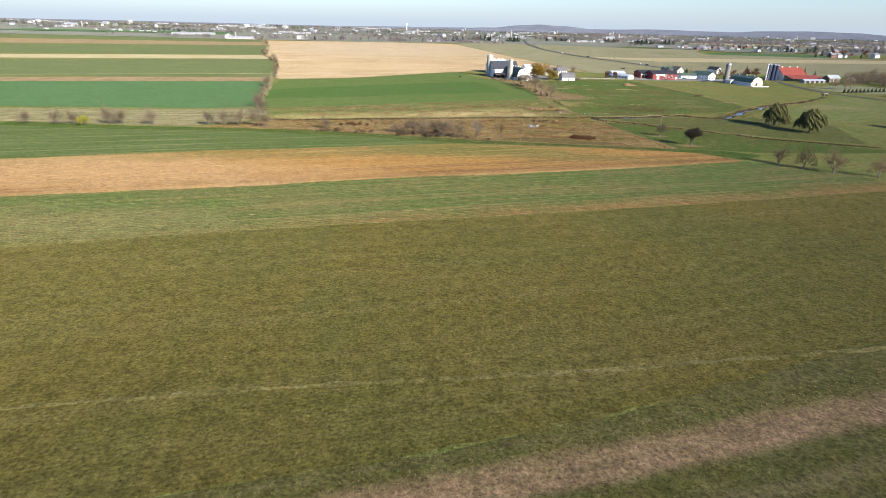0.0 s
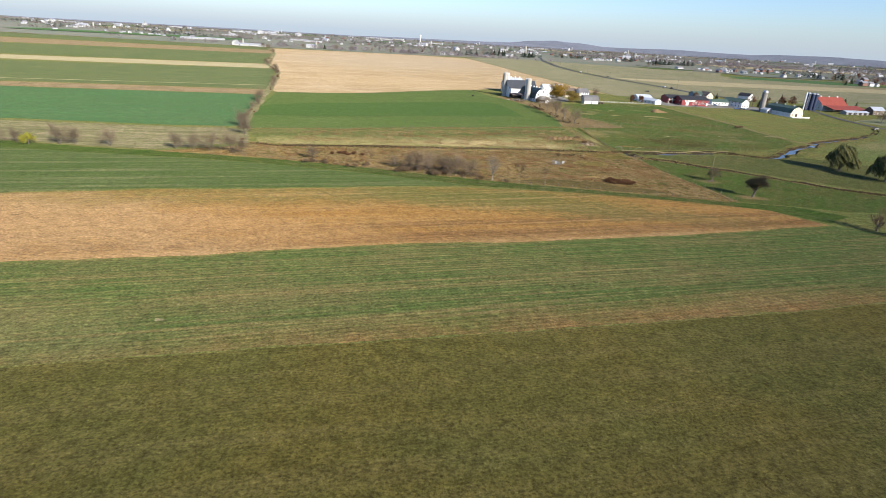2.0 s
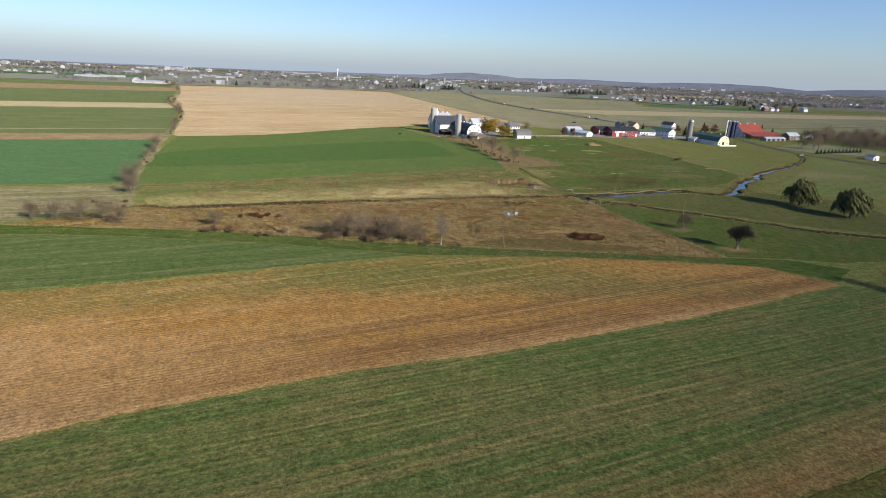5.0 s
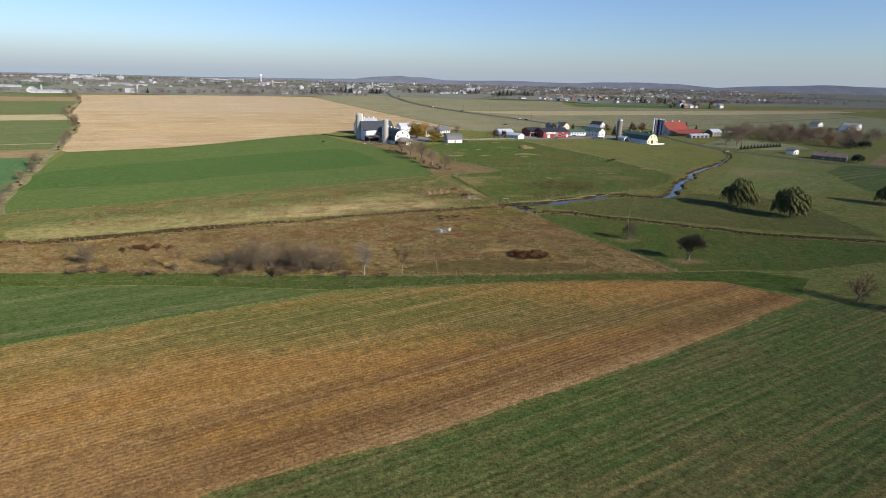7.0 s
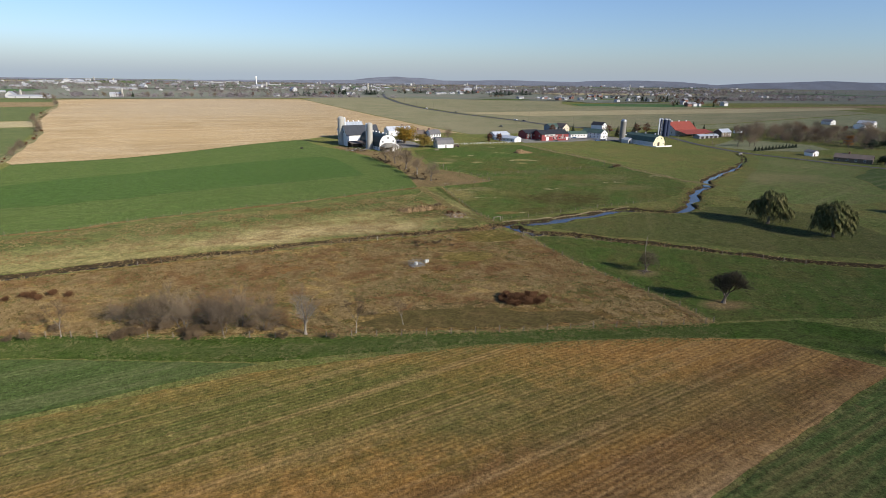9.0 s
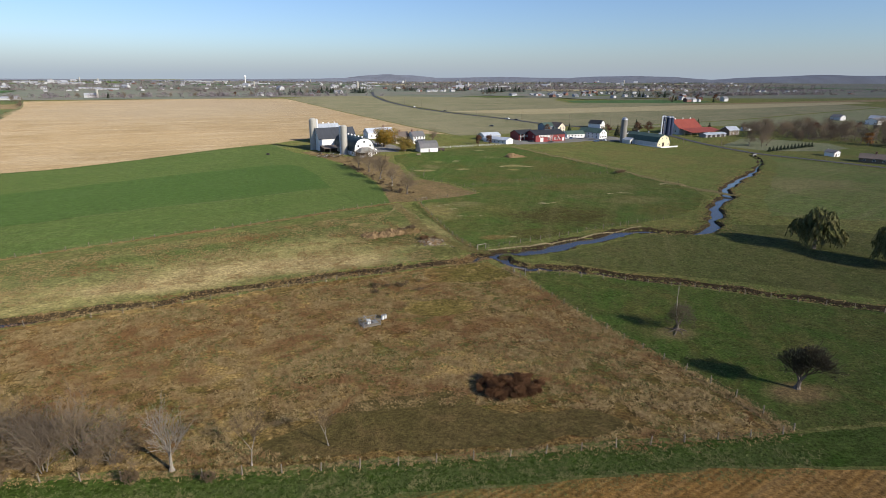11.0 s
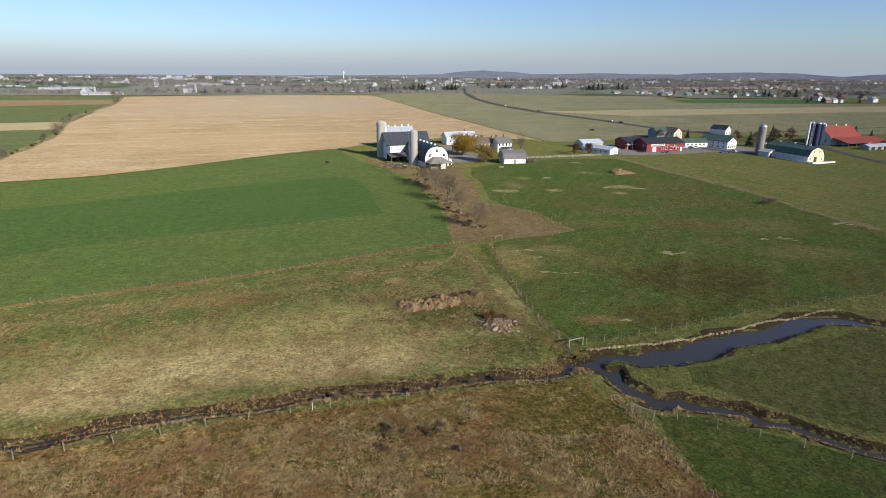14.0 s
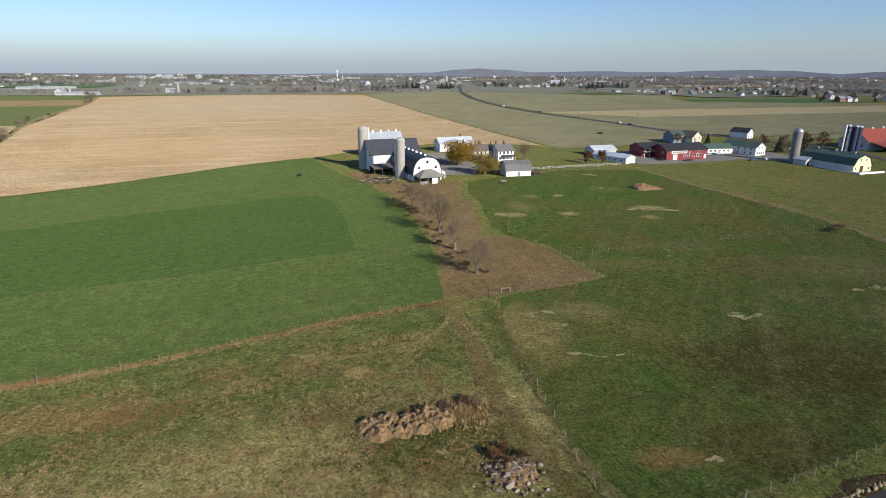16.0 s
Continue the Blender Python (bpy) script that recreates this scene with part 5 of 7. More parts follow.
# hedgerow between the strip fields and the stubble
HEDGE = rounded([(-98, 305), (-119, 370), (-133, 428), (-150, 505), (-174, 600), (-196, 683), (-221, 740), (-257, 832), (-309, 1030), (-352, 1130)], 24)
_rnd = random.Random(12)
for _k, _q in enumerate(HEDGE[::3]):
    if _rnd.random() < 0.25:
        continue
    again(thicket if _rnd.random() < 0.55 else redbush, _q[0] + _rnd.uniform(-1.5, 1.5), _q[1], _rnd.uniform(0, 360), _rnd.uniform(0.45, 0.85) if _rnd.random() < 0.8 else 1.1, "dense bare hedgerow growth on the field boundary")
again(thicket, -366, 1150, 0, 1.5, "dark bare tree at the hedgerow's end")
again(thicket, -352, 1140, 90, 1.3, "dark bare tree at the hedgerow's end")
# farmyard trees
put(leafy_tree("maple_tree", 71, 14, 17, "round maple in golden autumn leaf by the farmyard", "leaf_gold", 9500, 0.6, 15, 0.0, 0.35, 1.0, 1.3), 89, 588)
put(leafy_tree("maple_tree", 73, 10.2, 15.5, "maple with thinning green-gold autumn leaves", "leaf_gold2", 6000, 0.5, 13, 0.0, 0.3, 1.0, 1.25), 99, 563)
yew = put(leafy_tree("cypress", 75, 7.4, 5.4, "rounded dense russet cypress by the shed", "leaf_russet", 1500, 0.42, 9, 0.02, 0.6, 1.5, 1.1), 159, 592)
again(yew, 168.5, 595.5, 90, 0.97)
pine = put(conifer("spruce", 77, 7.5, 4.4, "small dark spruce behind the house"), 106, 632)
again(pine, 113.5, 634, 60, 0.85)
again(pine, 121.5, 634, 120, 0.95)
for _x, _y, _s in ((268, 668, 1.2), (300, 640, 1.4), (318, 640, 1.2), (335, 668, 1.6), (395, 660, 1.7), (404, 655, 1.3), (452, 640, 1.4)):
    again(pine, _x, _y, _x * 7 % 360, _s, "dark evergreen among the farm buildings")
russet = put(leafy_tree("russet_tree", 79, 13, 12, "bare-topped tree with russet leaves", "leaf_russet", 1500, 0.5, 9, 0.15, 0.4), 336, 648)
for _x, _y, _s in ((246, 668, 0.75), (300, 655, 0.8), (330, 655, 0.9), (318, 662, 0.7)):
    again(russet, _x, _y, _x * 11 % 360, _s)
for _x, _y, _s in ((366, 560, 0.85), (374, 556, 0.8), (382, 560, 0.9), (302, 636, 0.8), (312, 632, 0.7), (292, 650, 0.7), (430, 640, 0.9), (440, 636, 0.8)):
    again(lane_tree, _x, _y, _x * 13 % 360, _s, "bare tree by the farm road")
_rnd = random.Random(17)


def scrub_spot(rnd):
    """A place in the wood between the farm road's gardens and the open fields behind."""
    u, v = rnd.random(), rnd.random()
    a = Vector((418 + 52 * u, 612 - 92 * u))
    b = Vector((478 + 170 * u, 700 - 62 * u))
    p = a + (b - a) * v
    return p.x + rnd.gauss(0, 4), p.y + rnd.gauss(0, 4)


for _k in range(84):      # scrub woodland beyond the farm road
    _x, _y = scrub_spot(_rnd)
    again(lane_tree if _rnd.random() < 0.35 else thicket, _x, _y, _rnd.uniform(0, 360), _rnd.uniform(0.75, 1.2), "bare tree in the scrub woodland")
for _x, _y, _s in ((482, 596, 0.9), (510, 640, 0.8), (560, 640, 0.8)):
    again(russet, _x, _y, _x, _s, "russet tree in the scrub woodland")
ochre = put(leafy_tree("ochre_tree", 83, 10.5, 10, "ochre autumn tree at the wood's edge", "leaf_ochre", 1500, 0.5, 9, 0.1, 0.35), 470, 552)
again(ochre, 462, 544, 80, 0.7)
garden_bush = put(leafy_tree("garden_bush", 85, 6.5, 9.5, "dense dark evergreen bush at the bungalow's end", "leaf_conifer", 2200, 0.5, 10, 0.0, 0.3, 1.1, 1.2), 395, 455)
for _x, _y, _s in ((480, 541, 1.3), (489, 533, 1.2), (472, 531, 1.1), (412, 470, 0.7), (404, 462, 0.8)):
    again(garden_bush, _x, _y, _x * 3 % 360, _s, "dark evergreen bush among the gardens")
arbor = conifer("hedge_cypress", 81, 4.2, 3.0, "clipped dark evergreen in a row by the road", count=420, size=0.45)
put(arbor, 357, 530)
for _k in range(1, 13):
    again(arbor, 357 + 4.6 * _k, 530 + 1.5 * _k, 40 * _k, 0.95)

# ---- grasses ----
def tufts(name, label, material, spots, size, rnd, blades=8, lie=1.0):
    """Many small grass clumps in one mesh: arching blades round each spot; lie flattens them."""
    xy = np.array(spots)
    r = np.random.default_rng(rnd.randrange(1 << 30))
    n = len(xy)
    z = ground_z(xy[:, 0], xy[:, 1])[:, None]
    s = size * r.uniform(0.5, 1.5, (n, 1))
    t = r.uniform(0, 6.283, (n, blades))
    c, q = np.cos(t), np.sin(t)
    w, o = s * r.uniform(0.12, 0.26, t.shape), s * r.uniform(0.35, 1.2, t.shape) * lie
    x, y = xy[:, :1] + r.uniform(-0.6, 0.6, t.shape) * s, xy[:, 1:] + r.uniform(-0.6, 0.6, t.shape) * s
    h = s * r.uniform(0.3, 0.85, t.shape) / lie
    z = z + 0 * x
    v = np.stack([np.stack([x - q * w, y + c * w, z], -1), np.stack([x + q * w, y - c * w, z], -1), np.stack([x + c * o, y + q * o, z + h], -1)], 2).reshape(-1, 3)
    me = bpy.data.meshes.new(name)
    k = len(v) // 3
    me.vertices.add(len(v))
    me.loops.add(len(v))
    me.polygons.add(k)
    me.vertices.foreach_set("co", v.ravel())
    me.loops.foreach_set("vertex_index", np.arange(len(v)))
    me.polygons.foreach_set("loop_start", np.arange(k) * 3)
    me.polygons.foreach_set("loop_total", np.full(k, 3))
    me.materials.append(M[material])
    me.update(calc_edges=True)
    return tagged(new(name, me), label, "grass", kind="stuff")


def scatter(rnd, count, inside, box, clump=0.0):
    out = []
    while len(out) < count:
        xy = np.array([(rnd.uniform(box[0], box[1]), rnd.uniform(box[2], box[3])) for _ in range(count * 2)])
        for x, y in xy[inside(xy[:, 0], xy[:, 1])].tolist():
            if not clump or noise.noise(Vector((x * clump, y * clump, 5.0))) + rnd.uniform(-0.25, 0.25) > 0:
                out.append((x, y))
    return out[:count]


def marsh_spot(x, y):
    south = np.where(x < 30, 260 - 0.19 * x, 254.5 - 0.13 * (x - 30))
    north = np.where(x > -60, 314 + 0.2 * (x + 20), 303)
    east = 97 - (y - 250) * 0.15
    flat = ((x - 50) / 27) ** 2 + ((y - 258 + 0.15 * (x - 50)) / 6.5) ** 2 < 1
    bare = ((x - 75) / 13) ** 2 + ((y - 326) / 8) ** 2 < 1
    bare |= ((x - 61) / 8) ** 2 + ((y - 304) / 5) ** 2 < 1
    return (south + 1 < y) & (y < north - 1) & (x < east - 1) & ~flat & ~bare


_rnd = random.Random(23)
tufts("marsh_grass", "matted tufts of straw-brown marsh grass", "tuft", scatter(_rnd, 60000, marsh_spot, (-95, 97, 248, 332), 0.3), 0.36, _rnd, 8, 1.15)
tufts("marsh_grass", "low dead stems between the marsh tussocks", "tuft", scatter(_rnd, 22000, marsh_spot, (-95, 97, 248, 332), 0.04), 0.3, _rnd, 7)
tufts("marsh_grass", "sparse olive tufts among the marsh grass", "tuftgreen", scatter(_rnd, 12000, marsh_spot, (-95, 97, 248, 332), 0.08), 0.3, _rnd)


def along(rnd, path, count, spread, n=8):
    p = rounded(path, n)
    out = []
    for _ in range(count):
        k = rnd.randrange(len(p) - 1)
        t = rnd.random()
        q = p[k] * (1 - t) + p[k + 1] * t
        out.append((q[0] + rnd.gauss(0, spread), q[1] + rnd.gauss(0, spread)))
    return out


def dry(spots):
    a = np.array(spots)
    return a[to_creek(a[:, 0], a[:, 1]) > 0.5].tolist()


WHEAT_FENCE = [(-110, 347.6), (-62, 357.6), (-51, 364.4), (-11, 380.4), (4, 385), (28, 395), (44, 402.6), (67, 411.5)]
tufts("edge_grass", "uncut dry grass along the wheat fence", "tuft", along(_rnd, WHEAT_FENCE, 5200, 0.8), 0.28, _rnd)
tufts("edge_grass", "rank grass along the creek banks", "tuft", along(_rnd, [q[:2] for q in CREEK_MAIN[1:11]], 6500, 1.5), 0.38, _rnd)
tufts("edge_grass", "rank grass along the open creek", "tuftgreen", dry(along(_rnd, [q[:2] for q in CREEK_MAIN[10:21]], 4500, 3.4)), 0.28, _rnd)
tufts("edge_grass", "rough grass along the far creek", "tuft", dry(along(_rnd, [q[:2] for q in CREEK_MAIN[15:27]], 2800, 3.0)), 0.3, _rnd)
tufts("edge_grass", "tufted edge of the side ditch", "tuft", along(_rnd, [q[:2] for q in CREEK_SIDE[2:]], 3600, 1.3), 0.28, _rnd)
tufts("edge_grass", "uncut grass along the marsh fence", "tuft", along(_rnd, [(99, 246), (97, 260), (92.5, 280), (89, 299), (85, 328)], 2600, 0.7), 0.3, _rnd)
tufts("edge_grass", "dry grass at the marsh's edge", "tuft", along(_rnd, [(-124, 280), (-56, 271), (0, 259), (50, 251), (98, 245)], 3000, 0.8), 0.26, _rnd)
tufts("edge_grass", "green rank grass on the verge", "tuftgreen", along(_rnd, [(-110, 274), (-33, 262), (6, 252), (49, 248), (96, 241)], 9000, 2.0), 0.2, _rnd)
tufts("edge_grass", "grass beside the lane fence", "tuftgreen", along(_rnd, [(75, 411), (77, 388), (79, 365), (82, 346)], 2600, 0.9), 0.2, _rnd)
tufts("edge_grass", "tall dry grass under the lane fence", "tuft", along(_rnd, [(77.6, 411), (77.8, 388), (78.6, 365), (82, 346)], 500, 0.4), 0.28, _rnd)
tufts("verge_grass", "lush green grass below the marsh fence", "tuftgreen", along(_rnd, [(-110, 272), (-33, 260), (6, 251), (49, 246.5), (96, 240)], 12000, 2.2), 0.24, _rnd)
tufts("meadow_grass", "pale dry tussocks in the meadow", "tuft", scatter(_rnd, 15000, lambda x, y: (333 + np.where(x < 0, 0.2, 0.07) * x < y) & (y < 376 + 0.34 * x) & (x < 70) & (to_creek(x, y) > 2.5), (-80, 72, 318, 400), 0.13), 0.34, _rnd, 8, 1.3)
tufts("pasture_grass", "scattered grass tussocks on the pasture", "tuftgreen", scatter(_rnd, 14000, lambda x, y: to_creek(x, y) > 2.5, (84, 210, 250, 470), 0.12), 0.26, _rnd)
tufts("headland_grass", "dry stalks on the headland", "tuft", along(_rnd, [(-30, 34), (20, 49), (63, 64), (110, 78)], 4200, 2.0), 0.13, _rnd)

# ---- buildings ----
def profile(half, points):
    """Mirror a half section of (half width, height) points."""
    return [(-w, z) for w, z in points] + [(w, z) for w, z in reversed(points) if w > 0.001]


GABLE = lambda w, eave, ridge: [(w / 2, eave), (0, ridge)]
GAMBREL = lambda w, eave, ridge: [(w / 2, eave), (w * 0.36, eave + (ridge - eave) * 0.62), (0, ridge)]
ARCH = lambda w, eave, ridge: [(w / 2, eave)] + [(w / 2 * math.cos(a) ** 0.8, eave + (ridge - eave) * math.sin(a) ** 0.95) for a in (0.3, 0.6, 0.9, 1.2)] + [(0, ridge)]


def window(parent, side, at, z, w, h, size, frame_mat="white", name="window", simple=False):
    """A framed window on one of the four walls; size is (length, width) of the body. Front is the gable at x = 0."""
    length, width = size
    fr, pane = Shape(), Shape()
    b = 0.1
    for x0, x1, z0, z1 in ((-w / 2 - b, -w / 2, -b, h + b), (w / 2, w / 2 + b, -b, h + b), (-w / 2, w / 2, -b, 0), (-w / 2, w / 2, h, h + b), (-w / 2, w / 2, h * 0.48, h * 0.52)):
        fr.box(x0, x1, -0.09, 0.02, z0, z1)
    pane.box(-w / 2, w / 2, -0.04, 0.015, 0, h)
    turn = {"right": (at, -width / 2, 0), "left": (at, width / 2, 180), "front": (0, at, -90), "back": (length, at, 90)}[side]
    if simple:
        ob = part(name, Shape().box(-w / 2, w / 2, -0.05, 0.02, 0, h), M["glass"], parent)
        ob.matrix_basis = pose(turn[0], turn[1], z, 0, 0, turn[2])
        return ob
    ob = part(name, fr, M[frame_mat], parent)
    ob.matrix_basis = pose(turn[0], turn[1], z, 0, 0, turn[2])
    part("pane", pane, M["glass"], ob)
    return ob


def door(parent, side, at, w, h, size, material="darkwood", z=0.0):
    length, width = size
    turn = {"right": (at, -width / 2, 0), "left": (at, width / 2, 180), "front": (0, at, -90), "back": (length, at, 90)}[side]
    sh = Shape().box(-w / 2, w / 2, -0.06, 0.02, 0, h)
    sh.box(-w / 2 - 0.12, -w / 2, -0.09, 0.02, 0, h + 0.12).box(w / 2, w / 2 + 0.12, -0.09, 0.02, 0, h + 0.12).box(-w / 2, w / 2, -0.09, 0.02, h, h + 0.12)
    ob = part("door", sh, M[material], parent)
    ob.matrix_basis = pose(turn[0], turn[1], z, 0, 0, turn[2])
    return ob


def building(name, label, x, y, turn, length, half, wall, roof, category="barn", over=0.5, thick=0.22, windows=(), doors=(), vents=0, vent_mat="white", chimney=None, win=(1.0, 1.4), sink=0.6, simple=False):
    """A building whose ridge runs along local x from the front gable at x = 0."""
    top = thing(name, label, category)
    top.matrix_basis = pose(x, y, gz(x, y), 0, 0, turn)
    pr = profile(0, half)
    width = half[0][0] * 2
    body = Shape().prism([(-width / 2, -sink), (width / 2, -sink)] + [(w, z) for w, z in reversed(pr)], 0, length)
    part("wall", body, M[wall], top)
    (w0, z0), (w1, z1) = half[0], half[1]
    k = over / max(1e-6, math.hypot(w0 - w1, z0 - z1))
    foot = (w0 + (w0 - w1) * k, z0 + (z0 - z1) * k)
    inner = profile(0, [foot, *half[1:]])
    outer = [(w, z + thick) for w, z in inner]
    part("roof", Shape().prism([(w, z + 0.015) for w, z in inner] + list(reversed(outer)), -over, length + over), M[roof], top)
    size = (length, width)
    for spec in windows:
        window(top, *spec[:3], *(spec[3:] if len(spec) > 3 else win), size, simple=simple)
    for spec in doors:
        door(top, *spec[:4], size, *(spec[4:]))
    ridge = half[-1][1] + thick
    for q in range(vents):
        xx = length * (q + 0.5) / vents
        v = Shape().box(xx - 0.4, xx + 0.4, -0.4, 0.4, ridge - 0.5, ridge + 0.55)
        v.prism([(-0.6, ridge + 0.55), (0.6, ridge + 0.55), (0, ridge + 1.0)], xx - 0.55, xx + 0.55)
        part("ventilator", v, M[vent_mat], top)
    if chimney:
        cx, cy = chimney
        part("chimney", Shape().box(cx - 0.45, cx + 0.45, cy - 0.45, cy + 0.45, half[0][1], ridge + 1.2).box(cx - 0.55, cx + 0.55, cy - 0.55, cy + 0.55, ridge + 1.2, ridge + 1.4), M["brick"], top, "red brick chimney")
    return top


def silo(name, label, x, y, r, h, wall="stave", dome="steel", dome_h=1.6, chute=200.0, hoops=True):
    top = thing(name, label, "silo")
    top.matrix_basis = pose(x, y, gz(x, y), 0, 0, 0)
    part("body", Shape().lathe([(r, -0.5), (r, h - dome_h)], 32), M[wall], top, smooth_faces=False)
    part("dome", Shape().lathe([(r + 0.12, h - dome_h - 0.1), (r + 0.12, h - dome_h + 0.05), (r * 0.9, h - dome_h * 0.55), (r * 0.62, h - dome_h * 0.2), (r * 0.25, h - 0.03), (0.05, h)], 24), M[dome], top)
    if hoops:
        bands = Shape()
        z = 0.8
        while z < h - dome_h - 0.3:
            bands.lathe([(r + 0.012, z), (r + 0.05, z + 0.02), (r + 0.05, z + 0.09), (r + 0.012, z + 0.11)], 24)
            z += 0.55 + 0.6 * z / h
        tagged(part("hoop_set", bands, M["steel"] if wall == "stave" else M["concrete"], top), kind="stuff")
    if chute is not None:
        a = radians(chute)
        c = ((r + 0.35) * math.cos(a), (r + 0.35) * math.sin(a))
        part("chute", Shape().lathe([(0.55, 0.0), (0.55, h - dome_h + 0.2), (0.3, h - dome_h + 0.9)], 12, c), M["whitemetal"], top)
        lad = Shape()
        b = radians(chute + 60)
        px, py = (r + 0.2) * math.cos(b), (r + 0.2) * math.sin(b)
        tx, ty = -math.sin(b) * 0.22, math.cos(b) * 0.22
        for s in (-1, 1):
            lad.beam((px + s * tx, py + s * ty, 0.5), (px + s * tx, py + s * ty, h - dome_h), 0.06)
        for q in range(int((h - 2) / 0.6)):
            lad.beam((px - tx, py - ty, 1 + 0.6 * q), (px + tx, py + ty, 1 + 0.6 * q), 0.04)
        part("ladder", lad, M["steel"], top)
    return top


FA = 18.0                                   # the near farm's walls
_u = Vector((math.cos(radians(FA)), math.sin(radians(FA))))
_v = Vector((-_u.y, _u.x))


def farm(u, v):
    return (71.3 + u * _u.x + v * _v.x, 548 + u * _u.y + v * _v.y)


# near farm
building("dairy_barn", "white barn with a rounded dark teal metal roof", *farm(-0.6, 0), FA + 90, 33.0, ARCH(13.6, 2.9, 10.6), "white", "roof_teal", over=0.45,
         windows=[("front", 0, 7.7, 1.1, 1.3), ("front", 4.0, 5.4, 1.1, 1.2), ("front", -4.0, 5.4, 1.1, 1.2)] + [("left", x, 1.2, 1.1, 0.9) for x in range(3, 28, 4)] + [("right", x, 1.2, 1.1, 0.9) for x in range(3, 28, 4)], vents=6)
fb = farm(-17.6, 39.5)
building("bank_barn", "tall white barn with a dark slate roof", *fb, FA, 26.0, GABLE(12.5, 7.8, 14.2), "white", "roof_dark",
         windows=[("right", 14.5, 4.6, 1.0, 1.0), ("right", 20, 4.6, 1.0, 1.0), ("front", 0, 9, 1.1, 1.3)], doors=[("right", 4, 3.0, 3.2), ("right", 16.5, 1.4, 2.3)])
rb = farm(-5.0, 78)
building("hay_barn", "large white barn with a light grey metal roof and ventilators", *rb, FA, 18.0, GABLE(13.0, 6.8, 13.4), "white", "roof_light", vents=4,
         windows=[("front", -4, 3, 1.1, 1.4), ("front", 4, 3, 1.1, 1.4), ("front", 0, 9.5, 1.1, 1.4)], doors=[("front", 0, 3.6, 3.8)])
sl = silo("stave_silo", "tall grey concrete stave silo with pale dome", 40.9, 583, 2.45, 20.8, dome="stave", chute=-15)
silo("stave_silo", "grey concrete stave silo beside the round-roofed barn", 58.9, 555.5, 2.1, 18.4, dome="stave", dome_h=1.3, chute=150)
# lean-to in front of the round barn
lx, ly = farm(-0.8, -7.6)
lt = thing("lean_to", "low hip-roofed open shed with a white door panel", "shed")
lt.matrix_basis = pose(lx, ly, gz(lx, ly), 0, 0, FA)
part("roof", Shape().face((-6.4, -0.5, 2.9), (6.4, -0.5, 2.9), (2.2, 5.0, 5.2), (-2.2, 5.0, 5.2)).face((6.4, -0.5, 2.9), (6.4, 7.3, 2.9), (2.2, 7.3, 5.2), (2.2, 5.0, 5.2)).face((-6.4, 7.3, 2.9), (-6.4, -0.5, 2.9), (-2.2, 5.0, 5.2), (-2.2, 7.3, 5.2))
     .face((-2.2, 5.0, 5.2), (2.2, 5.0, 5.2), (2.2, 7.3, 5.2), (-2.2, 7.3, 5.2)).face((-6.4, 7.3, 2.75), (6.4, 7.3, 2.75), (6.4, -0.5, 2.75), (-6.4, -0.5, 2.75)), M["roof_lean"], lt)
part("back_wall", Shape().box(-6.0, 6.0, 6.9, 7.15, -0.5, 2.75), M["shadow"], lt)
for q in (-6.0, -2.2, 2.4, 6.0):
    part("post", Shape().box(q - 0.12, q + 0.12, -0.12, 0.12, -0.4, 2.8), M["wood"], lt)
part("door_panel", Shape().box(-0.6, 2.0, -0.16, -0.02, 0, 2.75), M["white"], lt, "white painted door panel")
part("side_boards", Shape().box(-6.0, -2.4, 0.0, 0.1, -0.3, 1.3), M["greywall"], lt)
building("milk_house", "small white block milk house", *farm(7.2, 3), FA + 90, 6.0, GABLE(4.4, 3.0, 4.4), "white", "roof_grey", "shed", windows=[("front", 0.8, 1.2, 0.8, 0.9)], doors=[("front", -1, 0.9, 2.0)])
# low open shed and clutter by the silo
sx, sy = farm(-13.5, 24)
os_ = thing("open_shed", "low open-fronted shed with a rusty brown roof", "shed")
os_.matrix_basis = pose(sx, sy, gz(sx, sy), 0, 0, FA)
part("roof", Shape().prism([(-4.4, 3.0), (-4.4, 3.15), (4.2, 4.25), (4.2, 4.1)], -6, 6), M["roof_brown"], os_)
part("back_wall", Shape().box(-5.8, 5.8, 3.8, 4.0, -0.4, 4.0), M["darkwood"], os_)
for q in (-5.6, -1.9, 1.9, 5.6):
    part("post", Shape().box(q - 0.1, q + 0.1, -4.1, -3.9, -0.4, 3.05), M["wood"], os_)
# long shed, house, garage
building("long_shed", "long white shed with a pale metal roof", *farm(38.5, 84), FA, 22.0, GABLE(9.0, 4.8, 7.8), "white", "roof_white", "shed",
         windows=[("front", -2, 1.4, 0.9, 1.3), ("front", 2, 1.4, 0.9, 1.3), ("front", 0, 4.9, 0.9, 1.2)] + [("right", x, 1.6, 0.9, 1.3) for x in (3, 7, 11, 15, 19)], chimney=(16, 2))
hx, hy = farm(54.5, 40.5)
house = building("farmhouse", "two-storey white farmhouse with grey roof and porch", hx, hy, FA, 9.6, GABLE(8.5, 5.6, 8.6), "white", "roof_grey", "house",
                 windows=[("right", x, z, 0.9, 1.5) for x in (1.3, 3.6, 6.0, 8.3) for z in (0.9, 3.7)] + [("front", y, z, 0.9, 1.5) for y in (-2, 2) for z in (0.9, 3.7)] + [("back", y, z, 0.9, 1.5) for y in (-2, 2) for z in (0.9, 3.7)], chimney=(1.0, 0))
part("porch_roof", Shape().prism([(-7.0, 2.5), (-7.0, 2.65), (-4.2, 3.3), (-4.2, 3.15)], 2.0, 9.4), M["roof_dark"], house)
for q in (2.2, 4.6, 7.0, 9.2):
    part("porch_post", Shape().box(q - 0.08, q + 0.08, -6.9, -6.74, -0.3, 2.55), M["white"], house)
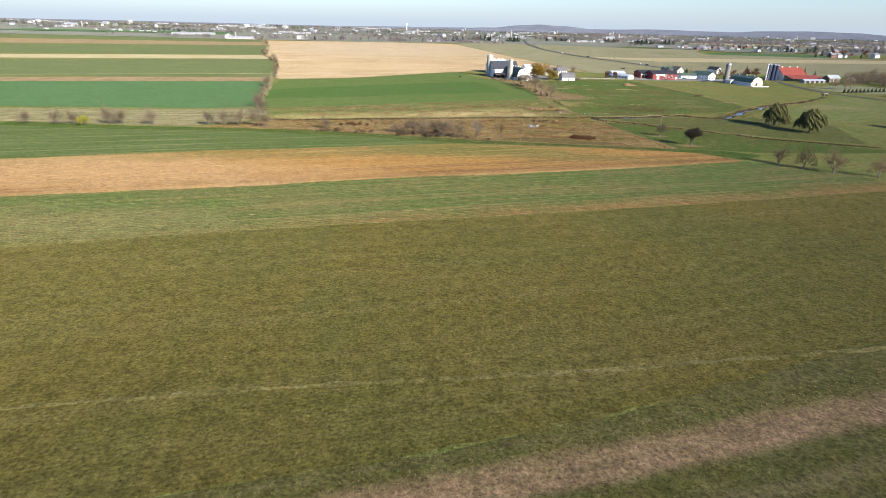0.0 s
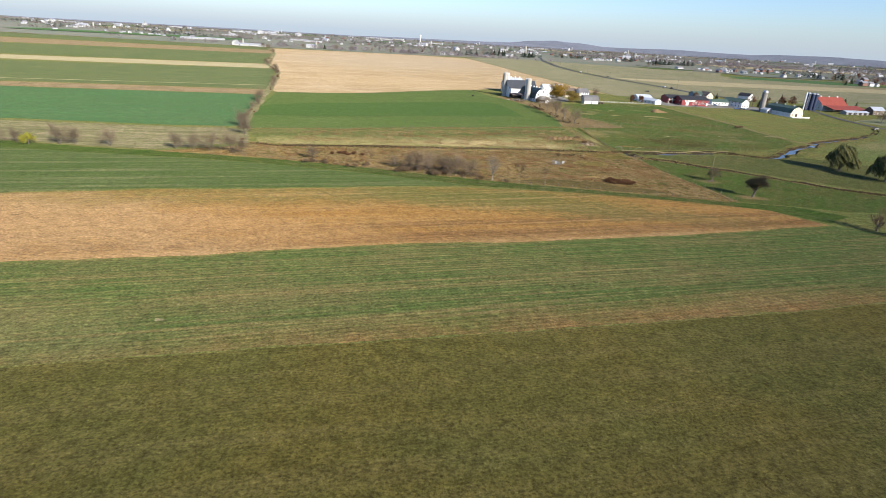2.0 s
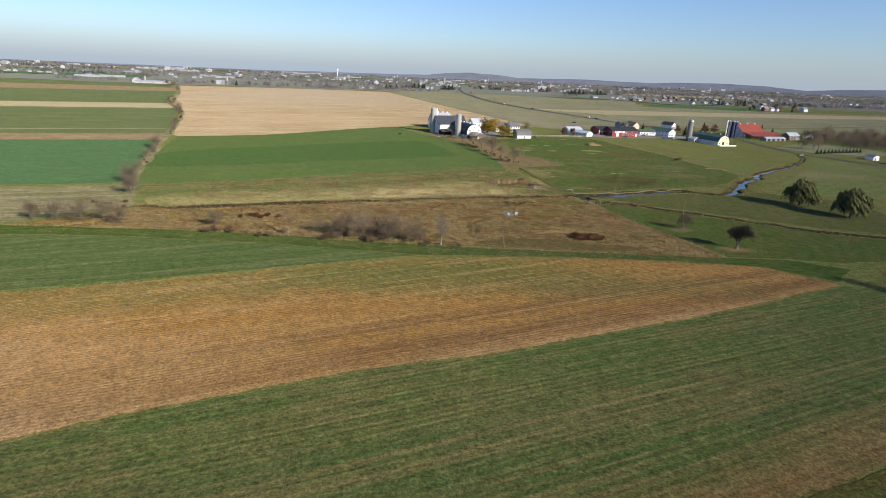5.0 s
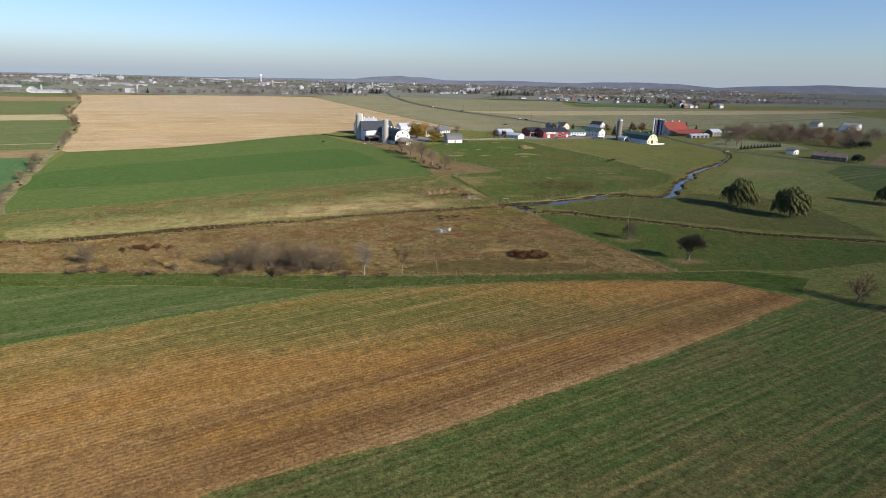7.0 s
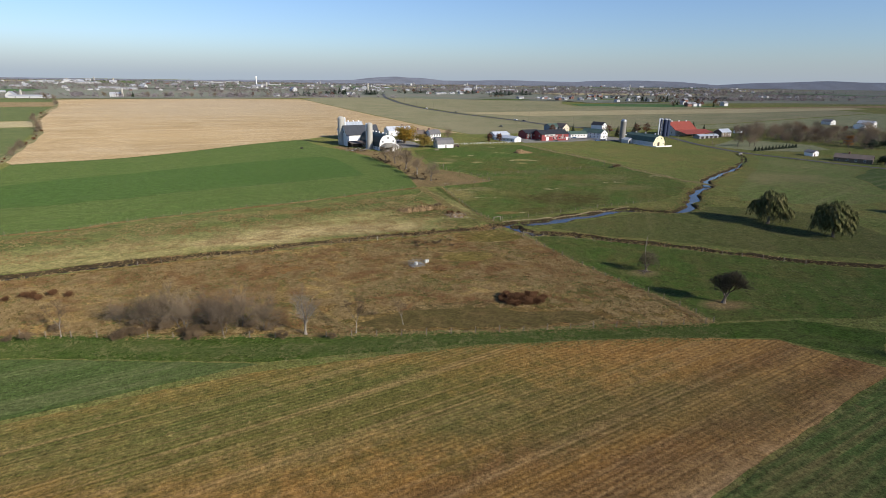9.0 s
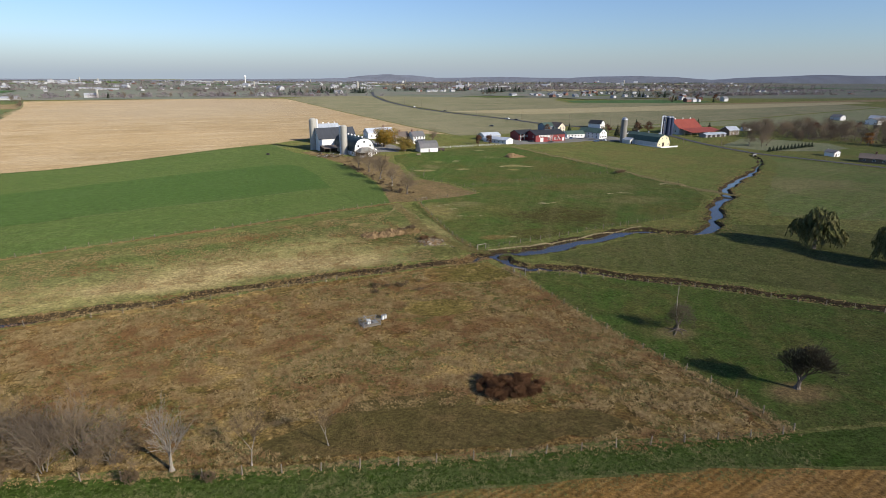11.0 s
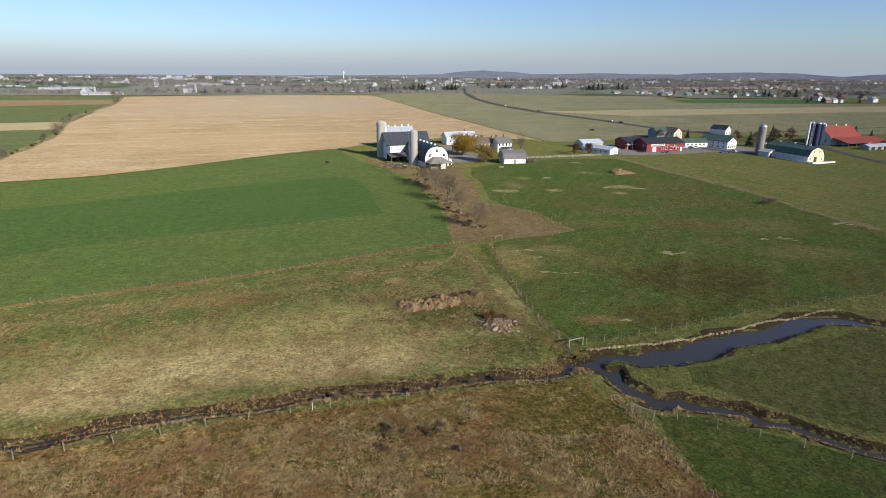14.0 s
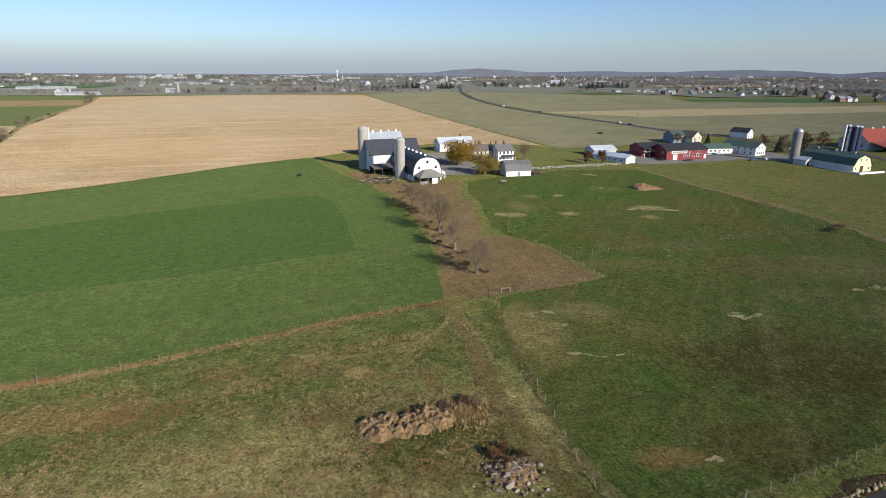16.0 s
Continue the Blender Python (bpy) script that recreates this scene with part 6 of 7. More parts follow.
part("porch_floor", Shape().box(2.0, 9.4, -6.9, -4.28, -0.3, 0.25), M["greywall"], house)
hx, hy = farm(43.5, 46.5)
building("farmhouse_wing", "older cream farmhouse wing with brown-grey roof", hx, hy, FA, 10.6, GABLE(8.0, 5.2, 8.2), "cream", "roof_brown", "house",
         windows=[("right", x, z, 0.9, 1.4) for x in (1.5, 4.0, 6.6, 9.2) for z in (0.9, 3.4)] + [("front", y, z, 0.9, 1.4) for y in (-2, 2) for z in (0.9, 3.4)], chimney=(5.0, 0))
building("garage", "small white barn with a weathered grey shingle roof", 107.3, 559.5, 8, 12.2, GAMBREL(9.5, 3.0, 6.8), "white", "roof_grey", "shed",
         windows=[("front", 0, 3.4, 0.9, 1.0)], doors=[("right", 6.2, 1.0, 2.1, "greywall")])
# far farm
ws = building("poultry_shed", "long low white shed with a pale metal roof", 184, 594.5, 122, 22.0, GABLE(8.2, 3.0, 4.6), "white", "roof_white", "shed",
              windows=[("left", x, 1.2, 1.2, 0.8) for x in (3, 7, 11, 15, 19)], doors=[("front", 0, 2.6, 2.4, "whitegrey")])
# the shadow-coloured door panel paints the shade of an open bay
building("implement_shed", "pale low shed behind the long shed", 171, 624, 14, 15.0, GABLE(10, 3.2, 5.2), "whitegrey", "roof_white", "shed", doors=[("right", 6, 4, 2.8, "shadow")])
rd = building("red_barn_store", "barn-red commercial building with dark grey roof", 208.5, 614.5, 13.5, 28.5, GABLE(15, 5.2, 8.2), "redwall", "roof_black", "store",
              windows=[("right", x, 1.2, 1.3, 1.7) for x in (12.5, 15.2, 19.0, 21.5, 24.0)] + [("right", x, 3.4, 0.9, 1.1) for x in (16, 22)] + [("front", y, 3.2, 1.0, 1.3) for y in (-4, 4)], doors=[("right", 27, 1.3, 2.4, "white"), ("right", 6.0, 2.6, 2.8, "white")])
sign = Shape().box(3.2, 14.0, -7.62, -7.5, 3.5, 5.0)
sg = part("signboard", sign, M["white"], rd, "white signboard with dark lettering")
bars = Shape()
for q in range(7):
    bars.box(3.9 + 1.4 * q, 4.9 + 1.4 * q, -7.66, -7.61, 3.9, 4.6)
part("lettering", bars, M["darkwood"], sg)
building("red_barn_annex", "dark red annex with porches and a dark roof", 199, 624, 13.5, 15.0, GABLE(12, 5.0, 7.4), "redwall", "roof_black", "store",
         windows=[("right", x, z, 1.1, 1.3) for x in (2, 5, 8, 11.5) for z in (0.9, 3.2)], doors=[("right", 13.4, 1.2, 2.2, "darkwood")])
pr = thing("porch", "two-storey dark timber porch with railings on the annex", "porch")
pr.matrix_basis = pose(199, 624, gz(199, 624), 0, 0, 13.5)
part("deck", Shape().box(0, 15, -8.6, -6.15, 2.6, 2.8), M["darkwood"], pr)
part("roof", Shape().prism([(-8.9, 4.9), (-8.9, 5.05), (-6.1, 5.7), (-6.1, 5.55)], -0.3, 15.3), M["roof_black"], pr)
for q in (0.2, 3.8, 7.5, 11.2, 14.8):
    part("post", Shape().box(q - 0.1, q + 0.1, -8.55, -8.35, -0.4, 4.95), M["white"], pr)
part("railing", Shape().box(0, 15, -8.52, -8.44, 3.5, 3.6).box(0, 15, -8.52, -8.44, 3.1, 3.18), M["white"], pr)
wh = building("white_workshop", "white two-storey workshop with green metal roof", 279.6, 627.5, 116, 22.0, GABLE(10.2, 5.0, 8.0), "white", "roof_green", "workshop",
              windows=[("front", y, 1.0, 1.3, 1.2) for y in (-3.4, -1.1, 1.1, 3.4)] + [("front", y, 4.2, 0.9, 1.2) for y in (-1.6, 1.6)] + [("left", x, 3.4, 1.0, 1.0) for x in (3, 7, 11, 15, 19)] + [("left", x, 1.0, 1.0, 1.1) for x in (3, 7, 11)])
building("workshop_wing", "low white wing with a green roof", 250, 640, 4, 17.0, GABLE(9.5, 3.2, 5.4), "white", "roof_green", "workshop", windows=[("right", x, 1.2, 1.2, 1.0) for x in (2, 5, 8, 11, 14)])
building("white_house", "white gabled house behind the workshops", 264, 675, 112, 12.0, GABLE(9.0, 5.4, 9.0), "cream", "roof_brown", "house", windows=[("front", y, z, 0.9, 1.4) for y in (-2.2, 2.2) for z in (1, 3.6)] + [("left", x, 3.6, 0.9, 1.4) for x in (2, 6, 10)])
building("teal_shed", "blue-grey shed behind the red store", 248, 684, 10, 13.0, GABLE(12, 5.6, 8.0), "bluegrey", "roof_green", "shed", doors=[("right", 6, 4, 4, "greywall")])
building("dark_roofed_house", "white house with a black roof", 321, 704, 122, 13.0, GABLE(9, 4.6, 7.4), "white", "roof_black", "house", windows=[("front", y, z, 0.9, 1.4) for y in (-2.4, 2.4) for z in (1, 3.6)])
silo("concrete_silo", "tall dark grey silo with a bright steel dome", 282.8, 601.5, 2.35, 19.6, "concrete", "steel", 1.9, chute=70)
building("feed_room", "small pale feed room at the silo's foot", 286, 592.5, 108, 7.5, GABLE(6.5, 2.9, 4.3), "whitegrey", "roof_light", "shed", doors=[("front", 1.4, 1.1, 2.1)], windows=[("front", -1.6, 1.1, 0.9, 0.9)])
yb = building("yellow_barn", "gambrel barn with cream-yellow gable and green roof", 299.0, 571.0, 103, 32.0, GAMBREL(12.6, 3.8, 8.8), "yellow", "roof_green", "barn", vents=3, vent_mat="steel",
              windows=[("front", -4.6, 1.3, 0.9, 1.1), ("front", 4.6, 1.3, 0.9, 1.1), ("front", -2, 5.6, 0.8, 1.1), ("front", 2, 5.6, 0.8, 1.1)] + [("left", 1.6 + 2.4 * k, 1.4, 1.2, 1.1) for k in range(13)], doors=[("front", 0.6, 2.0, 3.0)])
part("side_wall", Shape().box(0.05, 31.9, 6.31, 6.38, -0.5, 3.7), M["whitegrey"], yb, "weathered white side wall")
ap = thing("concrete_apron", "low white concrete barnyard wall and slab", "yard wall")
ap.matrix_basis = pose(299.0, 571.0, gz(299.0, 571.0), 0, 0, 103)
part("slab", Shape().box(-5.5, -0.1, -8.5, 8.5, -0.6, 0.12), M["concrete"], ap)
part("kerb_wall", Shape().box(-5.8, -5.5, -8.5, 8.8, -0.6, 0.95).box(-5.5, 20, 8.5, 8.8, -0.6, 0.8), M["white"], ap)
for _k, (_x, _y) in enumerate(((346.0, 642), (350.2, 641), (354.4, 642.5))):
    silo("sealed_silo", "dark blue enamelled steel silo in a row of three", _x, _y, 1.85, 17.4 - 0.4 * _k, "bluesteel", "steel", 1.3, chute=(200 if _k == 0 else None), hoops=False)
rr = building("red_roofed_barn", "big white barn with red metal roof", 361, 653, 14, 30.0, GABLE(20, 5.4, 12.6), "whitegrey", "roof_red", "barn", vents=3, windows=[("front", y, 2, 1.2, 1.4) for y in (-6, 0, 6)] + [("front", 0, 7, 1.2, 1.4)])
rs = thing("lean_shed", "red-roofed open lean-to on the big barn", "shed")
rs.matrix_basis = pose(361, 653, gz(361, 653), 0, 0, 14)
part("roof", Shape().prism([(-23, 2.6), (-23, 2.8), (-9.9, 5.6), (-9.9, 5.4)], 1, 42), M["roof_red"], rs)
part("back_wall", Shape().box(30.1, 42, -10.2, -10.0, -0.4, 5.2), M["whitegrey"], rs)
for q in (1.2, 9.3, 17.4, 25.5, 33.6, 41.8):
    part("post", Shape().box(q - 0.12, q + 0.12, -22.7, -22.46, -0.5, 2.7), M["wood"], rs)
# its four shadow-coloured panels paint the shade inside the bays
building("low_shed", "long low grey-roofed shed beside the red-roofed barn", 372, 622, 14, 26, GABLE(7, 2.4, 3.6), "greywall", "roof_light", "shed", doors=[("right", x, 3.2, 2.0, "shadow") for x in (4, 10, 16, 22)])
building("stone_house", "grey-brown stone house with pale roof", 404, 634, 14, 14, GABLE(9, 4.6, 7.4), "stone", "roof_light", "house", windows=[("right", x, z, 0.9, 1.3) for x in (2, 6, 10, 12.5) for z in (0.9, 3.0)])
building("white_trailer", "white box trailer parked by trees", 448, 664, 8, 12, GABLE(3.2, 3.4, 3.5), "whitemetal", "roof_white", "trailer", over=0.05, thick=0.06)
building("roadside_shed", "small white roadside shed", 383.5, 499.5, 100, 7, GABLE(6, 2.8, 4.2), "white", "roof_grey", "shed", windows=[("front", -1.5, 1.1, 0.9, 0.9)], doors=[("front", 1.2, 1.0, 2.0)])
# the stone material darkens these walls to paint their shaded side
building("grey_house", "long bungalow with brown roof, walls coloured dark for shade", 380, 480, -56, 22, GABLE(9, 2.8, 5.2), "stone", "roof_brown", "house", chimney=(8, 0), windows=[("left", x, 1.0, 1.2, 1.2) for x in (3, 8, 13, 18)] + [("right", x, 1.0, 1.2, 1.2) for x in (3, 8, 13, 18)])
building("far_barn", "white barn with pale roof among bare trees", 650, 738, 100, 12, GABLE(9.5, 4, 6.4), "whitegrey", "roof_grey", "barn")
building("far_barn", "white-walled farm shed with grey roof", 640, 694, 20, 24, GABLE(12, 4.5, 7), "white", "roof_grey", "barn")
building("far_barn", "large white farm building beyond the scrub", 672, 702, 110, 17, GABLE(11, 5, 8), "whitegrey", "roof_light", "barn", windows=[("front", y, 2, 1.2, 1.6) for y in (-4, 0, 4)])

# ---- vehicles ----
M["car_dark"] = plain_material("dark_car_paint", (0.03, 0.032, 0.038), 0.3, 0.05, 1.0, gloss=0.6)
M["car_white"] = plain_material("white_car_paint", (0.72, 0.72, 0.72), 0.3, 0.04, 1.0, gloss=0.6)
M["car_blue"] = plain_material("blue_car_paint", (0.05, 0.1, 0.2), 0.3, 0.05, 1.0, gloss=0.6)


def car(name, label, paint, tall=1.45, length=4.5):
    top = thing(name, label, "car")
    h = length / 2
    part("body", Shape().prism([(-h, 0.35), (h, 0.35), (h, 0.75), (h * 0.92, 0.92), (h * 0.45, 0.98), (-h * 0.95, 1.0), (-h, 0.8)], -0.88, 0.88), M[paint], top)
    cab = part("cabin", Shape().prism([(h * 0.5, 0.97), (h * 0.14, tall), (-h * 0.6, tall), (-h * 0.88, 0.98)], -0.76, 0.76), M[paint], top)
    for s in (-1, 1):
        part("window", Shape().prism([(h * 0.4, 1.0), (h * 0.12, tall - 0.07), (-h * 0.56, tall - 0.07), (-h * 0.78, 1.0)], s * 0.765, s * 0.775), M["glass"], cab)
        for q in (-0.62, 0.62):
            w = part("wheel", Shape().tube((s * 0.72, q * h, 0.33), (s * 0.92, q * h, 0.33), 0.33, 0.33, 14, True), M["rubber"], top)
            part("rim", Shape().tube((s * 0.90, q * h, 0.33), (s * 0.935, q * h, 0.33), 0.19, 0.19, 10, True), M["steel"], w)
    return top


dark_car = put(car("car", "dark car on the country road", "car_dark"), 210, 900, 20, 0.3)
white_car = put(car("car", "white car parked in the yard", "car_white"), 246, 628, 70, 0.12)
blue_car = put(car("car", "blue car parked by the workshops", "car_blue"), 250.5, 629, 75, 0.12)
for _o, _x, _y, _a, _z, _l in ((dark_car, 262, 786, 26, 0.3, "dark car on the country road"), (white_car, 256, 797, 26, 0.3, "pale car on the country road"), (dark_car, 214, 727, 70, 0.05, "dark vehicle standing in the field"), (white_car, 186, 978, 12, 0.3, "white car far along the road"),
                               (white_car, 272, 612, 20, 0.12, "white car at the edge of the yard"), (dark_car, 267, 610, 100, 0.12, "dark car by the yard's edge"), (blue_car, 263, 608, 100, 0.12, "blue car by the yard's edge"), (white_car, 255, 631, 75, 0.12, "white car parked beside the workshop"),
                               (dark_car, 222, 604.5, 100, 0.12, "dark car before the red store"), (dark_car, 206, 606, 60, 0.12, "dark car before the red annex"), (white_car, 87, 600, 110, 0.14, "white car in the farmyard"), (dark_car, 92, 604, 110, 0.14, "dark car in the farmyard"),
                               (white_car, 328, 640, 30, 0.1, "white vehicle between the silos"), (white_car, 318, 652, 80, 0.1, "white vehicle behind the barn"), (white_car, 312, 660, 10, 0.1, "white van behind the barn")):
    again(_o, _x, _y, _a, 1.0, _l, _z)

# ---- fences ----
post_mesh = Shape().tube((0, 0, -0.3), (0.02, 0.01, 1.4), 0.1, 0.085, 6, True).mesh("post", M["wood"])
rail_post_mesh = Shape().box(-0.07, 0.07, -0.07, 0.07, -0.3, 1.35).mesh("post", M["whitegrey"])


def fence(label, path, gap=4.0, height=1.0, wires=(0.45, 0.8, 1.1), rails=False, n=6, skip=0.06, thick=0.006):
    top = thing("fence", label, "fence")
    p = rounded(path, n)
    rnd = random.Random(len(path) * 31 + int(path[0][0]))
    d = np.concatenate([[0], np.cumsum(np.hypot(*np.diff(p, axis=0).T))])
    spots = []
    for s in np.arange(0, d[-1], gap):
        q = np.array([np.interp(s, d, p[:, 0]), np.interp(s, d, p[:, 1])])
        spots.append((q[0], q[1], gz(*q)))
    for k, (x, y, z) in enumerate(spots):
        if rnd.random() < skip and not rails:
            continue
        ob = part("post", rail_post_mesh if rails else post_mesh, None, top)
        ob.matrix_basis = pose(x, y, z, rnd.uniform(-4, 4), rnd.uniform(-4, 4), rnd.uniform(0, 90)) @ Matrix.Diagonal((1, 1, height * rnd.uniform(0.85, 1.15), 1))
    for h in wires:
        w = Shape()
        w.line([(a[0], a[1], a[2] + h) for a in spots], 0.045 if rails else thick, 4 if rails else 3)
        part("rail" if rails else "wire", w, M["whitegrey"] if rails else M["wood"], top)
    return top


fence("weathered post-and-wire fence along the wheat field", WHEAT_FENCE, 6.0, 1.0)
fence("post-and-wire fence beside the lane path", [(78, 412), (78.2, 390), (78.8, 370), (80, 354), (83, 346)], 4.5)
fence("post-and-wire fence between marsh and pasture", [(99.5, 245.5), (97.3, 260), (92.6, 280), (89, 300), (86, 322), (88, 330)], 5.0)
fence("post-and-wire fence along the marsh's south edge", [(-100, 276.5), (-56, 270.5), (0, 258.5), (28, 253.5), (50, 250.5), (73, 248), (99, 245)], 5.0)
fence("post-and-wire fence above the creek wall", [(86, 346), (103, 350.5), (124, 357), (146, 363), (165, 366)], 4.0)
fence("post-and-wire fence along the side ditch", [(92, 321), (105, 314), (124, 302.5), (139, 291), (158, 276)], 5.5)
fence("post-and-wire fence beside the creek in the meadow", [(-31, 313), (-14, 315.5), (13, 321.5), (35, 327), (56, 330)], 6.0)
fence("post-and-wire fence across the paddock", [(105, 439), (128, 445), (158, 453), (191, 463), (204, 467)], 5.0)
fence("post-and-wire fence round the earth pen", [(77, 414), (92, 418), (106, 424), (99, 447), (91, 461), (96, 484)], 5.0)
fence("white board fence between the farmyards", [(122, 572), (136, 576), (160, 583), (178, 589.5)], 3.0, 1.0, (0.4, 0.8, 1.15), True)
fence("white board fence before the gardens", [(408, 530), (400, 519), (394, 509)], 2.5, 0.9, (0.4, 0.8, 1.1), True)
fence("post fence along the farm track", [(186, 560), (193, 512), (204, 452), (214, 425)], 7.0)
fence("fence along the farm road", [(338, 575), (336, 545), (337, 520), (352, 486), (368, 452)], 6.0)
gate = put(thing("field_gate", "small timber gate frame at the creek crossing", "gate"), 83.8, 345.5, 20)
for q in (-1.6, 1.6):
    part("post", Shape().box(q - 0.09, q + 0.09, -0.09, 0.09, -0.3, 1.7), M["palebark"], gate)
part("crossbar", Shape().box(-1.7, 1.7, -0.07, 0.07, 1.5, 1.68), M["palebark"], gate)

again(gate, 81, 415.5, 14, 0.7, "timber gate frame at the earth pen")
again(gate, 87, 322, -40, 1.0, "pale timber gate frame at the marsh corner")

# utility poles along the road
pole = thing("utility_pole", "brown timber utility pole with crossarm", "utility pole", "utility poles along the road")
part("pole", Shape().tube((0, 0, -0.5), (0, 0, 10.5), 0.17, 0.11, 8, True), M["wood"], pole)
part("crossarm", Shape().box(-1.2, 1.2, -0.07, 0.07, 9.6, 9.75), M["wood"], pole)
for q in (-1.0, 0.0, 1.0):
    part("insulator", Shape().lathe([(0.05, 9.75), (0.07, 9.85), (0.03, 9.95)], 6, (q, 0)), M["stave"], pole)
put(pole, 270, 790, 30)
for _x, _y in ((236, 850), (214, 905), (196, 975), (187, 1060), (182, 1150), (186, 1260), (300, 735), (328, 702), (345, 640), (346, 566), (330, 590)):
    again(pole, _x, _y, 40)

# ---- meadow things ----
rnd_ = random.Random(33)
# dirt mound
mound = put(thing("dirt_mound", "long heap of dug earth with clods and roots", "mound"), 58, 367.5, 12)
for _k, (x, y, r, h) in enumerate(((-6.3, 1.2, 1.9, 1.35), (-3.4, 1.5, 1.9, 1.5), (-5.0, -1.1, 2.0, 1.5), (-2.1, -1.2, 1.9, 1.25), (-0.6, 0.9, 1.8, 1.3), (0.9, -0.9, 2.1, 1.45), (2.6, 1.2, 2.3, 1.9), (4.0, -0.4, 2.4, 1.7), (6.2, 0.8, 1.8, 0.9))):
    load = Shape()      # one barrow load after another
    r *= 1.16
    load.v = [(x + r * u * math.cos(a) * (1 + 0.22 * noise.noise(Vector((a * 1.3, u, _k)))), y + r * u * math.sin(a) * (1 + 0.22 * noise.noise(Vector((a * 1.3, u, _k + 40)))),
               -0.1 + h * 0.72 * (1 - u ** 2.3) * (1 + 0.6 * noise.noise(Vector((u * 3 * math.cos(a), u * 3 * math.sin(a), _k * 3.0)))) + 0.28 * noise.noise(Vector((u * r * 2.2 * math.cos(a), u * r * 2.2 * math.sin(a), _k * 7.0)))) for u in (1.12, 1.0, 0.88, 0.76, 0.64, 0.52, 0.4, 0.28, 0.16, 0.06) for a in [6.2832 * q / 26 for q in range(26)]]
    for i in range(9):
        load.f += [(i * 26 + q, i * 26 + (q + 1) % 26, (i + 1) * 26 + (q + 1) % 26, (i + 1) * 26 + q) for q in range(26)]
    load.f.append(tuple(234 + q for q in range(26)))
    part("load", load, M["soil"], mound)
for _k in range(70):
    x, y = rnd_.uniform(-8.5, 9), rnd_.gauss(0, 1.9)
    part("clod", Shape().rock((x, y, 0.05 + max(0, 0.9 - 0.35 * abs(y)) * (abs(x) < 6)), rnd_.uniform(0.1, 0.36), rnd_), M["soil"], mound)
for _k in range(60):      # rubble spilled towards the stone heap
    part("stone", Shape().rock((rnd_.uniform(6.5, 15), rnd_.gauss(-1.0, 1.2), 0.03), rnd_.uniform(0.08, 0.22), rnd_), M[rnd_.choice(("stone", "palestone", "soil"))], mound)
for _k in range(22):
    a = rnd_.uniform(0, 6.28)
    x, y = rnd_.uniform(1, 8), rnd_.gauss(0.4, 1.3)
    part("root", Shape().tube((x, y, 0.6), (x + 1.2 * math.cos(a), y + 1.2 * math.sin(a), 1.9), 0.05, 0.015, 4), M["twig"], mound)
again(brush, 67.5, 371, 70, 0.9, "dry brush on the earth mound")
again(brush, 66, 371.5, 20, 0.7, "dry brush on the earth mound")
again(brush, 63, 370.5, 120, 0.6, "dry brush on the earth mound")
for _k in range(5):
    again(brush, 52 + 2.6 * _k, 368.4 + 0.5 * _k, 77 * _k, 0.4, "dry roots and brush on the mound")
tufts("mound_straw", "straw and dead weeds over the earth mound", "tuft", [(64 + rnd_.gauss(0, 2.6), 369 + rnd_.gauss(0, 1.6)) for _ in range(420)], 0.55, rnd_, 8, 0.6)
tufts("mound_straw", "weeds round the foot of the mound", "tuftgreen", [(57 + rnd_.gauss(0, 5), 367 + rnd_.gauss(0, 2.4)) for _ in range(500)], 0.3, rnd_, 8, 0.8)
# stone heap
heap = put(thing("stone_heap", "heap of rough field stones and dead branches", "stone heap"), 70.5, 356, 0)
base = Shape()
base.v = [(3.6 * u * math.cos(a) * (1 + 0.25 * noise.noise(Vector((a * 1.5, u, 2)))), 3.4 * u * math.sin(a) * (1 + 0.25 * noise.noise(Vector((a * 1.5, u, 5)))), -0.08 + 0.85 * (1 - u * u) * (1 + 0.5 * noise.noise(Vector((3 * u * math.cos(a), 3 * u * math.sin(a), 8))))) for u in (1.05, 0.8, 0.55, 0.3, 0.1) for a in [6.2832 * q / 20 for q in range(20)]]
for i in range(4):
    base.f += [(i * 20 + q, i * 20 + (q + 1) % 20, (i + 1) * 20 + (q + 1) % 20, (i + 1) * 20 + q) for q in range(20)]
base.f.append(tuple(80 + q for q in range(20)))
part("earth_base", base, M["soil"], heap, "dark earth between the stones")
for _k in range(260):
    a, r = rnd_.uniform(0, 6.28), abs(rnd_.gauss(0, 1.9))
    x, y = r * math.cos(a) * 1.35, r * math.sin(a) * 1.3
    z = max(0.03, 0.85 - 0.24 * r) * rnd_.uniform(0.6, 1.1)
    part("stone", Shape().rock((x, y, z), abs(rnd_.gauss(0.14, 0.17)) + 0.09, rnd_), M[rnd_.choice(("stone", "stone", "soil", "palestone"))], heap)
for _k in range(46):
    a = rnd_.uniform(0, 6.28)
    x, y = rnd_.gauss(0, 1.6), rnd_.gauss(0.6, 1.6)
    part("branch", Shape().tube((x, y, 0.3), (x + 1.5 * math.cos(a), y + 1.5 * math.sin(a), 1.3), 0.06, 0.02, 5), M["twig"], heap)
for _x, _y, _s in ((68.5, 359, 0.8), (72, 358.5, 0.7), (70, 360.5, 0.6), (70, 357.5, 0.6), (71.5, 356, 0.45), (69, 355.5, 0.5)):
    again(redbush, _x, _y, _x * 50, _s, "dead brush lying on the stone heap")
